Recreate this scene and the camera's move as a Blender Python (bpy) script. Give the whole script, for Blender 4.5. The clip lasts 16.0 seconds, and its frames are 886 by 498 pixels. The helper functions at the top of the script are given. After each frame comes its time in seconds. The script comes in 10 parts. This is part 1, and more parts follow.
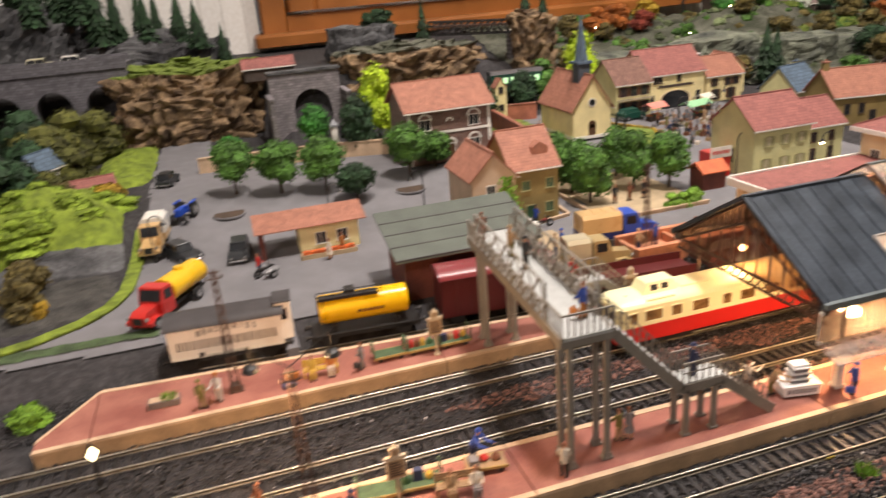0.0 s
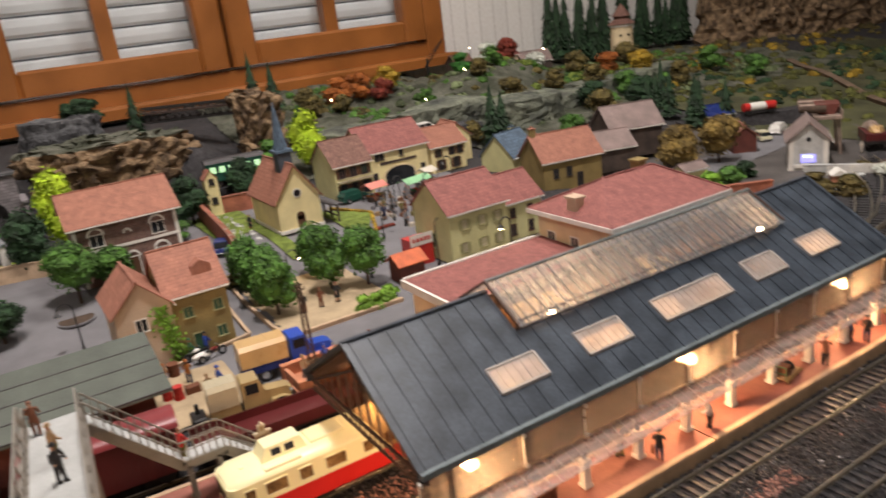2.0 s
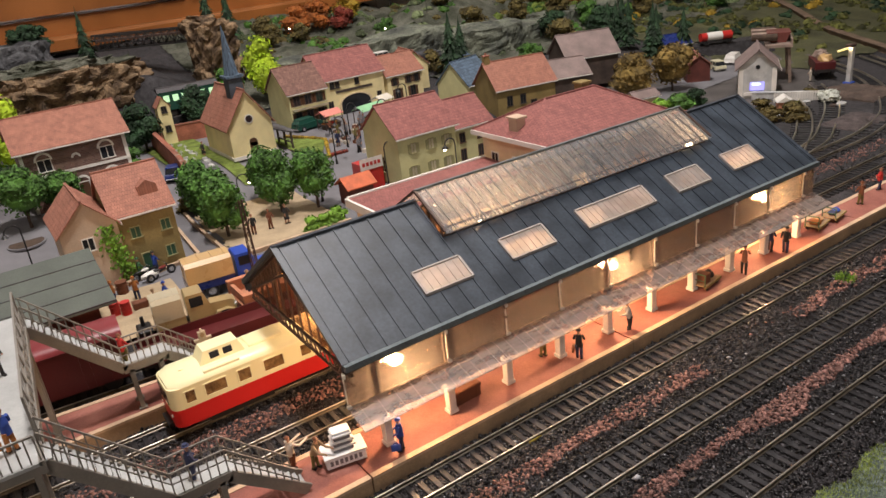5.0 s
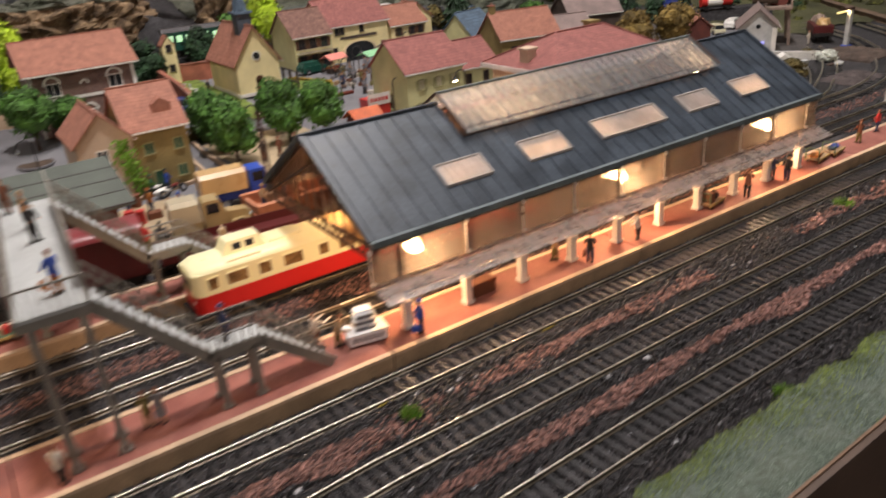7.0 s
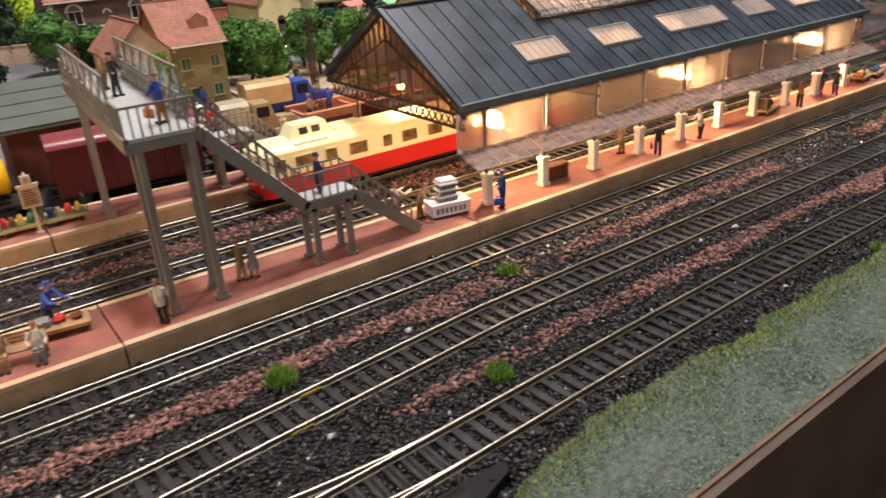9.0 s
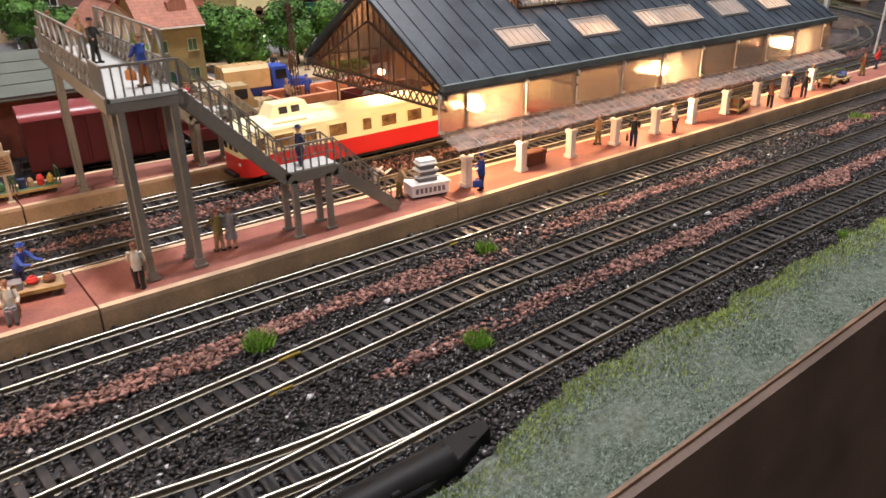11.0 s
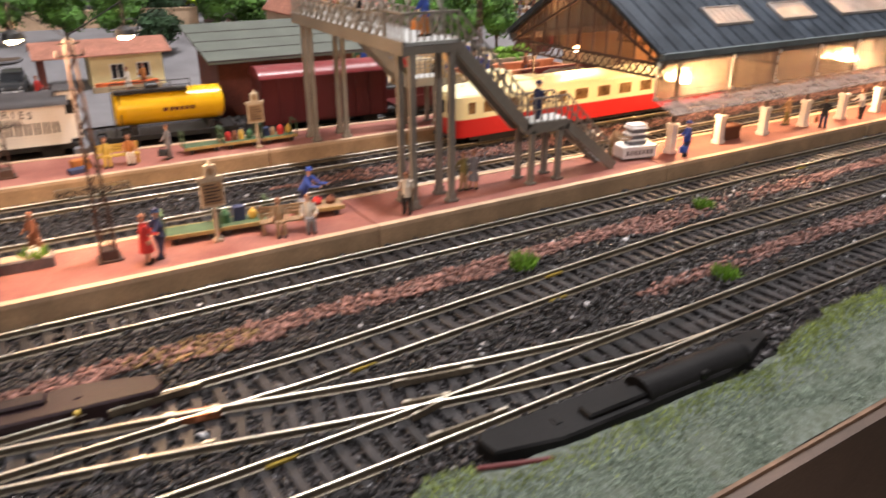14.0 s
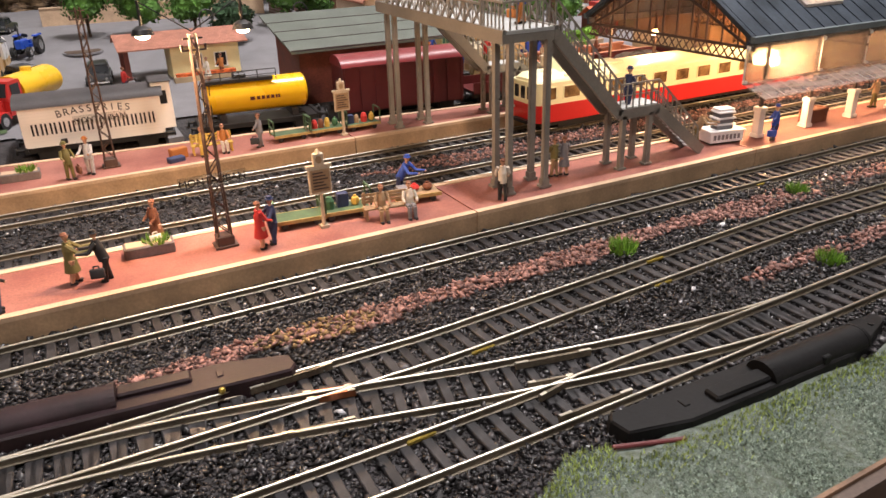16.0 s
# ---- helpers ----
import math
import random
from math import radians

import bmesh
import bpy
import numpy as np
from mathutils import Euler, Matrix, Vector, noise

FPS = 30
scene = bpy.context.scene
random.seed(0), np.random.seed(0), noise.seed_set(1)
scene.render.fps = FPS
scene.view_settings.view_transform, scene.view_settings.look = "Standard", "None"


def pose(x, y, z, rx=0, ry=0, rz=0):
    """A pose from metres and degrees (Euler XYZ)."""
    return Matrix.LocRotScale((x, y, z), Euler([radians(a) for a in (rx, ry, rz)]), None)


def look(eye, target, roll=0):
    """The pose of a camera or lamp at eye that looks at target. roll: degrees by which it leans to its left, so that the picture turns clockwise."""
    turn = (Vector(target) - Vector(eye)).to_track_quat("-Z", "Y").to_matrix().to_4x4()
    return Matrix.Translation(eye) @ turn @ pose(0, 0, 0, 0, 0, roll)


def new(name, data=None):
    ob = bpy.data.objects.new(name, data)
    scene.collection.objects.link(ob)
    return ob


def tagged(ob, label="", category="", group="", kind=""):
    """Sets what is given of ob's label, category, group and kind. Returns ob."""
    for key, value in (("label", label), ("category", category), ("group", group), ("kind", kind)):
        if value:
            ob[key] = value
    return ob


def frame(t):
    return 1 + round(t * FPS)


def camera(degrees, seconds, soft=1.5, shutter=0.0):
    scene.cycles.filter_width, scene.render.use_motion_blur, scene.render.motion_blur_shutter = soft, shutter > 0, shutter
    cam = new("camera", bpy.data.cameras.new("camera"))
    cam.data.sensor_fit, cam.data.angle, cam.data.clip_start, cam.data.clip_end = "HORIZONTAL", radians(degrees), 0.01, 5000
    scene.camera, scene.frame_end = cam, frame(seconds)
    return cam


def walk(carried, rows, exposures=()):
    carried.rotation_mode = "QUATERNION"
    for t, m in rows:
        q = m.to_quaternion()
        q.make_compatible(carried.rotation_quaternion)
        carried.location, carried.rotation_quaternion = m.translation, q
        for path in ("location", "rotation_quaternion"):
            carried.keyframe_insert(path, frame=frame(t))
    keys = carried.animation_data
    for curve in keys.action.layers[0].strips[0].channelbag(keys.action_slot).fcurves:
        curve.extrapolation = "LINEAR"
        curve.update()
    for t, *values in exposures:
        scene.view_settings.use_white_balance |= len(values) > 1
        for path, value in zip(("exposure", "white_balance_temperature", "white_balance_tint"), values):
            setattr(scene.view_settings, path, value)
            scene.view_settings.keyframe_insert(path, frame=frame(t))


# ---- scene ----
cam = camera(62.20, 16.0, shutter=0.7)
PATH = [
    (0, (-0.1138, -0.2461, 0.246), (0.1438, 0.654, -0.1054), -4.81),
    (0.5, (-0.076, -0.2392, 0.2498), (0.235, 0.6497, -0.0864), -5.72),
    (1, (-0.0233, -0.2275, 0.2559), (0.339, 0.6475, -0.0652), -6.61),
    (1.5, (0.0221, -0.2157, 0.2654), (0.4474, 0.6334, -0.0479), -6.75),
    (2, (0.0523, -0.2213, 0.2627), (0.5316, 0.5997, -0.0475), -7.17),
    (2.5, (0.0582, -0.2346, 0.2354), (0.5617, 0.5468, -0.1335), -7.42),
    (3, (0.0577, -0.2379, 0.2379), (0.5616, 0.5282, -0.161), -6.74),
    (3.5, (0.0585, -0.2388, 0.2442), (0.5566, 0.5299, -0.157), -6.88),
    (4, (0.0607, -0.242, 0.248), (0.5521, 0.534, -0.1475), -7.88),
    (4.2, (0.0573, -0.2437, 0.2487), (0.5456, 0.5367, -0.1419), -7.53),
    (6.3, (0.0816, -0.2604, 0.2329), (0.5728, 0.5197, -0.1547), -6.22),
    (6.5, (0.0844, -0.2597, 0.2225), (0.5846, 0.5128, -0.1688), -5.9),
    (7, (0.0238, -0.2651, 0.2093), (0.5189, 0.5003, -0.2018), -4.81),
    (7.5, (-0.0078, -0.273, 0.2043), (0.4778, 0.4923, -0.2182), -4.29),
    (8, (-0.0386, -0.2747, 0.1875), (0.4444, 0.4938, -0.2322), -4.97),
    (8.5, (-0.0432, -0.2542, 0.1548), (0.4584, 0.5053, -0.2594), -4.31),
    (9, (-0.0378, -0.2481, 0.1497), (0.4835, 0.4984, -0.2637), -3.69),
    (9.2, (-0.0323, -0.2486, 0.1463), (0.4942, 0.4959, -0.2644), -3.84),
    (11.3, (-0.0548, -0.2511, 0.1366), (0.5037, 0.4735, -0.2671), -0.99),
    (11.5, (-0.0634, -0.2502, 0.1362), (0.4908, 0.4795, -0.2641), -0.72),
    (12, (-0.0794, -0.2464, 0.1363), (0.4674, 0.4941, -0.2543), -0.92),
    (12.5, (-0.0874, -0.2443, 0.1359), (0.4528, 0.5058, -0.2457), -0.67),
    (13, (-0.0895, -0.2447, 0.1333), (0.4408, 0.5141, -0.2449), -0.4),
    (13.5, (-0.0996, -0.2456, 0.1336), (0.4105, 0.5271, -0.2441), -0.43),
    (14, (-0.1274, -0.2455, 0.1217), (0.3442, 0.5453, -0.2685), -0.31),
    (14.5, (-0.1407, -0.2493, 0.1191), (0.2997, 0.5521, -0.2855), -1.15),
    (15, (-0.1466, -0.2465, 0.1227), (0.2739, 0.5621, -0.289), -1.86),
    (15.5, (-0.1482, -0.2433, 0.126), (0.2684, 0.5676, -0.2849), -2.15),
    (16, (-0.1516, -0.2385, 0.1251), (0.2663, 0.5728, -0.2838), -1.78),
]
walk(cam, [(t, look(eye, target, roll)) for t, eye, target, roll in PATH],
     exposures=[(0.0, -0.05, 6700, 10), (1.0, -0.31, 6600, 10), (2.0, -0.41, 6480, 10), (3.5, -0.48, 6400, 10), (6.3, -0.49, 6300, 10), (8.0, -0.37, 6250, 10), (9.0, -0.28, 6200, 10), (11.3, -0.03, 6050, 10),
                (12.5, 0.07, 6080, 10), (14.0, 0.08, 6150, 10), (16.0, 0.12, 6200, 10)])

# ---- light ----
world = bpy.data.worlds.new("room_world")
scene.world = world
world.use_nodes = True
world.node_tree.nodes["Background"].inputs[0].default_value = (0.9, 0.92, 1.0, 1)
world.node_tree.nodes["Background"].inputs[1].default_value = 0.1


def lamp(name, kind, m, watts, colour, size):
    data = bpy.data.lights.new(name, kind)
    data.energy, data.color = watts, colour
    if kind == "AREA":
        data.shape, data.size = "DISK", size
    else:
        data.shadow_soft_size = size
    ob = new(name, data)
    ob.matrix_world = m
    return ob


# room lights out of view overhead, and the warm bulbs that the layout carries
lamp("ceiling_lamp_light", "AREA", look((0.26, 0.06, 1.52), (0.26, 0.10, 0)), 30.5, (1.0, 0.91, 0.86), 0.16)
# position assumed; aimed to lift the far wall and hills
lamp("ceiling_lamp_light", "AREA", look((0.80, 0.55, 1.52), (0.80, 1.10, 0)), 17.0, (1.0, 0.92, 0.87), 0.3)
# added fill from behind the viewpoint, brightens south and west faces
lamp("ceiling_lamp_light", "AREA", look((-1.05, -1.30, 1.52), (0.0, 0.2, 0)), 20.5, (1.0, 0.89, 0.83), 0.3)
WARM = (1.0, 0.58, 0.29)
for bx, by, bz, watts in ((0.2105, 0.052, 0.0465, 0.36), (0.3705, 0.052, 0.0455, 0.37), (0.5295, 0.052, 0.0455, 0.37),
                          (0.31, 0.100, 0.0775, 0.50), (0.5015, 0.0946, 0.0815, 0.30), (0.2156, 0.1500, 0.0475, 0.13),
                          (-0.1204, 0.0498, 0.0875, 0.45), (-0.0845, 0.0510, 0.0865, 0.20)):
    lamp("hall_bulb_light", "POINT", pose(bx, by, bz), watts, WARM, 0.003)


# ---- materials ----
def tone(c, k):
    return tuple(min(1.0, v * k) for v in c)


def mat(name, colour, rough=0.6, metal=0.0, var=0.2, scale=80.0, bump=0.15, fine=900.0, depth=0.0004, second=None, island=0.0, obj=0.0, spec=0.5):
    """Painted or natural surface: two noises in the colour, one in the relief. second: a colour that comes through in patches."""
    m = bpy.data.materials.new(name)
    m.use_nodes = True
    t = m.node_tree
    n, l = t.nodes, t.links
    bsdf = n["Principled BSDF"]
    co = n.new("ShaderNodeTexCoord")
    big = n.new("ShaderNodeTexNoise")
    big.inputs["Scale"].default_value, big.inputs["Detail"].default_value = scale, 4
    small = n.new("ShaderNodeTexNoise")
    small.inputs["Scale"].default_value, small.inputs["Detail"].default_value = fine, 3
    for a in (big, small):
        l.new(co.outputs["Object"], a.inputs["Vector"])
    ramp = n.new("ShaderNodeValToRGB")
    ramp.color_ramp.elements[0].position, ramp.color_ramp.elements[1].position = 0.35, 0.68
    ramp.color_ramp.elements[0].color = (*tone(colour, 1 - var), 1)
    ramp.color_ramp.elements[1].color = (*(second or tone(colour, 1 + var)), 1)
    l.new(big.outputs["Fac"], ramp.inputs["Fac"])
    mix = n.new("ShaderNodeMix")
    mix.data_type, mix.blend_type = "RGBA", "OVERLAY"
    mix.inputs["Factor"].default_value = min(1.0, var * 1.6)
    l.new(ramp.outputs["Color"], mix.inputs["A"])
    l.new(small.outputs["Fac"], mix.inputs["B"])
    out = mix.outputs["Result"]
    if island or obj:
        src = n.new("ShaderNodeNewGeometry").outputs["Random Per Island"] if island else n.new("ShaderNodeObjectInfo").outputs["Random"]
        k = island or obj
        mul = n.new("ShaderNodeMapRange")
        mul.inputs["To Min"].default_value, mul.inputs["To Max"].default_value = 1 - k, 1 + k
        l.new(src, mul.inputs["Value"])
        vm = n.new("ShaderNodeVectorMath")
        vm.operation = "SCALE"
        l.new(out, vm.inputs[0])
        l.new(mul.outputs["Result"], vm.inputs["Scale"])
        out = vm.outputs["Vector"]
    l.new(out, bsdf.inputs["Base Color"])
    bsdf.inputs["Metallic"].default_value = metal
    bsdf.inputs["Specular IOR Level"].default_value = spec
    rr = n.new("ShaderNodeMapRange")
    rr.inputs["To Min"].default_value, rr.inputs["To Max"].default_value = max(0.03, rough - 0.12), min(1.0, rough + 0.12)
    l.new(big.outputs["Fac"], rr.inputs["Value"])
    l.new(rr.outputs["Result"], bsdf.inputs["Roughness"])
    if bump:
        b = n.new("ShaderNodeBump")
        b.inputs["Strength"].default_value, b.inputs["Distance"].default_value = bump, depth
        l.new(small.outputs["Fac"], b.inputs["Height"])
        l.new(b.outputs["Normal"], bsdf.inputs["Normal"])
    return m


def tiled(name, colour, mortar, width, height, rough=0.75, var=0.25, gap=0.08, swap="xz", depth=0.0004):
    """Brick or roof-tile courses over two of the object's axes."""
    m = bpy.data.materials.new(name)
    m.use_nodes = True
    t = m.node_tree
    n, l = t.nodes, t.links
    bsdf = n["Principled BSDF"]
    co = n.new("ShaderNodeTexCoord")
    sep, com = n.new("ShaderNodeSeparateXYZ"), n.new("ShaderNodeCombineXYZ")
    l.new(co.outputs["Object"], sep.inputs[0])
    l.new(sep.outputs[swap[0].upper()], com.inputs[0])
    l.new(sep.outputs[swap[1].upper()], com.inputs[1])
    br = n.new("ShaderNodeTexBrick")
    br.inputs["Scale"].default_value = 1.0
    br.inputs["Brick Width"].default_value, br.inputs["Row Height"].default_value = width, height
    br.inputs["Mortar Size"].default_value = height * gap
    br.inputs["Mortar Smooth"].default_value = 0.4
    br.inputs["Color1"].default_value, br.inputs["Color2"].default_value = (*tone(colour, 1 - var), 1), (*tone(colour, 1 + var), 1)
    br.inputs["Mortar"].default_value = (*mortar, 1)
    l.new(com.outputs[0], br.inputs["Vector"])
    ns = n.new("ShaderNodeTexNoise")
    ns.inputs["Scale"].default_value, ns.inputs["Detail"].default_value = 120, 5
    l.new(co.outputs["Object"], ns.inputs["Vector"])
    mix = n.new("ShaderNodeMix")
    mix.data_type, mix.blend_type = "RGBA", "OVERLAY"
    mix.inputs["Factor"].default_value = 0.45
    l.new(br.outputs["Color"], mix.inputs["A"])
    l.new(ns.outputs["Fac"], mix.inputs["B"])
    l.new(mix.outputs["Result"], bsdf.inputs["Base Color"])
    bsdf.inputs["Roughness"].default_value = rough
    b = n.new("ShaderNodeBump")
    b.invert = True
    b.inputs["Strength"].default_value, b.inputs["Distance"].default_value = 0.5, depth
    l.new(br.outputs["Fac"], b.inputs["Height"])
    l.new(b.outputs["Normal"], bsdf.inputs["Normal"])
    return m


def clear(name, tint, gloss=0.12, rough=0.12, streak=0.0, haze=0.0, spread=0.5, grain=(220, 220, 14), milk=(0.78, 0.66, 0.57), dust=0.4, ripple=0.0, sharp=(0.36, 0.68)):
    """Clear acrylic: mostly see-through, a little mirror, some milky scratches."""
    m = bpy.data.materials.new(name)
    m.use_nodes = True
    t = m.node_tree
    n, l = t.nodes, t.links
    n.remove(n["Principled BSDF"])
    tr, gl, df = n.new("ShaderNodeBsdfTransparent"), n.new("ShaderNodeBsdfGlossy"), n.new("ShaderNodeBsdfTranslucent")
    tr.inputs[0].default_value = (*tint, 1)
    gl.inputs["Roughness"].default_value = rough
    df.inputs[0].default_value = (*milk, 1)
    co = n.new("ShaderNodeTexCoord")
    mp = n.new("ShaderNodeMapping")
    mp.inputs["Scale"].default_value = grain
    ns = n.new("ShaderNodeTexNoise")
    ns.inputs["Scale"].default_value, ns.inputs["Detail"].default_value = 1.0, 3
    l.new(co.outputs["Object"], mp.inputs["Vector"])
    l.new(mp.outputs["Vector"], ns.inputs["Vector"])
    b = n.new("ShaderNodeBump")
    b.inputs["Strength"].default_value, b.inputs["Distance"].default_value = streak, 0.0006
    l.new(ns.outputs["Fac"], b.inputs["Height"])
    l.new(b.outputs["Normal"], gl.inputs["Normal"])
    mr = n.new("ShaderNodeMapRange")
    mr.inputs["From Min"].default_value, mr.inputs["From Max"].default_value = sharp
    mr.inputs["To Min"].default_value, mr.inputs["To Max"].default_value = haze * (1 - spread), haze * (1 + spread)
    l.new(ns.outputs["Fac"], mr.inputs["Value"])
    m1, m2 = n.new("ShaderNodeMixShader"), n.new("ShaderNodeMixShader")
    l.new(mr.outputs["Result"], m1.inputs[0])
    through_light = tr.outputs[0]
    if ripple:
        bend, wavy = n.new("ShaderNodeBsdfRefraction"), n.new("ShaderNodeMixShader")
        bend.inputs[0].default_value = (*tint, 1)
        bend.inputs["IOR"].default_value, bend.inputs["Roughness"].default_value = 1.10, 0.16
        l.new(b.outputs["Normal"], bend.inputs["Normal"])
        wavy.inputs[0].default_value = ripple
        l.new(through_light, wavy.inputs[1])
        l.new(bend.outputs[0], wavy.inputs[2])
        through_light = wavy.outputs[0]
    l.new(through_light, m1.inputs[1])
    dull, both = n.new("ShaderNodeBsdfDiffuse"), n.new("ShaderNodeMixShader")
    dull.inputs[0].default_value = (0.66, 0.65, 0.64, 1)
    both.inputs[0].default_value = dust
    l.new(df.outputs[0], both.inputs[1])
    l.new(dull.outputs[0], both.inputs[2])
    l.new(both.outputs[0], m1.inputs[2])
    m2.inputs[0].default_value = gloss
    l.new(m1.outputs[0], m2.inputs[1])
    l.new(gl.outputs[0], m2.inputs[2])
    l.new(m2.outputs[0], n["Material Output"].inputs["Surface"])
    return m


def glow(name, colour, strength):
    m = bpy.data.materials.new(name)
    m.use_nodes = True
    b = m.node_tree.nodes["Principled BSDF"]
    b.inputs["Base Color"].default_value = (0.9, 0.85, 0.75, 1)
    b.inputs["Emission Color"].default_value = (*colour, 1)
    b.inputs["Emission Strength"].default_value = strength
    return m


GROUND = mat("ash_ground", (0.035, 0.032, 0.034), 0.9, var=0.5, scale=150, bump=0.8, fine=700, depth=0.0015)
STONE = mat("dark_ballast", (0.029, 0.0265, 0.028), 0.36, var=0.4, scale=300, bump=0.2, island=0.9, spec=0.45)
PINKSTONE = mat("pink_ballast", (0.22, 0.115, 0.095), 0.8, var=0.3, scale=250, bump=0.2, island=0.6)
GREYSTONE = mat("chipping_and_glint", (0.36, 0.36, 0.38), 0.35, var=0.2, bump=0.1, island=0.4)
SLEEPER = mat("sleeper_plastic", (0.026, 0.0245, 0.026), 0.45, var=0.35, scale=200, bump=0.3, fine=1600, depth=0.0003, obj=0.35, spec=0.32)
RAIL = mat("rail_nickel", (0.68, 0.635, 0.54), 0.35, 0.95, var=0.15, scale=40, bump=0.05)
RAILSIDE = mat("rail_rust", (0.15, 0.125, 0.09), 0.45, 0.4, var=0.35, scale=60, bump=0.1)
PLATRED = mat("platform_red", (0.285, 0.088, 0.066), 0.72, var=0.26, scale=38, bump=0.25, fine=1300, depth=0.0003, second=(0.34, 0.135, 0.10))
PLATEDGE = mat("platform_edge", (0.54, 0.385, 0.255), 0.7, var=0.18, scale=60, bump=0.15, fine=900, depth=0.0003)
PLATSIDE = mat("platform_side", (0.39, 0.265, 0.16), 0.75, var=0.2, scale=60, bump=0.15)
SLATE = mat("slate_roof", (0.042, 0.053, 0.069), 0.40, var=0.32, scale=60, bump=0.15, fine=500, depth=0.0003)
ZINC = mat("zinc_gutter", (0.16, 0.19, 0.2), 0.45, 0.3, var=0.2)
BROWNSTEEL = mat("brown_steel", (0.075, 0.042, 0.03), 0.6, var=0.2)
CREAM = mat("cream_wall", (0.72, 0.58, 0.36), 0.8, var=0.12, scale=50, bump=0.2)
CREAMPAINT = mat("cream_paint", (0.86, 0.81, 0.50), 0.35, var=0.04, scale=30, bump=0.03)
REDPAINT = mat("red_paint", (0.55, 0.02, 0.018), 0.35, var=0.06, scale=30, bump=0.03)
WHITE = mat("white_paint", (0.76, 0.73, 0.67), 0.6, var=0.08, scale=60, bump=0.05)
GREYBRIDGE = mat("grey_beige_plastic", (0.225, 0.205, 0.178), 0.55, var=0.12, scale=60, bump=0.08)
DECKWHITE = mat("pale_deck", (0.43, 0.44, 0.43), 0.55, var=0.1, scale=60, bump=0.1)
YELLOW = mat("yellow_gloss", (0.80, 0.46, 0.005), 0.28, var=0.05, scale=30, bump=0.03)
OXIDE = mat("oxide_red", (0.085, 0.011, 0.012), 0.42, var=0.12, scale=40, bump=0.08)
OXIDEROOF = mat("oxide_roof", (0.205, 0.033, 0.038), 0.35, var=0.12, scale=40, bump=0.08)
BLACK = mat("black_plastic", (0.018, 0.017, 0.017), 0.45, var=0.2, bump=0.08)
SOOT = mat("sooty_roof", (0.045, 0.04, 0.042), 0.6, var=0.25, scale=60, bump=0.2)
WAGONCREAM = mat("wagon_cream", (0.90, 0.85, 0.77), 0.55, var=0.05, scale=40, bump=0.05)
NOTICE = mat("tan_cream_plastic", (0.52, 0.42, 0.30), 0.6, var=0.12, scale=70, bump=0.05)
GLASSDARK = mat("dark_window", (0.02, 0.022, 0.025), 0.12, var=0.2, bump=0)
CLEAR = clear("clear_curtain", (0.76, 0.69, 0.62), 0.19, 0.14, 1.0, 0.14, 0.9, (2300, 2300, 13), (0.86, 0.82, 0.77), 0.15, 0.45, (0.42, 0.68))
AWNING = clear("clear_awning", (0.94, 0.89, 0.85), 0.05, 0.38, 0.1, 0.27, 0.3, (90, 260, 90), (0.82, 0.76, 0.71))
CLEARROOF = clear("clear_roofing", (0.84, 0.87, 0.90), 0.07, 0.30, 0.15, 0.20, 0.4, (700, 60, 60), (0.74, 0.73, 0.72), 0.55)
FROST = clear("frosted_skylight", (0.74, 0.71, 0.67), 0.12, 0.40, 0.2, 0.58, 0.25, (60, 60, 60), (0.80, 0.74, 0.68))
BROWNGLASS = clear("brown_glazing", (0.66, 0.54, 0.45), 0.08, 0.15, 0.3, 0.06, 0.5, (300, 300, 20), (0.40, 0.27, 0.18), 0.6)
PALEFRAME = mat("pale_skylight_frame", (0.40, 0.36, 0.33), 0.6, var=0.1, bump=0.05)
PANE = clear("window_pane", (0.9, 0.92, 0.92), 0.12, 0.03)
BULB = glow("warm_bulb", (1.0, 0.72, 0.36), 60.0)
ASPHALT = mat("grey_asphalt", (0.17, 0.165, 0.175), 0.85, var=0.12, scale=40, bump=0.25, fine=1500, depth=0.0003)
SAND = mat("sandy_path", (0.42, 0.32, 0.2), 0.9, var=0.15, scale=60, bump=0.3)
LAWN = mat("lawn_scatter", (0.14, 0.19, 0.025), 0.95, var=0.35, scale=90, bump=0.8, fine=1300, depth=0.001, second=(0.2, 0.27, 0.05))
GRIT = mat("grey_green_grit", (0.125, 0.15, 0.105), 0.95, var=0.35, scale=420, bump=0.9, fine=2100, depth=0.0006, second=(0.165, 0.19, 0.17), spec=0.15)
FIBRE = mat("grey_green_fibre", (0.19, 0.235, 0.19), 0.95, var=0.3, scale=400, bump=0, island=0.55, spec=0.1)
BOARD = mat("dark_brown_board", (0.085, 0.055, 0.040), 0.6, var=0.25, scale=24, bump=0.1)
EDGEWOOD = mat("raw_plywood_edge", (0.17, 0.10, 0.06), 0.7, var=0.25, scale=90, bump=0.2)
ROCK = mat("tan_cork_rock", (0.13, 0.075, 0.038), 0.9, var=0.6, scale=55, bump=0.9, fine=330, depth=0.003, second=(0.34, 0.23, 0.13))
GREYROCK = mat("grey_rock", (0.05, 0.05, 0.055), 0.85, var=0.45, scale=28, bump=0.8, fine=250, depth=0.003, second=(0.135, 0.135, 0.14))
HILL = mat("hill_scatter", (0.078, 0.088, 0.05), 0.95, var=0.5, scale=22, bump=0.9, fine=320, depth=0.003, second=(0.155, 0.155, 0.12))
HILLROCK = mat("weathered_hill_rock", (0.115, 0.125, 0.105), 0.9, var=0.45, scale=24, bump=0.8, fine=250, depth=0.003, second=(0.21, 0.225, 0.165))
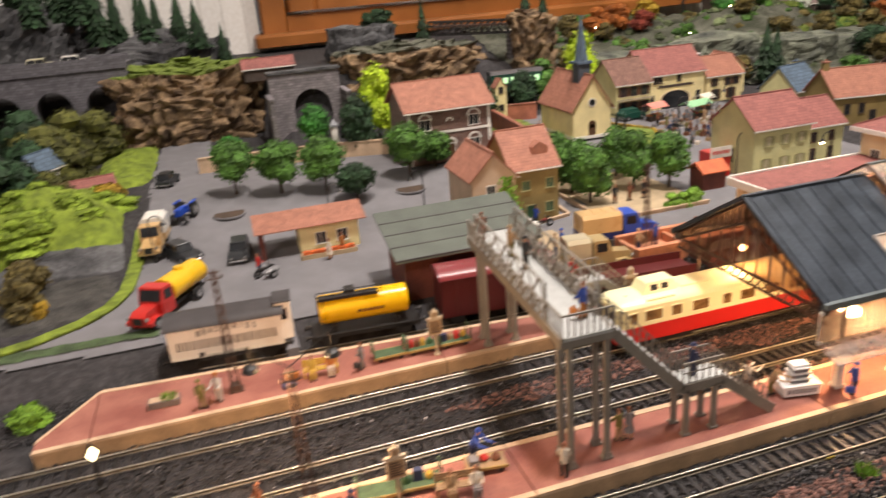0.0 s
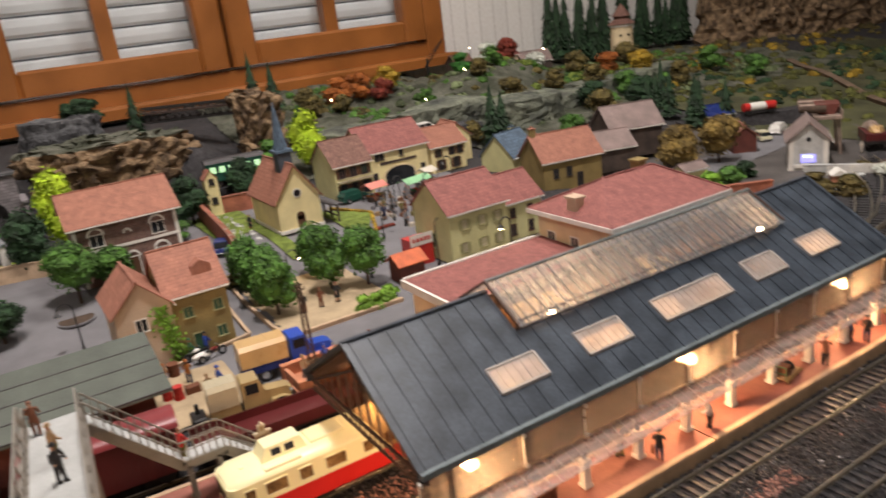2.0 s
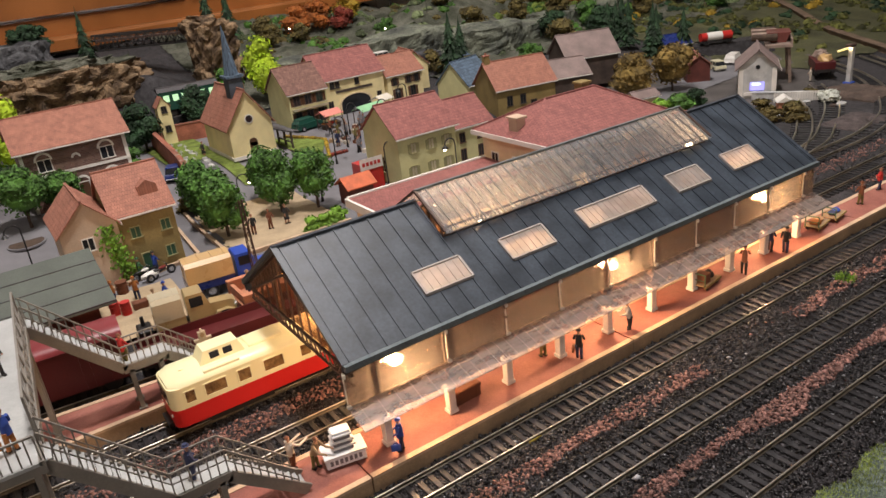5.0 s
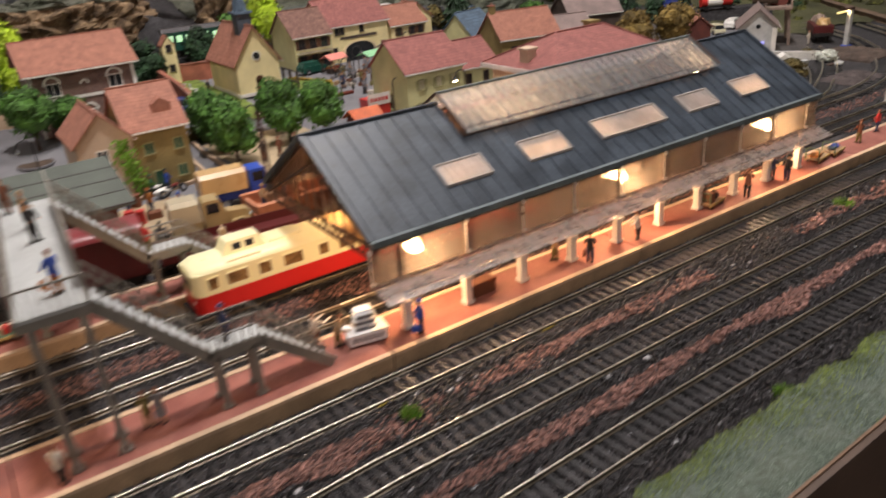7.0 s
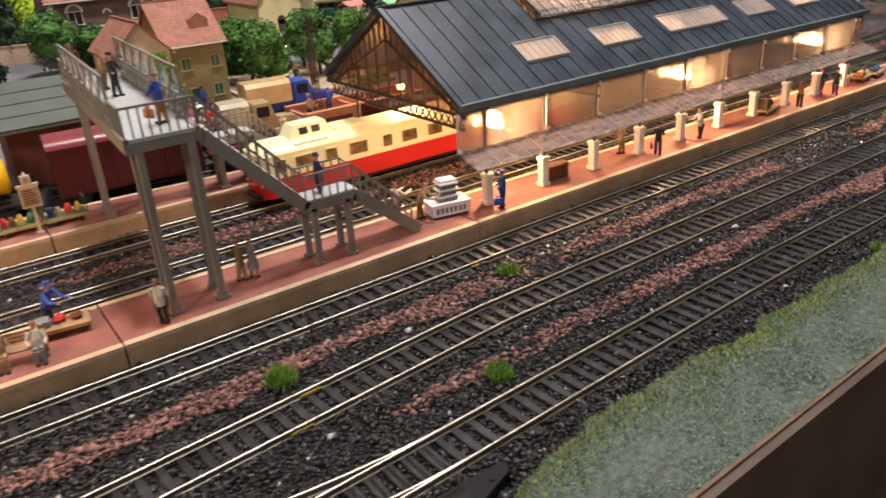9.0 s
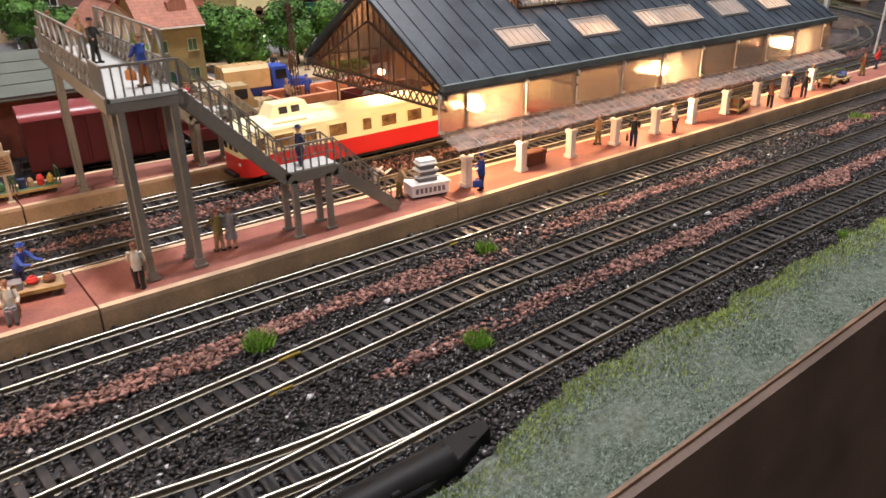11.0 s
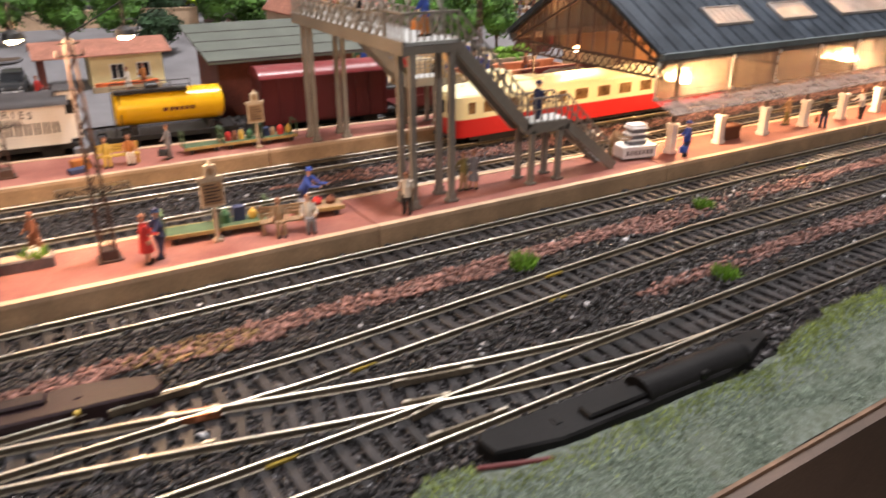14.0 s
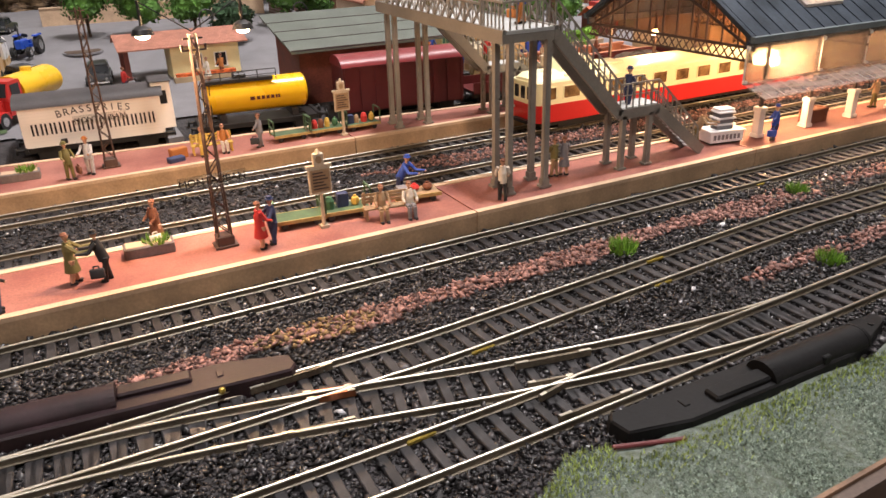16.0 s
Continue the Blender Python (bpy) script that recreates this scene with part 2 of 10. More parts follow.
# warm browns stand for a lit interior; nothing lies behind these panes
CARWINDOW = mat("lit_interior_window", (0.17, 0.095, 0.04), 0.14, var=0.45, scale=120, bump=0, second=(0.34, 0.21, 0.09))
BRASS = mat("worn_brass", (0.42, 0.31, 0.06), 0.4, 0.6, var=0.3, scale=200, bump=0.1)
WALLPAPER = mat("white_wallpaper", (0.72, 0.68, 0.63), 0.8, var=0.05, scale=10, bump=0.1)
OAK = mat("orange_varnished_pine", (0.30, 0.105, 0.024), 0.38, var=0.2, scale=9, bump=0.08)
PANELLING = tiled("white_panelling", (0.76, 0.73, 0.69), (0.60, 0.57, 0.53), 0.046, 4.0, rough=0.7, var=0.03, gap=0.0006, depth=0.002)
CEIL = mat("ceiling_paint", (0.75, 0.73, 0.7), 0.9, var=0.04, scale=8)
FLOOR = mat("dark_floor_tile", (0.07, 0.045, 0.03), 0.6, var=0.2, scale=6)
TILE = tiled("terracotta_tile", (0.355, 0.15, 0.10), (0.24, 0.098, 0.064), 0.0022, 0.0028, swap="xy", var=0.12)
TILEX = tiled("red_tile", (0.29, 0.104, 0.09), (0.19, 0.066, 0.057), 0.0028, 0.0032, swap="xy", var=0.14)
BROWNTILE = tiled("brown_tile", (0.20, 0.1, 0.075), (0.12, 0.06, 0.045), 0.0026, 0.0032, swap="xy")
DARKSTONE = tiled("dark_stone_courses", (0.115, 0.11, 0.125), (0.06, 0.058, 0.065), 0.008, 0.004)
MACHINE = mat("charcoal_plastic", (0.008, 0.0078, 0.0082), 0.5, var=0.3, scale=90, bump=0.1, spec=0.16)
MACHINEBROWN = mat("brown_black_plastic", (0.020, 0.0105, 0.0125), 0.5, var=0.3, scale=90, bump=0.1, spec=0.25)
BLUESLATE = tiled("blue_slate", (0.10, 0.15, 0.21), (0.05, 0.07, 0.1), 0.003, 0.004, swap="xy")
BRICK = tiled("brown_brick", (0.16, 0.085, 0.065), (0.25, 0.2, 0.18), 0.004, 0.0018)
REDBRICK = tiled("red_brick", (0.27, 0.09, 0.055), (0.32, 0.25, 0.2), 0.004, 0.002)
YELLOWWALL = mat("yellow_render", (0.80, 0.68, 0.36), 0.85, var=0.1, scale=50, bump=0.25)
GREENWALL = mat("pale_green_render", (0.60, 0.57, 0.29), 0.85, var=0.1, scale=50, bump=0.25)
OLIVEWALL = mat("ochre_olive_render", (0.26, 0.19, 0.07), 0.85, var=0.15, scale=50, bump=0.25)
PINKWALL = mat("pale_pink_render", (0.56, 0.42, 0.30), 0.85, var=0.1, scale=50, bump=0.25)
STONEWALL = tiled("grey_stone_courses", (0.2, 0.18, 0.19), (0.1, 0.09, 0.09), 0.008, 0.004)
GREENROOF = mat("green_felt_roof", (0.095, 0.108, 0.092), 0.8, var=0.15, scale=40, bump=0.2)
BARK = mat("bark", (0.07, 0.045, 0.03), 0.9, var=0.3, scale=200, bump=0.4)
LEAF = mat("leaf_green", (0.060, 0.145, 0.020), 0.75, var=0.35, scale=60, bump=0, island=0.55)
LEAFDARK = mat("leaf_dark", (0.018, 0.047, 0.017), 0.8, var=0.35, scale=60, bump=0, island=0.5)
LEAFLIME = mat("leaf_lime", (0.36, 0.50, 0.02), 0.75, var=0.3, scale=60, bump=0, island=0.35)
LEAFBRIGHT = mat("leaf_bright", (0.035, 0.16, 0.02), 0.75, var=0.3, scale=60, bump=0, island=0.4)
LEAFMOSS = mat("leaf_moss_olive", (0.085, 0.088, 0.018), 0.85, var=0.45, scale=60, bump=0, island=0.5)
LEAFOLIVE = mat("leaf_olive_brown", (0.11, 0.085, 0.024), 0.85, var=0.4, scale=60, bump=0, island=0.5)
LEAFYELLOW = mat("leaf_yellow", (0.34, 0.22, 0.02), 0.85, var=0.3, scale=60, bump=0, island=0.4)
LEAFORANGE = mat("leaf_orange", (0.30, 0.09, 0.015), 0.85, var=0.3, scale=60, bump=0, island=0.4)
LEAFRED = mat("leaf_red", (0.20, 0.035, 0.02), 0.85, var=0.3, scale=60, bump=0, island=0.4)
LEAFWHITE = mat("leaf_pale", (0.6, 0.62, 0.55), 0.85, var=0.2, scale=60, bump=0, island=0.3)
TUFT = mat("tuft_grass", (0.15, 0.29, 0.025), 0.8, var=0.3, scale=80, bump=0, island=0.4)


# ---- shapes ----
class G:
    """Gathers the faces of one mesh."""

    def __init__(self):
        self.v, self.f = [], []

    def add(self, vs, fs):
        n = len(self.v)
        self.v += [tuple(p) for p in vs]
        self.f += [tuple(i + n for i in f) for f in fs]
        return self

    def box(self, x0, x1, y0, y1, z0, z1, m=None, chamfer=0.0):
        if chamfer:
            c = min(chamfer, (x1 - x0) * 0.45, (y1 - y0) * 0.45, (z1 - z0) * 0.45)
            ring = [(x0 + c, y0), (x1 - c, y0), (x1, y0 + c), (x1, y1 - c), (x1 - c, y1), (x0 + c, y1), (x0, y1 - c), (x0, y0 + c)]
            top = [(x0 + c, y0 + c), (x1 - c, y0 + c), (x1 - c, y0 + c), (x1 - c, y1 - c), (x1 - c, y1 - c), (x0 + c, y1 - c), (x0 + c, y1 - c), (x0 + c, y0 + c)]
            vs = [(x, y, z0) for x, y in ring] + [(x, y, z1 - c) for x, y in ring]
            vs += [(x0 + c, y0 + c, z1), (x1 - c, y0 + c, z1), (x1 - c, y1 - c, z1), (x0 + c, y1 - c, z1)]
            fs = [tuple(range(7, -1, -1))] + [(i, (i + 1) % 8, 8 + (i + 1) % 8, 8 + i) for i in range(8)]
            fs += [(16, 17, 18, 19), (8, 9, 17, 16), (9, 10, 17), (10, 11, 18, 17), (11, 12, 18), (12, 13, 19, 18), (13, 14, 19), (14, 15, 16, 19), (15, 8, 16)]
        else:
            vs = [(x, y, z) for z in (z0, z1) for x, y in ((x0, y0), (x1, y0), (x1, y1), (x0, y1))]
            fs = [(3, 2, 1, 0), (4, 5, 6, 7), (0, 1, 5, 4), (1, 2, 6, 5), (2, 3, 7, 6), (3, 0, 4, 7)]
        if m is not None:
            vs = [m @ Vector(p) for p in vs]
        return self.add(vs, fs)

    def bar(self, a, b, w, h=None, up=(0, 0, 1)):
        """A square bar from a to b."""
        a, b = Vector(a), Vector(b)
        h = h or w
        d = (b - a).normalized()
        s = d.cross(Vector(up))
        s = (s if s.length > 1e-4 else d.cross(Vector((0, 1, 0)))).normalized()
        u = s.cross(d)
        vs = [p + s * i * w / 2 + u * j * h / 2 for p in (a, b) for i, j in ((-1, -1), (1, -1), (1, 1), (-1, 1))]
        return self.add(vs, [(3, 2, 1, 0), (4, 5, 6, 7), (0, 1, 5, 4), (1, 2, 6, 5), (2, 3, 7, 6), (3, 0, 4, 7)])

    def tube(self, a, b, r0, r1=None, n=8):
        a, b = Vector(a), Vector(b)
        r1 = r0 if r1 is None else r1
        d = (b - a).normalized()
        s = d.orthogonal().normalized()
        u = d.cross(s)
        vs = [p + (s * math.cos(k * 2 * math.pi / n) + u * math.sin(k * 2 * math.pi / n)) * r for p, r in ((a, r0), (b, r1)) for k in range(n)]
        fs = [(k, (k + 1) % n, n + (k + 1) % n, n + k) for k in range(n)] + [tuple(range(n - 1, -1, -1)), tuple(range(n, 2 * n))]
        return self.add(vs, fs)

    def prism(self, profile, axis, a, b):
        """A profile in the two other axes (taken in the order xyz), drawn out along axis from a to b."""
        k = "xyz".index(axis)
        n = len(profile)

        def at(p, q):
            c = list(p)
            c.insert(k, q)
            return c

        vs = [at(p, a) for p in profile] + [at(p, b) for p in profile]
        fs = [(i, (i + 1) % n, n + (i + 1) % n, n + i) for i in range(n)] + [tuple(range(n - 1, -1, -1)), tuple(range(n, 2 * n))]
        return self.add(vs, fs)

    def ball(self, c, r, n=8, rough=0.0, rng=None):
        rx, ry, rz = r if isinstance(r, tuple) else (r, r, r)
        rows = max(3, n // 2)
        vs, fs = [], []
        for i in range(rows + 1):
            a = math.pi * i / rows
            for k in range(n):
                b = 2 * math.pi * k / n
                q = 1 + (rng.uniform(-rough, rough) if rough else 0)
                vs.append((c[0] + rx * q * math.sin(a) * math.cos(b), c[1] + ry * q * math.sin(a) * math.sin(b), c[2] + rz * q * math.cos(a)))
        for i in range(rows):
            for k in range(n):
                fs.append((i * n + k, (i + 1) * n + k, (i + 1) * n + (k + 1) % n, i * n + (k + 1) % n))
        return self.add(vs, fs)

    def moved(self, m):
        self.v = [tuple(m @ Vector(p)) for p in self.v]
        return self


def mesh_of(name, g, material, smooth=False):
    me = bpy.data.meshes.new(name)
    me.from_pydata(g.v, [], g.f)
    for one in material if isinstance(material, (list, tuple)) else (material,):
        me.materials.append(one)
    bm = bmesh.new()
    bm.from_mesh(me)
    bmesh.ops.recalc_face_normals(bm, faces=bm.faces)
    bm.to_mesh(me)
    bm.free()
    if smooth:
        me.polygons.foreach_set("use_smooth", [True] * len(me.polygons))
        me.set_sharp_from_angle(angle=radians(40))
    return me


def part(name, g, material, parent, label="", smooth=False):
    ob = new(name, mesh_of(name, g, material, smooth))
    ob.parent = parent
    if label:
        tagged(ob, label)
    return ob


def thing(name, m, label, category, group="", kind=""):
    ob = new(name)
    ob.empty_display_size = 0.01
    ob.matrix_world = m
    return tagged(ob, label, category, group, kind)


def single(name, g, material, label, category="", group="", kind="", m=None, smooth=False):
    ob = new(name, mesh_of(name, g, material, smooth))
    if m is not None:
        ob.matrix_world = m
    return tagged(ob, label, category, group, kind)


def sheet(name, x0, x1, y0, y1, nx, ny, height, material, label, category="", kind="structure", smooth=True):
    xs, ys = np.linspace(x0, x1, nx + 1), np.linspace(y0, y1, ny + 1)
    vs = [(x, y, height(x, y)) for y in ys for x in xs]
    fs = [(j * (nx + 1) + i, j * (nx + 1) + i + 1, (j + 1) * (nx + 1) + i + 1, (j + 1) * (nx + 1) + i) for j in range(ny) for i in range(nx)]
    me = bpy.data.meshes.new(name)
    me.from_pydata(vs, [], fs)
    me.materials.append(material)
    if smooth:
        me.polygons.foreach_set("use_smooth", [True] * len(fs))
    return tagged(new(name, me), label, category, kind=kind)


def nz(x, y, z=0.0, octaves=4):
    return noise.fractal(Vector((x, y, z)), 0.9, 2.1, octaves)


def smooth(a, b, x):
    k = min(1.0, max(0.0, (x - a) / (b - a)))
    return k * k * (3 - 2 * k)


# ---- the room ----
g = G().box(-3.2, 0.005, 1.5, 1.62, -0.95, 1.6).box(1.125, 4.0, 1.5, 1.62, -0.95, 1.6).box(0.005, 1.125, 1.5, 1.62, -0.95, 0.15).box(0.005, 1.125, 1.5, 1.62, 1.2, 1.6)
single("wall_north", g, PANELLING, "white panelled room wall with a window opening", "wall", kind="structure")
single("wall_south", G().box(-3.2, 4.0, -2.3, -2.2, -0.95, 1.6), WALLPAPER, "plain white papered room wall", "wall", kind="structure")
single("wall_west", G().box(-3.3, -3.2, -2.3, 1.62, -0.95, 1.6), WALLPAPER, "plain white papered room wall", "wall", kind="structure")
single("wall_east", G().box(4.0, 4.1, -2.3, 1.62, -0.95, 1.6), WALLPAPER, "plain white papered room wall", "wall", kind="structure")
single("ceiling", G().box(-3.3, 4.1, -2.3, 1.62, 1.6, 1.7), CEIL, "white painted room ceiling", "ceiling", kind="structure")
g = G()
for i in range(25):
    for j in range(14):
        g.box(-3.3 + i * 0.3, -3.3 + i * 0.3 + 0.294, -2.3 + j * 0.3, -2.3 + j * 0.3 + 0.294, -0.96, -0.95)
g.box(-3.3, 4.1, -2.3, 1.62, -1.0, -0.958)
single("floor", g, FLOOR, "dark brown tiled room floor", "floor", kind="structure")

# two-sash pine window with a lowered roller shutter behind it
SHUTTER = mat("shutter_white", (0.86, 0.87, 0.88), 0.35, var=0.05, scale=20, bump=0.03)
win = thing("window_1", pose(0.55, 1.47, 0.15), "orange varnished pine casement window with closed roller shutter", "window", kind="structure")
X0, X1, ZT = -0.540, 0.570, 1.05
part("window_sill", G().box(X0 - 0.02, X1 + 0.02, -0.045, 0.03, -0.026, 0.0, chamfer=0.006), OAK, win)
fr = G().box(X0, X0 + 0.055, -0.01, 0.05, 0, ZT, chamfer=0.004).box(X1 - 0.055, X1, -0.01, 0.05, 0, ZT, chamfer=0.004)
fr.box(X0 + 0.055, X1 - 0.055, -0.01, 0.05, 0, 0.035).box(X0 + 0.055, X1 - 0.055, -0.01, 0.05, ZT - 0.05, ZT)
part("window_frame", fr, OAK, win)
for s, (a, b) in enumerate(((X0 + 0.06, -0.004), (0.004, X1 - 0.06))):
    w = b - a
    g = G().box(a, a + 0.06, -0.022, 0.03, 0.042, ZT - 0.055, chamfer=0.006).box(b - 0.06, b, -0.022, 0.03, 0.042, ZT - 0.055, chamfer=0.006)
    g.box(a + 0.06, b - 0.06, -0.022, 0.03, 0.042, 0.092, chamfer=0.006).box(a + 0.06, b - 0.06, -0.022, 0.03, ZT - 0.11, ZT - 0.055)
    mid = (a + b) / 2
    g.box(mid - 0.016, mid + 0.016, -0.012, 0.024, 0.092, ZT - 0.11)
    sash = part("sash", g, OAK, win)
    for p, q in ((a + 0.06, mid - 0.016), (mid + 0.016, b - 0.06)):
        ob = part("pane", G().box(p, q, 0.0, 0.004, 0.092, ZT - 0.11), PANE, sash)
        ob.visible_shadow = False
    if s == 0:
        part("hinge", G().tube((a - 0.004, -0.026, 0.16), (a - 0.004, -0.026, 0.22), 0.006), ZINC, sash, "brass window hinge")
for i in range(28):
    z = 0.03 + i * 0.042
    pr = [(0.075, z), (0.068, z + 0.006), (0.066, z + 0.02), (0.068, z + 0.033), (0.075, z + 0.038)]
    part("shutter_slat", G().prism([(y, q) for y, q in pr], "x", X0 + 0.02, X1 - 0.02), SHUTTER, win)

# ceiling lamps, out of view; the last only houses the added fill
for cx, cy in ((0.26, 0.06), (0.80, 0.55), (-1.05, -1.30)):
    cl = thing("ceiling_lamp", pose(cx, cy, 1.6), "round white ceiling lamp out of view, switched on", "lamp", "ceiling lamps")
    part("lamp_base", G().tube((0, 0, 0), (0, 0, -0.03), 0.16, 0.16, 24), WHITE, cl)
    part("diffuser", G().tube((0, 0, -0.03), (0, 0, -0.05), 0.14, 0.12, 24), glow("lamp_diffuser", (1, 0.93, 0.82), 6.0), cl)

# ---- the baseboard and its ground ----
EDGE = lambda x: -0.1602 + 0.022 * min(0.40, max(-0.25, x))
EX = [-1.6, -0.25, 0.40, 3.2]


def along_edge(g, x0, x1, o0, o1, z0, z1):
    """A board that follows the layout's edge from x0 to x1, between two offsets outwards."""
    cut = [x0] + [x for x in EX if x0 < x < x1] + [x1]
    for a, b in zip(cut, cut[1:]):
        q = [(a, EDGE(a) - o1), (b, EDGE(b) - o1), (b, EDGE(b) - o0), (a, EDGE(a) - o0)]
        g.add([(x, y, z0) for x, y in q] + [(x, y, z1) for x, y in q], [(3, 2, 1, 0), (4, 5, 6, 7), (0, 1, 5, 4), (1, 2, 6, 5), (2, 3, 7, 6), (3, 0, 4, 7)])
    return g


single("baseboard_rim", along_edge(G(), -1.6, 3.2, 0.0, 0.0011, -0.10, 0.0), EDGEWOOD, "raw plywood rim of the layout board", "board edge", kind="structure")
skirt = thing("baseboard_skirt", pose(0, 0, 0), "dark brown board skirt under the layout", "board", kind="structure")
for a, b in ((-1.6, -0.6), (-0.6, 1.2), (1.2, 3.2)):
    part("skirt_board", along_edge(G(), a + 0.001, b - 0.001, 0.0011, 0.0040, -0.9, -0.0012), BOARD, skirt)


def H(x, y):
    """Height of the layout's ground."""
    east = smooth(0.66, 0.80, x) * (1 - smooth(0.5, 0.75, y))
    z = -0.0042
    z += (smooth(0.232, 0.26, y) * 0.0125 + smooth(0.45, 0.62, y) * 0.018) * (1 - east)
    if y > 0.72:
        right = smooth(0.30, 0.42, x)
        z += right * smooth(0.80, 1.22, y) * 0.11 * (0.75 + 0.35 * nz(x * 4, y * 4)) * (1 - 0.55 * smooth(0.95, 1.5, x))
        bluff = 0.86 + 0.14 * (1 - smooth(-0.06, -0.02, x))
        z += (1 - right) * smooth(bluff, bluff + 0.04, y) * 0.085
    return z


sheet("ground", -1.6, 3.2, -0.1512, 1.5, 300, 110, H, GROUND, "dark ash-covered layout ground", "ground")


def overlay(name, x0, x1, y0, y1, material, label, category, lift=0.0012, inside=None, n=60, kind="structure", rough=0.0):
    """A surface that lies on the ground; inside(x, y) trims its outline."""
    nx = max(4, int((x1 - x0) / ((x1 - x0 + y1 - y0) / 2) * n))
    ny = max(4, int((y1 - y0) / ((x1 - x0 + y1 - y0) / 2) * n))
    xs, ys = np.linspace(x0, x1, nx + 1), np.linspace(y0, y1, ny + 1)
    vs = [(x, y, H(x, y) + lift + rough * nz(x * 60, y * 60)) for y in ys for x in xs]
    fs = []
    for j in range(ny):
        for i in range(nx):
            if inside is None or inside((xs[i] + xs[i + 1]) / 2, (ys[j] + ys[j + 1]) / 2):
                fs.append((j * (nx + 1) + i, j * (nx + 1) + i + 1, (j + 1) * (nx + 1) + i + 1, (j + 1) * (nx + 1) + i))
    me = bpy.data.meshes.new(name)
    me.from_pydata(vs, [], fs)
    bm = bmesh.new()
    bm.from_mesh(me)
    bmesh.ops.delete(bm, geom=[v for v in bm.verts if not v.link_faces], context="VERTS")
    bm.to_mesh(me)
    bm.free()
    me.materials.append(material)
    me.polygons.foreach_set("use_smooth", [True] * len(me.polygons))
    return tagged(new(name, me), label, category, kind=kind)


def verge_top(x):
    """Where the gritty verge meets the ballast."""
    return -0.1180 + 0.006 * nz(x * 30, 3.0) - 0.008 * (1 - smooth(0.05, 0.12, x))


vs, fs = [], []
for i in range(801):
    x = -1.0 + 0.003 * i
    for k in range(13):
        y = EDGE(x) + (verge_top(x) - EDGE(x)) * k / 12
        vs.append((x, y, 0.0 + 0.0006 * nz(x * 60, y * 60) - 0.0012 * (k == 12)))
for i in range(800):
    fs += [(i * 13 + k, (i + 1) * 13 + k, (i + 1) * 13 + k + 1, i * 13 + k + 1) for k in range(12)]
single("grass_verge", G().add(vs, fs), GRIT, "grey-green gritty verge along the board rim", "verge", kind="structure", smooth=True)
TF_EDGE = lambda x: 0.2460 + 0.08 * max(0.0, 0.17 - x)
overlay("road", -0.36, 0.62, 0.272, 1.0, ASPHALT, "grey asphalt station yard and streets", "road", 0.0015,
        lambda x, y: x > -0.232 + 0.024 * smooth(0.34, 0.44, y) - 0.085 * (1 - smooth(0.29, 0.35, y)) + 0.002 * nz(y * 20, 1) and y > TF_EDGE(x) and (y < 0.80 or -0.215 < x < -0.135), n=200)

# ---- tracks ----
T1 = lambda x: 0.00825
T2 = lambda x: -0.0555 + min(0.0128, max(0.0, x + 0.06) * 0.068)
T3 = lambda x: -0.1010 + 0.0093 * smooth(-0.10, 0.30, x)
TA = lambda x: 0.0945 - 0.00004 / max(0.3, x + 1)
TB = lambda x: 0.1505
TF = lambda x: 0.2250 + 0.08 * max(0.0, 0.17 - x)
XO = lambda x: T3(x) + (T2(x) - T3(x)) * (0.5 - 0.5 * math.cos(math.pi * min(1, max(0, (0.075 - x) / 0.285))))
sleeper_mesh = mesh_of("sleeper", G().box(-0.00155, 0.00155, -0.0145, 0.0145, -0.0046, -0.0024, chamfer=0.0003), SLEEPER)


def rail_strip(path, off, x0, x1, step=0.012):
    """One rail along a line: foot, web and head in one profile."""
    n = max(1, int((x1 - x0) / step))
    prof = [(-0.0009, -0.0025), (0.0009, -0.0025), (0.0009, -0.0022), (0.0003, -0.0019), (0.0003, -0.0007), (0.00044, -0.0005), (0.00044, -0.00022), (0.00033, -0.00007), (0.00013, 0.0), (-0.00013, 0.0), (-0.00033, -0.00007), (-0.00044, -0.00022), (-0.00044, -0.0005), (-0.0003, -0.0007), (-0.0003, -0.0019), (-0.0009, -0.0022)]
    vs, fs, mats = [], [], []
    k = len(prof)
    for i in range(n + 1):
        x = x0 + (x1 - x0) * i / n
        s = (path(x + 0.001) - path(x - 0.001)) / 0.002
        for u, z in prof:
            vs.append((x - s * (off + u), path(x) + off + u, z))
    for i in range(n):
        for j in range(k):
            fs.append((i * k + j, i * k + (j + 1) % k, (i + 1) * k + (j + 1) % k, (i + 1) * k + j))
            mats.append(0 if 5 <= j <= 11 else 1)
    fs += [tuple(range(k)), tuple(range(n * k, n * k + k))]
    mats += [1, 1]
    me = bpy.data.meshes.new("rail")
    me.from_pydata(vs, [], fs)
    me.materials.append(RAIL)
    me.materials.append(RAILSIDE)
    bm = bmesh.new()
    bm.from_mesh(me)
    bmesh.ops.recalc_face_normals(bm, faces=bm.faces)
    bm.to_mesh(me)
    bm.free()
    me.polygons.foreach_set("material_index", mats)
    me.polygons.foreach_set("use_smooth", [True] * len(fs))
    me.set_sharp_from_angle(angle=radians(46))
    return me


def track(path, x0, x1, label, sleepers=None, pitch=0.0068):
    t = thing("railway_track", pose(0, 0, 0), label, "track", "station tracks")
    for off in (-0.00825, 0.00825):
        new("rail", rail_strip(path, off, x0, x1)).parent = t
    a, b = sleepers or (x0, x1)
    for i in range(int((b - a) / pitch)):
        x = a + i * pitch
        ob = new("sleeper", sleeper_mesh)
        ob.parent = t
        ob.matrix_basis = pose(x, path(x), 0, 0, 0, math.degrees(math.atan((path(x + 0.002) - path(x - 0.002)) / 0.004)) + random.uniform(-0.6, 0.6))
    return t


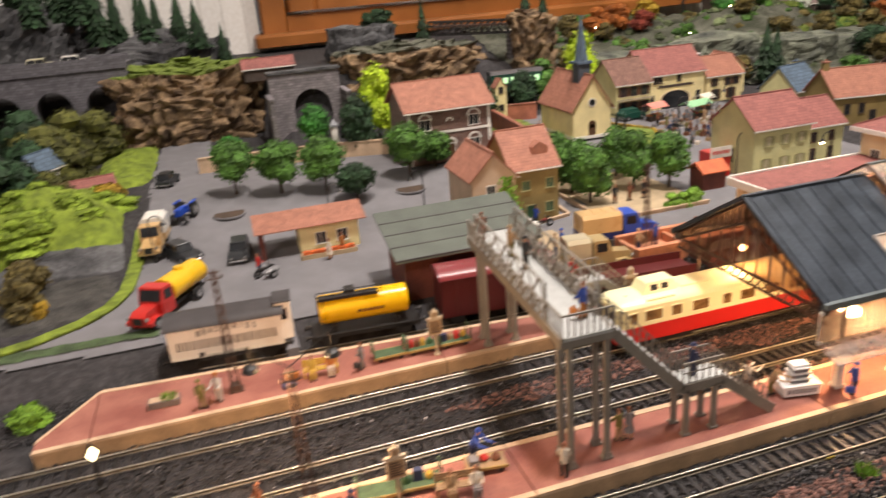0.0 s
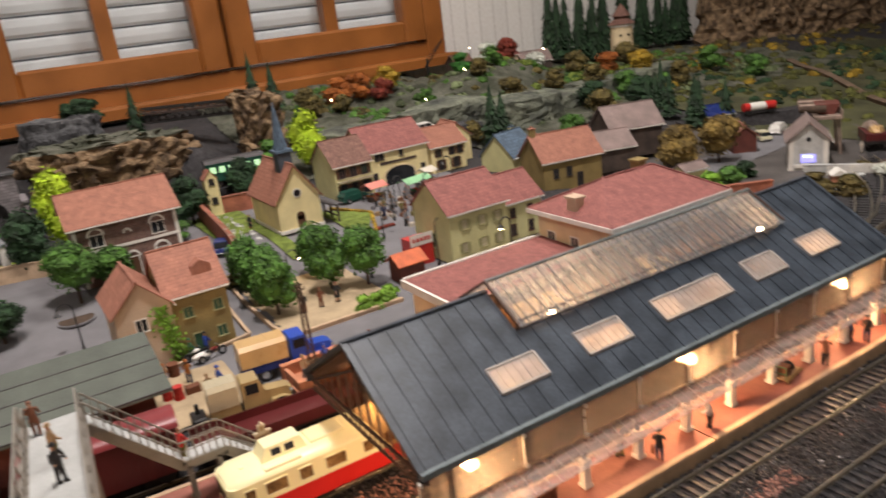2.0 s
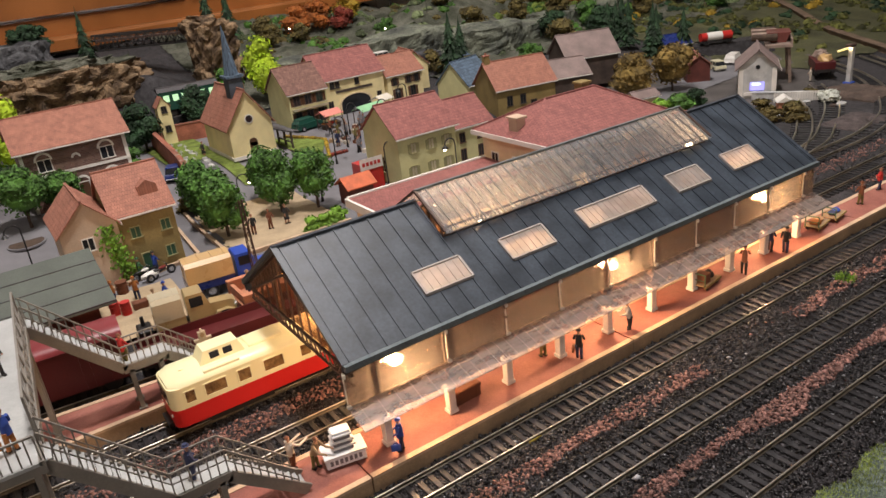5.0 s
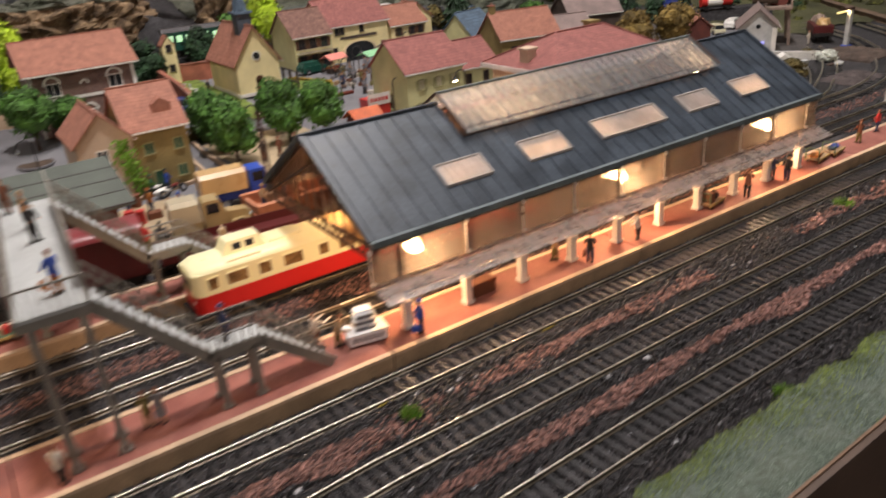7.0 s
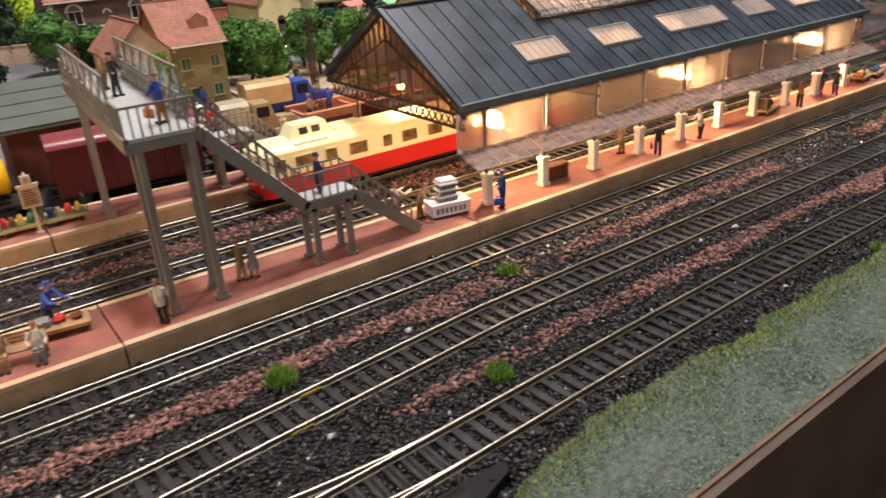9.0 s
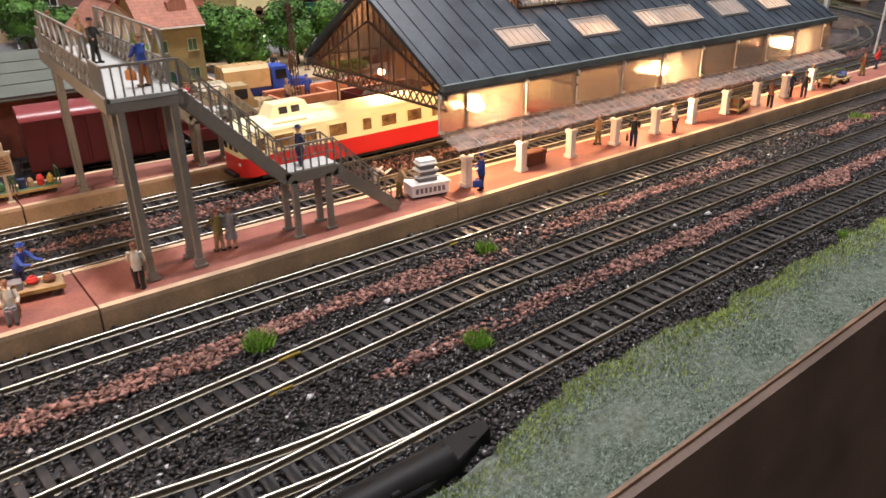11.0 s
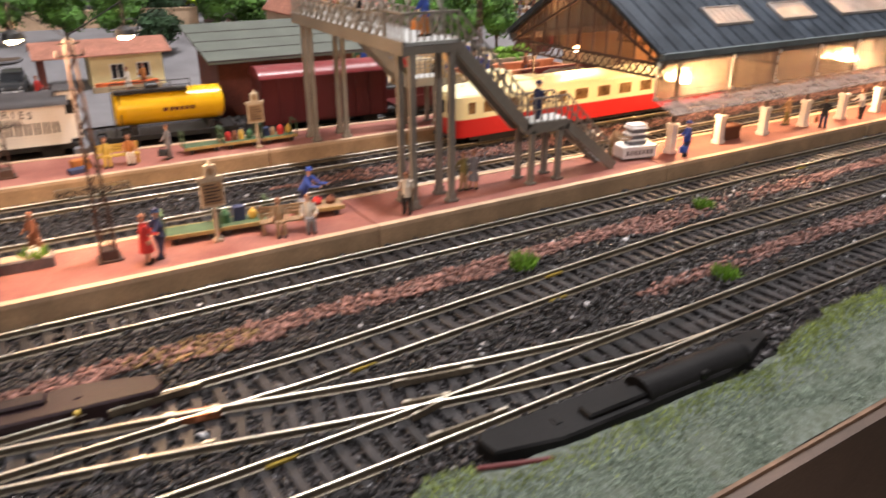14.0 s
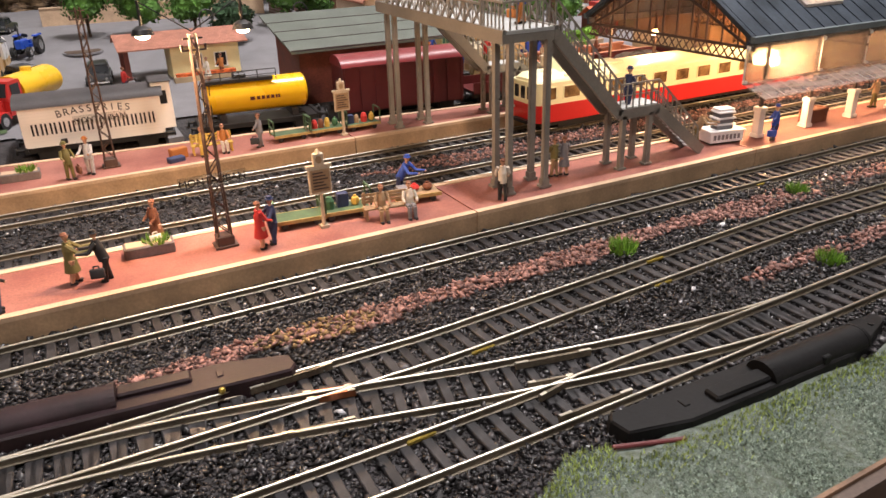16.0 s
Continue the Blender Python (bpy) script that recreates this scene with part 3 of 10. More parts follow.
track(T1, -0.75, 1.25, "straight model railway track beside the near platform")
track(T2, -0.75, 1.25, "model railway track with a turnout")
track(T3, -0.75, 1.25, "outer model railway track with a turnout near the board rim")
track(TA, -0.75, 0.80, "shiny model railway track between the platforms")
track(TB, -0.75, 0.80, "model railway track under the railcar")
track(TF, -0.75, 0.305, "goods siding with standing wagons")
track(XO, -0.205, 0.070, "turnout crossover between two model tracks", pitch=0.0068)

# ---- platforms ----
def platform(name, label, front, back, x0, x1, joints):
    p = thing(name, pose(0, 0, 0), label, "platform", kind="structure")
    cuts = [x0] + joints + [x1]
    for a, b in zip(cuts, cuts[1:]):
        a2, b2 = a + 0.0004, b - 0.0004
        prof = lambda x, o: [(x, front(x) + o), (x, back(x) - o)]
        n = 1
        top, edge, edge2, side, side2 = G(), G(), G(), G(), G()
        for i in range(n):
            u, v = a2 + (b2 - a2) * i / n, a2 + (b2 - a2) * (i + 1) / n
            for gg, o0, o1, z0, z1 in ((top, 0.0035, 0.0035, 0.0010, 0.0072),):
                q = [(u, front(u) + o0), (v, front(v) + o0), (v, back(v) - o1), (u, back(u) - o1)]
                gg.add([(x, y, z0) for x, y in q] + [(x, y, z1) for x, y in q], [(3, 2, 1, 0), (4, 5, 6, 7), (0, 1, 5, 4), (1, 2, 6, 5), (2, 3, 7, 6), (3, 0, 4, 7)])
            for gg, sd, f, s in ((edge, side, front, 1), (edge2, side2, back, -1)):
                q = [(u, f(u)), (v, f(v)), (v, f(v) + s * 0.0035), (u, f(u) + s * 0.0035)]
                gg.add([(x, y, 0.0058) for x, y in q] + [(x, y, 0.0076) for x, y in q], [(3, 2, 1, 0), (4, 5, 6, 7), (0, 1, 5, 4), (1, 2, 6, 5), (2, 3, 7, 6), (3, 0, 4, 7)])
                q = [(u, f(u) + s * 0.0004), (v, f(v) + s * 0.0004), (v, f(v) + s * 0.003), (u, f(u) + s * 0.003)]
                sd.add([(x, y, -0.006) for x, y in q] + [(x, y, 0.0058) for x, y in q], [(3, 2, 1, 0), (4, 5, 6, 7), (0, 1, 5, 4), (1, 2, 6, 5), (2, 3, 7, 6), (3, 0, 4, 7)])
        part("platform_surface", top, PLATRED, p, "brick-red platform surface")
        part("edge_stone", edge, PLATEDGE, p, "pale beige platform edging")
        part("edge_stone", edge2, PLATEDGE, p, "pale beige platform edging")
        part("platform_side", side, PLATSIDE, p, "ochre platform side wall")
        part("platform_side", side2, PLATSIDE, p, "ochre platform side wall")
    return p


platform("platform_near", "long brick-red island platform with beige edging", lambda x: 0.0215 + 0.0, lambda x: 0.0655 - 0.018 * max(0, x), -0.62, 1.05, [0.0, 0.174, 0.36, 0.62])
platform("platform_far", "brick-red island platform beside the goods siding", lambda x: 0.1655,
         lambda x: 0.1955 + 0.08 * max(0.0, 0.17 - x) if x > -0.2195 else 0.1790 + (x + 0.2505) / 0.031 * 0.0477, -0.2505, 0.62, [-0.2195, 0.0, 0.17, 0.30])


# ---- station hall ----
hall = thing("train_shed", pose(0.375, 0.106, 0.0075), "station train shed with dark slate-grey roof and glazed lantern", "train shed")
hx, hy, hz = 0.375, 0.106, 0.0075
HX0, HX1 = 0.176 - hx, 0.574 - hx
EY, EZ, RZ = 0.069, 0.0640 - hz, 0.1062 - hz
L0, L1 = 0.268 - hx, 0.500 - hx     # lantern
slope = (RZ - EZ) / EY


def roof_z(y):
    return RZ - abs(y) * slope


# slabs of roofing either side of the lantern opening, and the strips below it
LY = 0.026
SKY = [(0.2365 - hx, 0.2675 - hx), (0.2965 - hx, 0.3290 - hx), (0.3570 - hx, 0.4165 - hx), (0.4400 - hx, 0.4720 - hx), (0.4985 - hx, 0.5310 - hx)]
S0, S1 = 0.106 - 0.0658, 0.106 - 0.0527    # band of roof lights
for s in (-1, 1):
    panels = [(HX0, L0, 0.0, S0), (L1, HX1, 0.0, S0), (L0, L1, LY, S0), (HX0, HX1, S1, EY)]
    cuts = [HX0] + [v for pair in SKY for v in pair] + [HX1] if s < 0 else [HX0, HX1]
    panels += [(cuts[i], cuts[i + 1], S0, S1) for i in range(0, len(cuts), 2)]
    for a, b, y0, y1 in panels:
        q = [(a, s * y0), (b, s * y0), (b, s * y1), (a, s * y1)]
        part("roof_panel", G().add([(x, y, roof_z(y) - 0.002) for x, y in q] + [(x, y, roof_z(y)) for x, y in q],
             [(3, 2, 1, 0), (4, 5, 6, 7), (0, 1, 5, 4), (1, 2, 6, 5), (2, 3, 7, 6), (3, 0, 4, 7)]), SLATE, hall, "dark slate-grey roof slope")
    seams = G()
    n = 36
    for i in range(n + 1):
        x = HX0 + 0.004 + (HX1 - HX0 - 0.008) * i / n
        y0 = 0.0 if not L0 < x < L1 else LY
        gap = s < 0 and any(a - 0.001 < x < b + 0.001 for a, b in SKY)
        for u, v in ((y0, S0 - 0.001), (S1 + 0.001, EY)) if gap else ((y0, EY),):
            seams.bar((x, s * u, roof_z(u) + 0.0002), (x, s * v, roof_z(v) + 0.0002), 0.0007, 0.0009)
    part("standing_seam", seams, SLATE, hall)
    part("gutter", G().bar((HX0, s * (EY + 0.0012), EZ - 0.0012), (HX1, s * (EY + 0.0012), EZ - 0.0012), 0.003, 0.0032), ZINC, hall, "blue-grey eaves gutter")
    part("eaves_board", G().bar((HX0, s * (EY - 0.002), EZ - 0.004), (HX1, s * (EY - 0.002), EZ - 0.004), 0.0015, 0.004), SLATE, hall)
for a, b in ((HX0, L0), (L1, HX1)):
    part("ridge_cap", G().bar((a, 0, RZ + 0.0004), (b, 0, RZ + 0.0004), 0.003, 0.0012), SLATE, hall)
for x in (HX0 + 0.001, HX1 - 0.001):
    for s in (-1, 1):
        part("barge_board", G().bar((x, 0, RZ + 0.0002), (x, s * EY, EZ + 0.0002), 0.003, 0.0016), SLATE, hall)

# skylights on the south slope
for a, b in SKY:
    c, d = -S1, -S0
    fr, bars = G(), G()
    for p, q in (((a, c), (b, c)), ((b, c), (b, d)), ((b, d), (a, d)), ((a, d), (a, c))):
        fr.bar((*p, roof_z(p[1]) + 0.0009), (*q, roof_z(q[1]) + 0.0009), 0.0014, 0.0016)
    sk = part("skylight", fr, PALEFRAME, hall, "pale framed frosted roof light")
    gq = [(a, c), (b, c), (b, d), (a, d)]
    part("skylight_glass", G().add([(x, y, roof_z(y) + 0.0006) for x, y in gq] + [(x, y, roof_z(y) + 0.0012) for x, y in gq],
         [(3, 2, 1, 0), (4, 5, 6, 7), (0, 1, 5, 4), (1, 2, 6, 5), (2, 3, 7, 6), (3, 0, 4, 7)]), FROST, sk)
    n = max(4, int((b - a) / 0.0045))
    for i in range(1, n):
        x = a + (b - a) * i / n
        bars.bar((x, c, roof_z(c) + 0.0013), (x, d, roof_z(d) + 0.0013), 0.0003)
    part("glazing_bar", bars, PALEFRAME, sk)

# glazed lantern over the middle of the ridge
LZ = roof_z(LY) + 0.0050
LT = LZ + LY * 0.62
for s in (-1, 1):
    q = [(L0, 0, LT), (L1 + 0.004, 0, LT), (L1 + 0.004, s * (LY + 0.004), LZ - 0.0025), (L0, s * (LY + 0.004), LZ - 0.0025)]
    part("lantern_glazing", G().add(q + [(x, y, z + 0.0008) for x, y, z in q], [(3, 2, 1, 0), (4, 5, 6, 7), (0, 1, 5, 4), (1, 2, 6, 5), (2, 3, 7, 6), (3, 0, 4, 7)]), CLEARROOF, hall, "clear scratched lantern roofing")
    ribs = G()
    for i in range(33):
        x = L0 + (L1 - L0) * i / 32
        ribs.bar((x, 0, LT + 0.001), (x, s * (LY + 0.0038), LZ - 0.0012), 0.0003, 0.0006)
    part("glazing_rib", ribs, ZINC, hall, "thin grey glazing rib")
    lat = G()
    for i in range(8):
        x, x2 = L0 + (L1 - L0) * i / 8, L0 + (L1 - L0) * (i + 1) / 8
        m = x + (x2 - x) * 0.22
        lat.bar((x, s * LY, roof_z(LY)), (x, s * LY, LZ), 0.0008).bar((m, s * LY, roof_z(LY)), (m, s * LY, LZ), 0.0006)
        lat.bar((x, s * LY, roof_z(LY)), (m, s * LY, LZ), 0.0005).bar((m, s * LY, roof_z(LY)), (x, s * LY, LZ), 0.0005)
    lat.bar((L0, s * LY, LZ), (L1, s * LY, LZ), 0.001).bar((L0, s * LY, roof_z(LY) + 0.0005), (L1, s * LY, roof_z(LY) + 0.0005), 0.001)
    part("lantern_lattice", lat, BROWNSTEEL, hall, "dark lattice under the lantern")
part("lantern_ridge", G().bar((L0, 0, LT + 0.001), (L1 + 0.004, 0, LT + 0.001), 0.002, 0.0014), ZINC, hall)
for x in (L0, L1 + 0.003):
    part("lantern_end", G().bar((x, 0, LT + 0.001), (x, -LY - 0.003, LZ - 0.001), 0.0014).bar((x, 0, LT + 0.001), (x, LY + 0.003, LZ - 0.001), 0.0014), BROWNSTEEL, hall)

# gable trusses
def truss(x, name="gable_truss"):
    t = G()
    for s in (-1, 1):
        t.bar((x, 0, RZ - 0.003), (x, s * EY, EZ - 0.003), 0.0016)
        t.bar((x, 0, RZ - 0.017), (x, s * EY, EZ - 0.0075), 0.0012)
        n = 12
        for i in range(n):
            y0, y1 = s * EY * i / n, s * EY * (i + 1) / n
            up = lambda y: roof_z(y) - 0.003
            lo = lambda y: RZ - 0.017 - abs(y) / EY * (RZ - 0.017 - EZ + 0.0075)
            t.bar((x, y0, up(y0)), (x, y0, lo(y0)), 0.0009)
    low = EZ - 0.006
    t.bar((x, -EY, low), (x, EY, low), 0.0014).bar((x, -EY, low - 0.007), (x, EY, low - 0.007), 0.0012)
    n = 24
    for i in range(n):
        y0, y1 = -EY + 2 * EY * i / n, -EY + 2 * EY * (i + 1) / n
        t.bar((x, y0, low), (x, y1, low - 0.007), 0.0006).bar((x, y0, low - 0.007), (x, y1, low), 0.0006)
        if i % 2 == 0:
            t.bar((x, y0, low), (x, y0, RZ - 0.017 - abs(y0) / EY * (RZ - 0.017 - EZ + 0.0075)), 0.0009)
    part(name, t, BROWNSTEEL, hall, "brown lattice gable truss")
    lo = [(-EY, EZ - 0.0062), (EY, EZ - 0.0062), (EY, EZ - 0.003), (0, RZ - 0.003), (-EY, EZ - 0.003)]
    part("gable_glazing", G().prism(lo, "x", x + (0.0016 if x < 0 else -0.0020), x + (0.0020 if x < 0 else -0.0016)), BROWNGLASS, hall, "brown tinted gable glazing")


for x in (HX0 + 0.004, HX0 + 0.10, 0.0, HX1 - 0.10, HX1 - 0.004):
    truss(x)

# columns, the clear side curtain and the clear awning over the platform
cols = [0.1945 + 0.0405 * i for i in range(10)]
CY = 0.0395 - hy
for x in cols:
    part("column", G().bar((x - hx, CY, 0.0), (x - hx, CY, EZ - 0.004), 0.0016).box(x - hx - 0.0015, x - hx + 0.0015, CY - 0.0015, CY + 0.0015, 0.027, 0.030), BROWNSTEEL, hall, "dark slim iron column")
    part("plinth", G().box(x - hx - 0.0028, x - hx + 0.0028, CY - 0.0028, CY + 0.0028, 0.0, 0.002).box(x - hx - 0.0023, x - hx + 0.0023, CY - 0.0023, CY + 0.0023, 0.002, 0.0150, chamfer=0.0004).box(x - hx - 0.0029, x - hx + 0.0029, CY - 0.0029, CY + 0.0029, 0.0150, 0.0172, chamfer=0.0005), WHITE, hall, "white column plinth")
    part("column", G().bar((x - hx, 0.170 - hy, 0.0), (x - hx, 0.170 - hy, EZ - 0.004), 0.0016), BROWNSTEEL, hall)
cuts = [0.1745] + cols[1:] + [0.573]
AZ, AZ2, AY = 0.0322, 0.0268, 0.0215 - hy
for a, b in zip(cuts, cuts[1:]):
    a, b = a - hx + 0.0006, b - hx - 0.0006
    y = -EY + 0.0005
    part("curtain_panel", G().box(a, b, y - 0.0005, y + 0.0003, AZ, EZ - 0.0035), CLEAR, hall, "clear scratched acrylic side panel")
    part("panel_frame", G().bar((a, y, AZ), (b, y, AZ), 0.0009).bar((a, y, AZ), (a, y, EZ - 0.004), 0.0007).box(a - 0.0011, a + 0.0011, y - 0.0020, y - 0.0002, AZ + 0.0006, AZ + 0.0020).box(a - 0.0007, a + 0.0007, y - 0.0016, y - 0.0002, EZ - 0.0065, EZ - 0.0045), WHITE, hall)
    q = [(a - 0.0006, y, AZ), (b + 0.0006, y, AZ), (b + 0.0006, AY, AZ2), (a - 0.0006, AY, AZ2)]
    part("awning_panel", G().add(q + [(u, v, w + 0.0006) for u, v, w in q], [(3, 2, 1, 0), (4, 5, 6, 7), (0, 1, 5, 4), (1, 2, 6, 5), (2, 3, 7, 6), (3, 0, 4, 7)]), AWNING, hall, "clear acrylic platform awning")
    rib = G()
    for i in range(6):
        x = a + (b - a) * (i + 0.5) / 6
        rib.bar((x, y, AZ + 0.0007), (x, AY + 0.0001, AZ2 + 0.0007), 0.0002)
    part("awning_rib", rib, PALEFRAME, hall)

# bulbs in the hall
for bx, by, bz in ((0.2105, 0.052, 0.0515), (0.3705, 0.052, 0.0505), (0.5295, 0.052, 0.0505), (0.31, 0.100, 0.0815), (0.5015, 0.0946, 0.0855), (0.2156, 0.1500, 0.0520)):
    pl = thing("pendant_lamp", pose(bx, by, bz), "small warm pendant bulb under the hall roof", "lamp", "hall lamps")
    part("cord", G().tube((0, 0, 0.004), (0, 0, 0.016), 0.0003, n=5), BLACK, pl)
    part("shade", G().tube((0, 0, 0.004), (0, 0, 0.0015), 0.0006, 0.0014, 12), BLACK, pl)
    part("bulb", G().ball((0, 0, -0.0006), 0.0023, 10), BULB, pl, smooth=True)

# ---- footbridge ----
bridge = thing("footbridge", pose(0.034, 0.10, 0.0075), "grey-beige lattice footbridge with stairs over the tracks", "footbridge")
bx, by, bz = 0.034, 0.10, 0.0075
DZ = 0.0815 - bz
D0, D1, DY0, DY1 = 0.0195 - bx, 0.0485 - bx, 0.032 - by, 0.190 - by
for ys in ((0.034, 0.0466), (0.1725, 0.1845)):
    for x in (0.0245, 0.0445):
        for y in ys:
            x2, y2 = x - bx, y - by
            p = G().box(x2 - 0.0028, x2 + 0.0028, y2 - 0.0022, y2 + 0.0022, 0.0, 0.0012)
            p.box(x2 - 0.0013, x2 + 0.0013, y2 - 0.0015, y2 + 0.0015, 0.0012, DZ - 0.004).box(x2 - 0.0018, x2 + 0.0018, y2 - 0.0019, y2 + 0.0019, 0.0012, 0.004)
            part("post", p, GREYBRIDGE, bridge)
part("deck", G().box(D0 + 0.001, D1 - 0.001, DY0, DY1, DZ - 0.0015, DZ), DECKWHITE, bridge, "pale grey walking deck")
part("girder", G().box(D0, D0 + 0.002, DY0, DY1, DZ - 0.0055, DZ + 0.0004).box(D1 - 0.002, D1, DY0, DY1, DZ - 0.0055, DZ + 0.0004).box(D0 + 0.002, D1 - 0.002, DY0 + 0.0003, DY0 + 0.002, DZ - 0.0053, DZ - 0.0017), GREYBRIDGE, bridge)
for x in (D0 + 0.001, D1 - 0.001):
    r = G()
    yb, ye = (DY0 + 0.0165, DY1 - 0.018) if x > 0 else (DY0 + 0.021, DY1 - 0.018)
    # a close lattice up to the middle chord, open triangles above it
    mid, top, n = 0.0095, 0.0205, 7
    r.bar((x, yb, DZ + mid), (x, ye, DZ + mid), 0.0009).bar((x, yb, DZ + top), (x, ye, DZ + top), 0.0010, 0.0008)
    for i in range(n + 1):
        y = yb + (ye - yb) * i / n
        r.bar((x, y, DZ), (x, y, DZ + (top if i in (0, n) else mid)), 0.0010)
        if i < n:
            step = (ye - yb) / n
            r.bar((x, y, DZ + mid), (x, y + step / 2, DZ + top), 0.0008).bar((x, y + step / 2, DZ + top), (x, y + step, DZ + mid), 0.0008)
            for k in range(2):
                u, v = y + step * k / 2, y + step * (k + 1) / 2
                r.bar((x, u, DZ), (x, v, DZ + mid), 0.0010, 0.0007).bar((x, u, DZ + mid), (x, v, DZ), 0.0010, 0.0007).bar((x, v, DZ), (x, v, DZ + mid), 0.0005)
    if x < 0:
        r.bar((x, ye, DZ + 0.0115), (x, DY1, DZ + 0.0115), 0.0009)
        for i in range(1, 7):
            r.bar((x, ye + (DY1 - ye) * i / 6, DZ), (x, ye + (DY1 - ye) * i / 6, DZ + 0.0115), 0.0006)
    part("lattice_railing", r, GREYBRIDGE, bridge)
part("landing_rail", G().bar((D0 + 0.001, DY0 + 0.021, DZ + 0.0115), (D0 + 0.001, DY0 + 0.001, DZ + 0.0115), 0.0009).bar((D0 + 0.001, DY0 + 0.001, DZ + 0.0115), (D1 - 0.001, DY0 + 0.001, DZ + 0.0115), 0.0009), GREYBRIDGE, bridge)
baluster_mesh = mesh_of("baluster", G().bar((0, 0, -0.002), (0, 0, 0.0115), 0.0006), GREYBRIDGE)


def baluster(x, y, z):
    ob = new("baluster", baluster_mesh)
    ob.parent = bridge
    ob.matrix_basis = pose(x, y, z)


for i in range(9):
    baluster(D0 + 0.001 + (D1 - D0 - 0.002) * i / 8, DY0 + 0.001, DZ)
for i in range(1, 6):
    baluster(D0 + 0.001, DY0 + 0.001 + 0.021 * i / 6, DZ)


def flight(y0, y1):
    """Stairs along +x on one platform: deck, upper flight, landing on four legs, lower flight."""
    y0, y1 = y0 - by, y1 - by
    xa, za = D1, DZ
    xb, zb = 0.0885 - bx, 0.0388 - bz
    xc = 0.1125 - bx
    xd = 0.1465 - bx
    st = G()
    for y in (y0, y1):
        st.bar((xa - 0.001, y, za - 0.003), (xb, y, zb - 0.003), 0.0016, 0.0055)
        st.bar((xb - 0.001, y, zb - 0.003), (xc + 0.001, y, zb - 0.003), 0.0016, 0.005)
        st.bar((xc, y, zb - 0.003), (xd, y, 0.0012), 0.0016, 0.0055)
        for (p, z0), (q, z1), n in (((xa, za), (xb, zb), 11), ((xb, zb), (xc, zb), 6), ((xc, zb), (xd - 0.004, 0.003), 9)):
            part("handrail", G().bar((p, y, z0 + 0.0115), (q, y, z1 + 0.0115), 0.0008), GREYBRIDGE, bridge)
            part("guard_rail", G().bar((p, y, z0 + 0.006), (q, y, z1 + 0.006), 0.0005), GREYBRIDGE, bridge)
            for i in range(n + 1):
                k = i / n
                x, z = p + (q - p) * k, z0 + (z1 - z0) * k
                baluster(x, y, z)
    part("stringer", st, GREYBRIDGE, bridge)
    for (p, z0), (q, z1), n in (((xa, za), (xb, zb), 16), ((xc, zb), (xd, 0.001), 13)):
        for i in range(n):
            k = (i + 0.5) / n
            x, z = p + (q - p) * k, z0 + (z1 - z0) * k
            part("tread", G().box(x - 0.0012, x + 0.0012, y0, y1, z - 0.0006, z), DECKWHITE, bridge)
    part("landing", G().box(xb - 0.0005, xc + 0.0005, y0, y1, zb - 0.0012, zb), DECKWHITE, bridge, "pale grey stair landing")
    for x in (0.0915 - bx, 0.1085 - bx):
        for y in (y0 + 0.0005, y1 - 0.0005):
            part("post", G().box(x - 0.0025, x + 0.0025, y - 0.002, y + 0.002, 0, 0.001).box(x - 0.0013, x + 0.0013, y - 0.0013, y + 0.0013, 0.001, zb - 0.004), GREYBRIDGE, bridge)


flight(0.0345, 0.0475)
flight(0.1720, 0.1850)
# the deck does not cross the tracks quite squarely
for ob in bridge.children:
    if ob.data is baluster_mesh:
        ob.location.x += 0.06 * (ob.location.y + 0.059)
    else:
        for v in ob.data.vertices:
            v.co.x += 0.06 * (v.co.y + 0.059)

# ---- rolling stock ----
def text_mesh(name, body, size, depth):
    cu = bpy.data.curves.new(name, "FONT")
    cu.body, cu.size, cu.extrude, cu.align_x = body, size, depth, "CENTER"
    ob = bpy.data.objects.new(name, cu)
    scene.collection.objects.link(ob)
    me = bpy.data.meshes.new_from_object(ob.evaluated_get(bpy.context.evaluated_depsgraph_get()))
    bpy.data.objects.remove(ob)
    return me


DARKTEXT = mat("dark_lettering", (0.018, 0.015, 0.016), 0.75, bump=0, spec=0.15)


def wheelset(parent, x, y, n=1):
    w = G()
    for s in (-1, 1):
        w.tube((x, y + s * 0.0072, 0.0057), (x, y + s * 0.0096, 0.0057), 0.0057, 0.0057, 16)
        w.tube((x, y + s * 0.0068, 0.0057), (x, y + s * 0.0074, 0.0057), 0.0064, 0.0064, 16)
    w.tube((x, y - 0.0098, 0.0057), (x, y + 0.0098, 0.0057), 0.0011, 0.0011, 6)
    return part("wheelset", w, BLACK, parent)


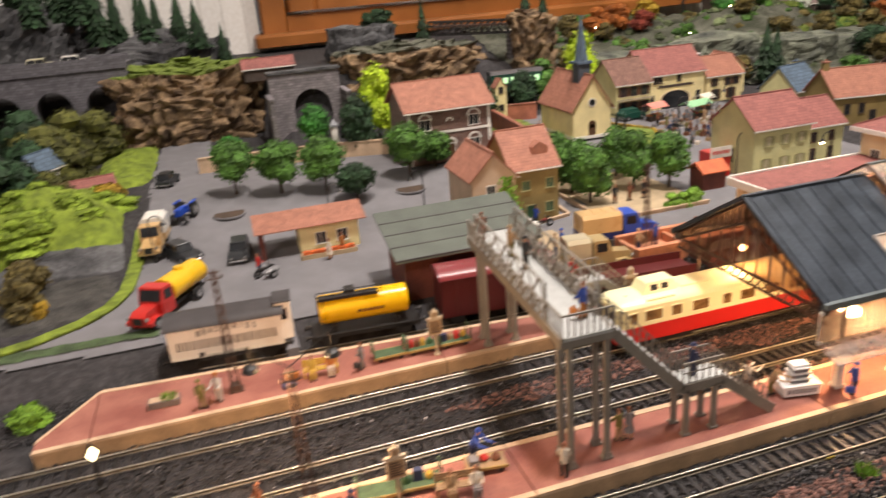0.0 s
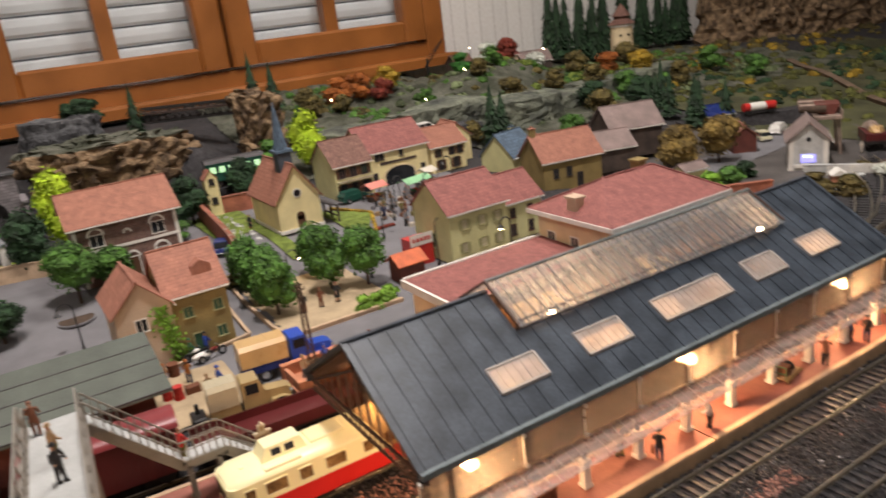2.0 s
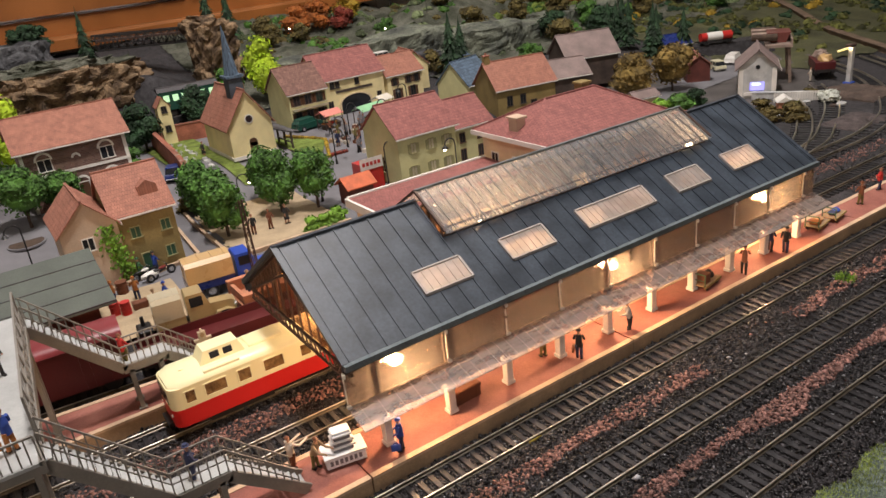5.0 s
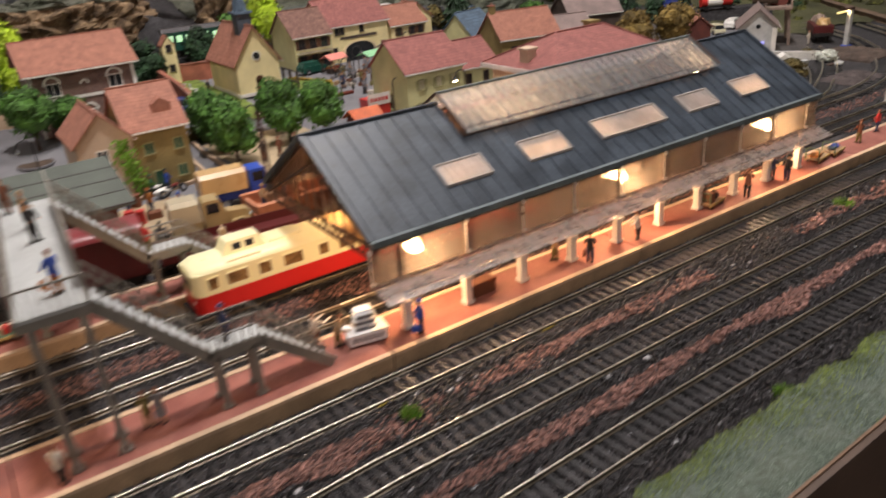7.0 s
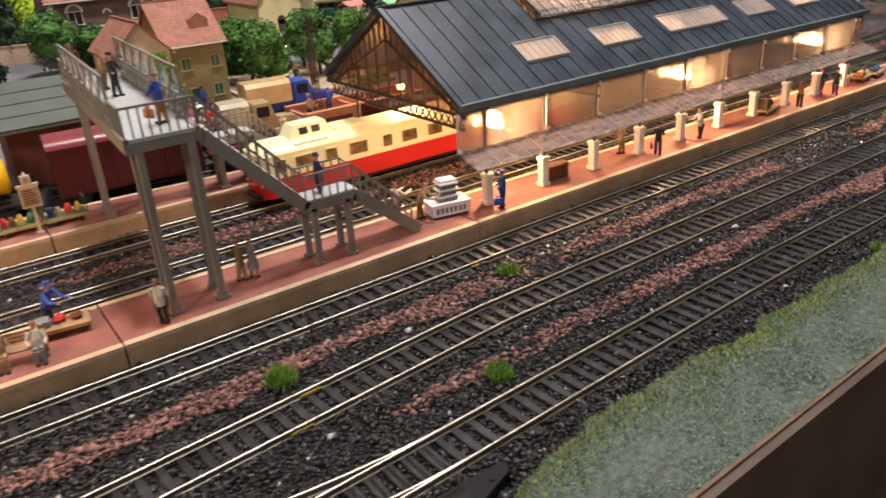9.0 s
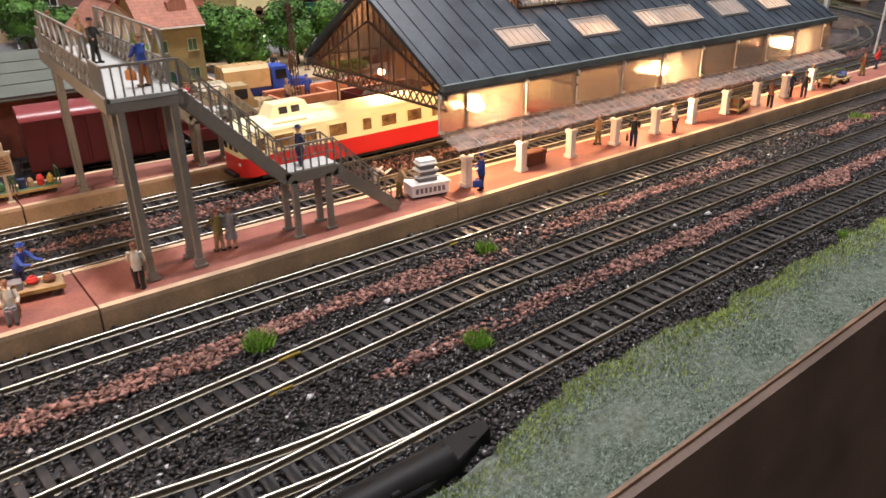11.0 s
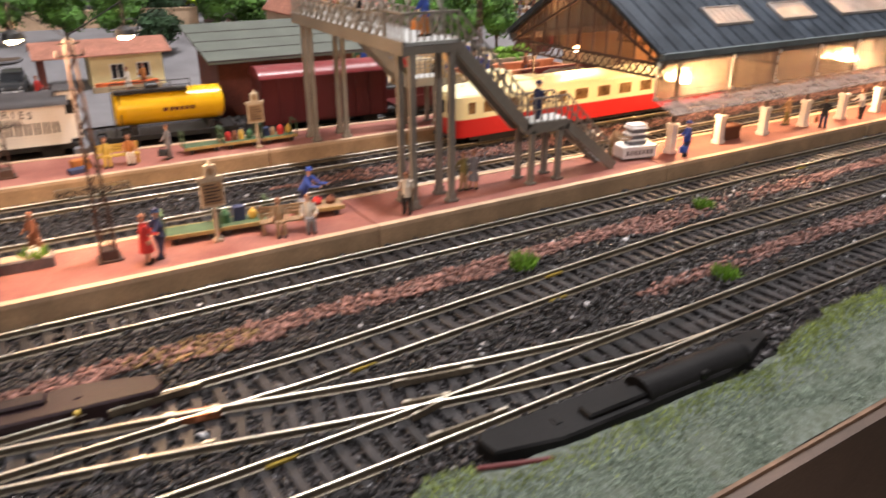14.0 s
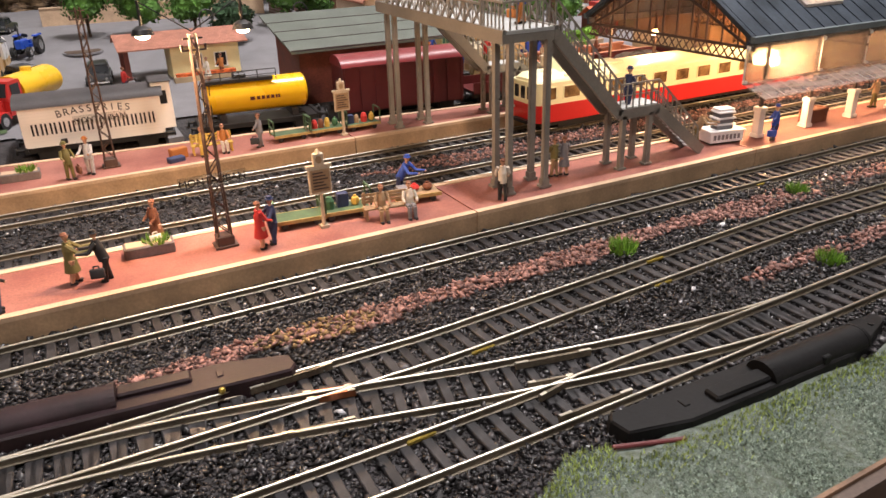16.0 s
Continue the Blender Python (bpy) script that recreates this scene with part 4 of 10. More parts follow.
def railcar():
    c = thing("diesel_railcar", pose(0.1095, 0.1505, 0.0) @ Matrix.Diagonal((1, 0.94, 0.86, 1)), "cream and red diesel railcar with a raised cab on the roof", "railcar")
    LN, W = 0.2515, 0.0165

    def shell(z0, z1, inset, name, m, label):
        pts = []
        r = 0.006
        i = inset
        for cx, cy, a0 in ((r, -W + r, math.pi), (LN - r, -W + r, 1.5 * math.pi), (LN - r, W - r, 0), (r, W - r, 0.5 * math.pi)):
            for k in range(5):
                a = a0 + math.pi / 2 * k / 4
                pts.append((cx + (r - i) * math.cos(a), cy + (r - i) * math.sin(a)))
        g = G()
        nn = len(pts)
        g.add([(x, y, z0) for x, y in pts] + [(x, y, z1) for x, y in pts], [(k, (k + 1) % nn, nn + (k + 1) % nn, nn + k) for k in range(nn)] + [tuple(range(nn - 1, -1, -1)), tuple(range(nn, 2 * nn))])
        return part(name, g, m, c, label, smooth=True)

    shell(0.0070, 0.0200, 0.0, "lower_body", REDPAINT, "bright red lower bodyside")
    shell(0.0200, 0.0360, 0.0001, "upper_body", CREAMPAINT, "cream upper bodyside")
    # rounded roof
    g = G()
    n, rows = 10, []
    for i in range(9):
        u = i / 8
        x = LN * u
        e = 1.0 if 0 < i < 8 else 0.72
        rows.append([(x if 0 < i < 8 else (0.001 if i == 0 else LN - 0.001), W * 1.0 * e * math.cos(math.pi * k / n), 0.0358 + 0.0062 * e * math.sin(math.pi * k / n) * (1.0 if 0 < i < 8 else 0.55)) for k in range(n + 1)])
    rows[1] = [(0.007, y, z) for _, y, z in rows[1]]
    rows[7] = [(LN - 0.007, y, z) for _, y, z in rows[7]]
    vs = [p for r in rows for p in r]
    fs = [(i * (n + 1) + k, i * (n + 1) + k + 1, (i + 1) * (n + 1) + k + 1, (i + 1) * (n + 1) + k) for i in range(8) for k in range(n)]
    g.add(vs, fs + [tuple(range(n + 1)), tuple(range(8 * (n + 1), 9 * (n + 1)))])
    part("roof", g, CREAMPAINT, c, "cream rounded roof", smooth=True)
    # raised cab
    cab = G()
    q0 = [(0.0215, -0.0085), (0.0500, -0.0085), (0.0500, 0.0085), (0.0215, 0.0085)]
    q1 = [(0.0260, -0.0065), (0.0470, -0.0065), (0.0470, 0.0065), (0.0260, 0.0065)]
    cab.add([(x, y, 0.0395) for x, y in q0] + [(x, y, 0.0500) for x, y in q1], [(4, 5, 6, 7), (0, 1, 5, 4), (1, 2, 6, 5), (2, 3, 7, 6), (3, 0, 4, 7)])
    cb = part("raised_cab", cab, CREAMPAINT, c, "cream raised driving cab")
    for x0, x1 in ((0.029, 0.0345), (0.037, 0.0425)):
        for s in (-1, 1):
            y = lambda z: s * (0.0085 - 0.002 * (z - 0.0395) / 0.0105 + 0.0001)
            part("cab_window", G().add([(x0, y(0.0435), 0.0435), (x1, y(0.0435), 0.0435), (x1, y(0.0480), 0.0480), (x0, y(0.0480), 0.0480)], [(0, 1, 2, 3)]), GLASSDARK, cb)
    part("roof_hatch", G().box(0.052, 0.074, -0.008, 0.008, 0.0412, 0.0430, chamfer=0.0006), CREAMPAINT, c)
    part("roof_vent", G().box(0.022, 0.044, -0.0145, -0.010, 0.0385, 0.0405, chamfer=0.0005).tube((0.012, -0.004, 0.040), (0.012, -0.004, 0.0425), 0.0014), CREAMPAINT, c)
    # side windows
    for x0, x1 in ((0.0085, 0.0145), (0.0200, 0.0330), (0.0400, 0.0480), (0.0560, 0.0690), (0.0800, 0.0870), (0.0940, 0.1060), (0.1140, 0.1260), (0.1340, 0.1460), (0.1540, 0.1660), (0.1740, 0.1860), (0.1940, 0.2060), (0.2140, 0.2240)):
        for s in (-1, 1):
            y = s * (W + 0.0001)
            wd = part("window", G().box(x0, x1, min(y, y - s * 0.0004), max(y, y - s * 0.0004), 0.0235, 0.0325), CARWINDOW, c, "side window, lit interior painted into the pane colour")
            fr = G()
            for p, q in (((x0, 0.0235), (x1, 0.0235)), ((x1, 0.0235), (x1, 0.0325)), ((x1, 0.0325), (x0, 0.0325)), ((x0, 0.0325), (x0, 0.0235))):
                fr.bar((p[0], y, p[1]), (q[0], y, q[1]), 0.0006)
            part("window_frame", fr, CREAMPAINT, wd)
    for y in (-0.0095, -0.002, 0.0055):
        part("windscreen", G().box(-0.0003, 0.0004, y, y + 0.0045, 0.0235, 0.0325), GLASSDARK, c, "dark front windscreen")
    for y in (-0.011, 0.011):
        part("headlight", G().tube((-0.0006, y, 0.0155), (0.001, y, 0.0155), 0.0012), WHITE, c, "pale round headlight")
    part("bumper", G().box(-0.003, 0.0, -0.008, 0.008, 0.006, 0.0085), BLACK, c)
    part("underframe", G().box(0.012, LN - 0.012, -0.013, 0.013, 0.0035, 0.0072).box(0.02, 0.06, -0.012, 0.012, 0.0005, 0.004), BLACK, c)
    for x in (0.03, 0.05, 0.20, 0.22):
        wheelset(c, x, 0)
    return c


railcar()


def wagon_frame(w, LN, h=0.0095):
    part("underframe", G().box(0.002, LN - 0.002, -0.0125, 0.0125, h - 0.002, h + 0.001).box(0.0, 0.002, -0.0135, 0.0135, h - 0.002, h + 0.002).box(LN - 0.002, LN, -0.0135, 0.0135, h - 0.002, h + 0.002), BLACK, w)
    for x in (0.012, LN - 0.012):
        wheelset(w, x, 0)
        for y in (-0.012, 0.012):
            part("axle_guard", G().box(x - 0.005, x + 0.005, y - 0.0005, y + 0.0005, 0.003, h), BLACK, w)
    for x, s in ((0.0, -1), (LN, 1)):
        for y in (-0.0095, 0.0095):
            part("buffer", G().tube((x, y, h), (x + s * 0.004, y, h), 0.0012).tube((x + s * 0.004, y, h), (x + s * 0.0048, y, h), 0.0026, 0.0026, 12), BLACK, w)


def brewery_wagon():
    LN = 0.0790
    w = thing("refrigerator_wagon", pose(-0.1745, TF(-0.1745), 0.0, 0, 0, -4.57), "cream brewery refrigerator wagon with sooty curved roof", "goods wagon", "goods wagons")
    wagon_frame(w, LN)
    part("body", G().box(0.001, LN - 0.001, -0.0135, 0.0135, 0.0108, 0.0340), WAGONCREAM, w, "cream planked body")
    pr = [(0.0155 * math.cos(math.pi * k / 10), 0.0337 + 0.0060 * math.sin(math.pi * k / 10)) for k in range(11)]
    part("roof", G().prism(pr, "x", -0.001, LN + 0.001), SOOT, w, "sooty black curved roof", smooth=True)
    part("brakeman_cabin", G().box(LN - 0.0050, LN + 0.0060, -0.0095, 0.0095, 0.0125, 0.0405), WAGONCREAM, w, "cream brakeman's cabin")
    part("cabin_roof", G().box(LN - 0.0060, LN + 0.0070, -0.0105, 0.0105, 0.0405, 0.0417, chamfer=0.0005), SOOT, w)
    part("cabin_window", G().box(LN - 0.0022, LN + 0.0032, -0.0098, -0.0094, 0.0275, 0.0355), GLASSDARK, w)
    for i in range(1, 12):
        z = 0.0125 + i * 0.0018
        part("plank_gap", G().box(0.001, LN - 0.001, -0.01355, -0.0134, z - 0.00006, z + 0.00006), WHITE, w)
    # the upper line of lettering, bowed, and the brand below it as pairs of plain bars
    for i, letter in enumerate("BRASSERIES"):
        k = (i - 4.5) / 4.5
        me = text_mesh("letter", letter, 0.0058, 0.0001)
        me.materials.append(DARKTEXT)
        ob = new("letter", me)
        ob.parent = w
        ob.matrix_basis = pose(0.0405 + 0.0185 * k, -0.01365, 0.0287 - 0.0016 * k * k, 90, 6 * k, 0)
    for i in range(14):
        x, z = 0.0062 + i * 0.0049, 0.0178
        for u in (x, x + 0.0022):
            part("lettering_bar", G().box(u, u + 0.0010, -0.0138, -0.0134, z, z + 0.0066), DARKTEXT, w, "dark lettering bar")
    part("step", G().box(0.0200, 0.0235, -0.0138, -0.0134, 0.0115, 0.0145), BLACK, w)
    return w


def tank_wagon():
    LN = 0.078
    w = thing("tank_wagon", pose(-0.0770, TF(-0.0770), 0.0, 0, 0, -4.57), "glossy yellow petrol tank wagon with black walkway", "goods wagon", "goods wagons")
    wagon_frame(w, LN)
    g = G()
    R, zc = 0.0106, 0.0255
    prof = [(0.0075, 0.006), (0.0065, R * 0.85), (0.0080, R), (LN - 0.008, R), (LN - 0.0065, R * 0.85), (LN - 0.0075, 0.006)]
    n = 24
    vs = [(x, r * math.cos(2 * math.pi * k / n), zc + r * math.sin(2 * math.pi * k / n)) for x, r in prof for k in range(n)]
    fs = [(i * n + k, i * n + (k + 1) % n, (i + 1) * n + (k + 1) % n, (i + 1) * n + k) for i in range(len(prof) - 1) for k in range(n)]
    fs += [tuple(range(n)), tuple(range((len(prof) - 1) * n, len(prof) * n))]
    part("tank", g.add(vs, fs), YELLOW, w, "yellow cylindrical tank", smooth=True)
    for x in (0.014, LN - 0.018):
        part("saddle", G().box(x, x + 0.004, -0.010, 0.010, 0.010, 0.0155), BLACK, w)
    top = G().box(0.007, 0.050, -0.0085, -0.002, zc + R - 0.001, zc + R + 0.001).box(0.026, 0.034, -0.004, 0.004, zc + R - 0.001, zc + R + 0.004, chamfer=0.001)
    part("walkway", top, BLACK, w, "black walkway and filler dome")
    r = G()
    for i in range(5):
        x = 0.006 + 0.046 * i / 4
        r.bar((x, -0.009, zc + R - 0.001), (x, -0.009, zc + R + 0.006), 0.0005)
    r.bar((0.006, -0.009, zc + R + 0.006), (0.052, -0.009, zc + R + 0.006), 0.0005).bar((0.006, -0.009, zc + R + 0.003), (0.052, -0.009, zc + R + 0.003), 0.0004)
    part("railing", r, BLACK, w)
    part("ladder", G().bar((0.005, -0.011, 0.01), (0.006, -0.009, zc + R), 0.0005).bar((0.009, -0.0115, 0.01), (0.010, -0.009, zc + R), 0.0005), BLACK, w)
    x = 0.034
    for k in (0.0042, 0.003, 0.003, 0.003, 0.003, 0.0016, 0.0016):
        a = radians(-8)
        part("lettering_bar", G().box(x, x + k * 0.7, -R * 1.012, -R * 0.99, zc - 0.0018, zc + 0.0004), OXIDE, w, "dark red brand mark bar")
        x += k
    return w


def covered_van():
    LN = 0.0870
    w = thing("covered_wagon", pose(0.0175, TF(0.0175), 0.0, 0, 0, -4.57), "dark oxide-red covered goods wagon", "goods wagon", "goods wagons")
    wagon_frame(w, LN)
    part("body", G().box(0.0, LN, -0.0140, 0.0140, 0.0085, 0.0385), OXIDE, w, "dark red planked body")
    pr = [(0.0150 * math.cos(math.pi * k / 10), 0.0382 + 0.0068 * math.sin(math.pi * k / 10)) for k in range(11)]
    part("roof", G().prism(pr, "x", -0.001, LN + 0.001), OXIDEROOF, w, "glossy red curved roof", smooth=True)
    part("sliding_door", G().box(0.034, 0.060, -0.0149, -0.0141, 0.0095, 0.0375), OXIDE, w)
    rb = G()
    for i in range(9):
        x = 0.001 + (LN - 0.003) * i / 8
        rb.box(x, x + 0.0012, -0.0146, -0.0139, 0.009, 0.0385)
    part("body_rib", rb, OXIDE, w)
    part("door_rail", G().box(0.006, 0.084, -0.0152, -0.0140, 0.0375, 0.0385), OXIDE, w)
    return w


brewery_wagon()
tank_wagon()
covered_van()


# ---- houses ----
def slab(g, q, t):
    """A tilted slab: four corners and a thickness downwards."""
    return g.add([(x, y, z - t) for x, y, z in q] + list(q), [(3, 2, 1, 0), (4, 5, 6, 7), (0, 1, 5, 4), (1, 2, 6, 5), (2, 3, 7, 6), (3, 0, 4, 7)])


def window(parent, x, z, w, h, y, s=-1, frame=None, axis="x", shutters=None, pane=None):
    """A window on a wall: dark pane, frame and sill; s is the side to which the wall faces."""
    frame = frame or WHITE

    def box(a0, a1, d0, d1, z0, z1):
        d0, d1 = sorted((y + s * d0, y + s * d1))
        return (a0, a1, d0, d1, z0, z1) if axis == "x" else (d0, d1, a0, a1, z0, z1)

    wd = part("window", G().box(*box(x - w / 2, x + w / 2, -0.0006, 0.0002, z, z + h)), pane or GLASSDARK, parent)
    t = 0.0009
    f = G().box(*box(x - w / 2 - t, x - w / 2, -0.0004, 0.0007, z - t, z + h + t)).box(*box(x + w / 2, x + w / 2 + t, -0.0004, 0.0007, z - t, z + h + t))
    f.box(*box(x - w / 2, x + w / 2, -0.0004, 0.0007, z + h, z + h + t)).box(*box(x - 0.0003, x + 0.0003, -0.0004, 0.0005, z, z + h))
    part("frame", f, frame, wd)
    part("sill", G().box(*box(x - w / 2 - 0.0015, x + w / 2 + 0.0015, -0.0004, 0.0013, z - t, z)), frame, wd)
    if shutters:
        for a in (x - w * 0.98 - 0.0008, x + w * 0.55 + 0.0008):
            part("shutter", G().box(*box(a, a + w * 0.43, 0.0001, 0.0008, z, z + h)), shutters, wd)


def house(name, m, w, d, wall_h, roof_h, wall_m, roof_m, label, over=0.003, rows=(), doors=(), sides=(), chimneys=(), shutters=None, frame=None, trim=None, category="house", pane=None):
    """A house with its ridge along x: gabled walls, two roof slopes, openings on the front (-y) and the gable ends."""
    h = thing(name, m, label, category, "village houses")
    k = d / 2
    walls = G().prism([(-k, 0), (k, 0), (k, wall_h), (0, wall_h + roof_h), (-k, wall_h)], "x", -w / 2, w / 2)
    part("wall", walls, wall_m, h)
    for s in (-1, 1):
        ez = wall_h - over * roof_h / k
        part("roof_slope", slab(G(), [(-w / 2 - over, 0, wall_h + roof_h + 0.0016), (w / 2 + over, 0, wall_h + roof_h + 0.0016), (w / 2 + over, s * (k + over), ez + 0.0016), (-w / 2 - over, s * (k + over), ez + 0.0016)], 0.0014), roof_m, h)
    part("ridge", G().bar((-w / 2 - over, 0, wall_h + roof_h + 0.0018), (w / 2 + over, 0, wall_h + roof_h + 0.0018), 0.0022, 0.0014), roof_m, h)
    part("eaves_trim", G().bar((-w / 2 - over, -k - over, wall_h - over * roof_h / k + 0.0002), (w / 2 + over, -k - over, wall_h - over * roof_h / k + 0.0002), 0.0012, 0.0014), trim or WHITE, h)
    for xs, z, ww, hh in rows:
        for x in xs:
            window(h, x, z, ww, hh, -k, -1, frame, shutters=shutters, pane=pane)
    for x, ww, hh, mm in doors:
        dd = part("door", G().box(x - ww / 2, x + ww / 2, -k - 0.0004, -k + 0.0006, 0, hh), mm, h)
        part("door_frame", G().box(x - ww / 2 - 0.001, x - ww / 2, -k - 0.0008, -k + 0.0004, 0, hh + 0.001).box(x + ww / 2, x + ww / 2 + 0.001, -k - 0.0008, -k + 0.0004, 0, hh + 0.001).box(x - ww / 2, x + ww / 2, -k - 0.0008, -k + 0.0004, hh, hh + 0.001), frame or WHITE, dd)
    for s, y, z, ww, hh in sides:
        window(h, y, z, ww, hh, s * w / 2, s, frame, axis="y")
    for x, y, hh in chimneys:
        zr = wall_h + roof_h * (1 - abs(y) / k)
        ch = part("chimney", G().box(x - 0.004, x + 0.004, y - 0.003, y + 0.003, zr - 0.006, zr + hh), wall_m, h)
        part("chimney_pot", G().box(x - 0.0048, x + 0.0048, y - 0.0038, y + 0.0038, zr + hh, zr + hh + 0.0012).tube((x, y, zr + hh), (x, y, zr + hh + 0.004), 0.0014), roof_m, ch)
    return h


GREENFRAME = mat("olive_frame", (0.33, 0.31, 0.15), 0.8)
GREENDOOR = mat("green_door", (0.03, 0.09, 0.045), 0.6)
BROWNDOOR = mat("brown_door", (0.1, 0.045, 0.02), 0.6)
GREYSHUT = mat("pale_shutter", (0.5, 0.44, 0.3), 0.7)
DARKWOOD = mat("dark_timber", (0.07, 0.05, 0.04), 0.8, var=0.3)
SHED = mat("weathered_shed_roof", (0.23, 0.17, 0.155), 0.75, var=0.2, scale=50, bump=0.3)
SHEDRED = mat("shed_red_boards", (0.13, 0.035, 0.025), 0.75, var=0.25, scale=60, bump=0.3)

# brick house with white band
h = house("brick_house", pose(0.150, 0.645, 0.028), 0.104, 0.090, 0.068, 0.026, BRICK, TILE, "brown brick house with orange tile roof and white quoins", over=0.006,
          rows=(((-0.031, 0.031), 0.042, 0.0125, 0.012), ((-0.031, 0.031), 0.012, 0.0125, 0.013)), doors=((0.0, 0.010, 0.022, BROWNDOOR),), sides=((1, -0.018, 0.044, 0.008, 0.012), (1, 0.018, 0.044, 0.008, 0.012)), frame=WHITE)
for x, z, w in ((-0.031, 0.0535, 0.0125), (0.031, 0.0535, 0.0125), (-0.031, 0.0245, 0.0125), (0.031, 0.0245, 0.0125), (0.0, 0.022, 0.011), (0.0, 0.050, 0.006)):
    ar = G()
    r0, r1 = w * 0.62 - 0.0011, w * 0.62 + 0.0011
    ar.prism([(x + r1 * math.cos(math.pi * k / 10), z + r1 * math.sin(math.pi * k / 10)) for k in range(11)] + [(x + r0 * math.cos(math.pi * k / 10), z + r0 * math.sin(math.pi * k / 10)) for k in range(10, -1, -1)], "y", -0.0464, -0.0448)
    part("window_arch", ar, WHITE, h, "white arched window surround")
part("quoin", G().box(-0.0526, -0.049, -0.0456, -0.0448, 0, 0.066), WHITE, h)
part("quoin", G().box(0.049, 0.0526, -0.0456, -0.041, 0, 0.066), WHITE, h)
part("string_course", G().box(-0.0528, 0.0528, -0.0460, -0.0449, 0.036, 0.039), WHITE, h, "white string course")
# cottage
h = house("cottage", pose(0.1640, 0.418, 0.010), 0.048, 0.070, 0.056, 0.030, OLIVEWALL, TILE, "ochre cottage with red tile roof and ivy-grown wing", frame=GREENFRAME, pane=GREENDOOR, rows=(((-0.010, 0.015), 0.034, 0.007, 0.009), ((0.014,), 0.010, 0.007, 0.009)),
          doors=((-0.006, 0.008, 0.018, GREENDOOR),), sides=((1, 0.0, 0.034, 0.007, 0.009),))
wing = house("cottage_wing", pose(0.1190, 0.412, 0.010) @ pose(0, 0, 0, 0, 0, 90), 0.070, 0.044, 0.054, 0.022, PINKWALL, TILE, "pale rendered gabled wing of the cottage with red tile roof", sides=((-1, 0.003, 0.036, 0.008, 0.010),))
part("dormer", G().prism([(-0.008, 0), (0.008, 0), (0.008, 0.007), (0, 0.012), (-0.008, 0.007)], "y", -0.018, 0.0).moved(pose(0.010, -0.008, 0.0655)), TILE, h)
# church
ch = house("church", pose(0.342, 0.648, 0.030) @ pose(0, 0, 0, 0, 0, 90), 0.096, 0.054, 0.041, 0.038, YELLOWWALL, TILE, "yellow village church with orange roof and slate steeple", over=0.004,
           rows=(((-0.02, 0.02), 0.014, 0.006, 0.018),), category="church")
part("porch_door", G().box(-0.0486, -0.0474, -0.005, 0.005, 0.0, 0.018).tube((-0.0486, 0, 0.018), (-0.0474, 0, 0.018), 0.005, 0.005, 14), BROWNDOOR, ch)
part("rose_window", G().tube((-0.0488, 0, 0.046), (-0.0474, 0, 0.046), 0.0055, 0.0055, 16), WHITE, ch)
part("rose_glass", G().tube((-0.0491, 0, 0.046), (-0.0480, 0, 0.046), 0.0042, 0.0042, 16), GLASSDARK, ch)
part("plinth_band", G().box(-0.0492, 0.049, -0.0282, -0.0268, 0, 0.004).box(-0.0492, 0.049, 0.0268, 0.0282, 0, 0.004).box(-0.0495, -0.0478, -0.0282, 0.0282, 0, 0.004), WHITE, ch)
tw = part("bell_tower", G().box(-0.0285, -0.0115, -0.0085, 0.0085, 0.060, 0.093), mat("slate_cladding", (0.06, 0.075, 0.095), 0.6, var=0.25), ch, "slate-clad bell turret")
part("tower_cornice", G().box(-0.031, -0.009, -0.011, 0.011, 0.0925, 0.0955), BLUESLATE, tw)
part("spire", G().tube((-0.020, 0, 0.0955), (-0.020, 0, 0.152), 0.0090, 0.0006, 8), BLUESLATE, tw, "slender slate spire")
# pale green house with its lower neighbour
h = house("pale_green_house", pose(0.4545, 0.4235, 0.012), 0.072, 0.072, 0.054, 0.028, GREENWALL, TILEX, "pale green village house with red tile roof", frame=GREENFRAME, pane=GREYSHUT, rows=(((-0.018, 0.004, 0.024), 0.034, 0.006, 0.010), ((-0.020, 0.004, 0.024), 0.010, 0.006, 0.010)), shutters=GREENFRAME, sides=((-1, 0.0, 0.012, 0.009, 0.016),))
h = house("pale_green_house_annex", pose(0.520, 0.432, 0.012), 0.056, 0.062, 0.044, 0.024, GREENWALL, TILEX, "lower pale green house joined to its neighbour", rows=(((-0.012, 0.012), 0.026, 0.006, 0.010), ((-0.012, 0.012), 0.006, 0.006, 0.012)), frame=BROWNDOOR)
# terrace at the market square
th = house("terrace_house", pose(0.4620, 0.735, 0.028), 0.056, 0.075, 0.048, 0.030, GREENWALL, BROWNTILE, "pale olive terrace house with balcony and brown tile roof", rows=(((-0.017, 0.0, 0.017), 0.030, 0.0085, 0.0125), ((-0.017, 0.0, 0.017), 0.004, 0.0085, 0.0165)), frame=DARKWOOD, shutters=BROWNDOOR)
bal = part("balcony", G().box(-0.026, 0.026, -0.0455, -0.0376, 0.0245, 0.0262), GREYSHUT, th, "pale balcony slab")
part("balcony_rail", G().box(-0.026, 0.026, -0.0456, -0.0448, 0.0262, 0.0275).box(-0.026, 0.026, -0.0456, -0.0450, 0.0300, 0.0308), GREYSHUT, bal)
mh = house("market_hall", pose(0.5430, 0.755, 0.028), 0.100, 0.080, 0.052, 0.032, YELLOWWALL, TILEX, "cream inn with arched doorway and red tile roof", rows=(((-0.034, -0.026, 0.006), 0.039, 0.0055, 0.0085), ((-0.040, 0.040), 0.008, 0.006, 0.013)), frame=DARKWOOD)
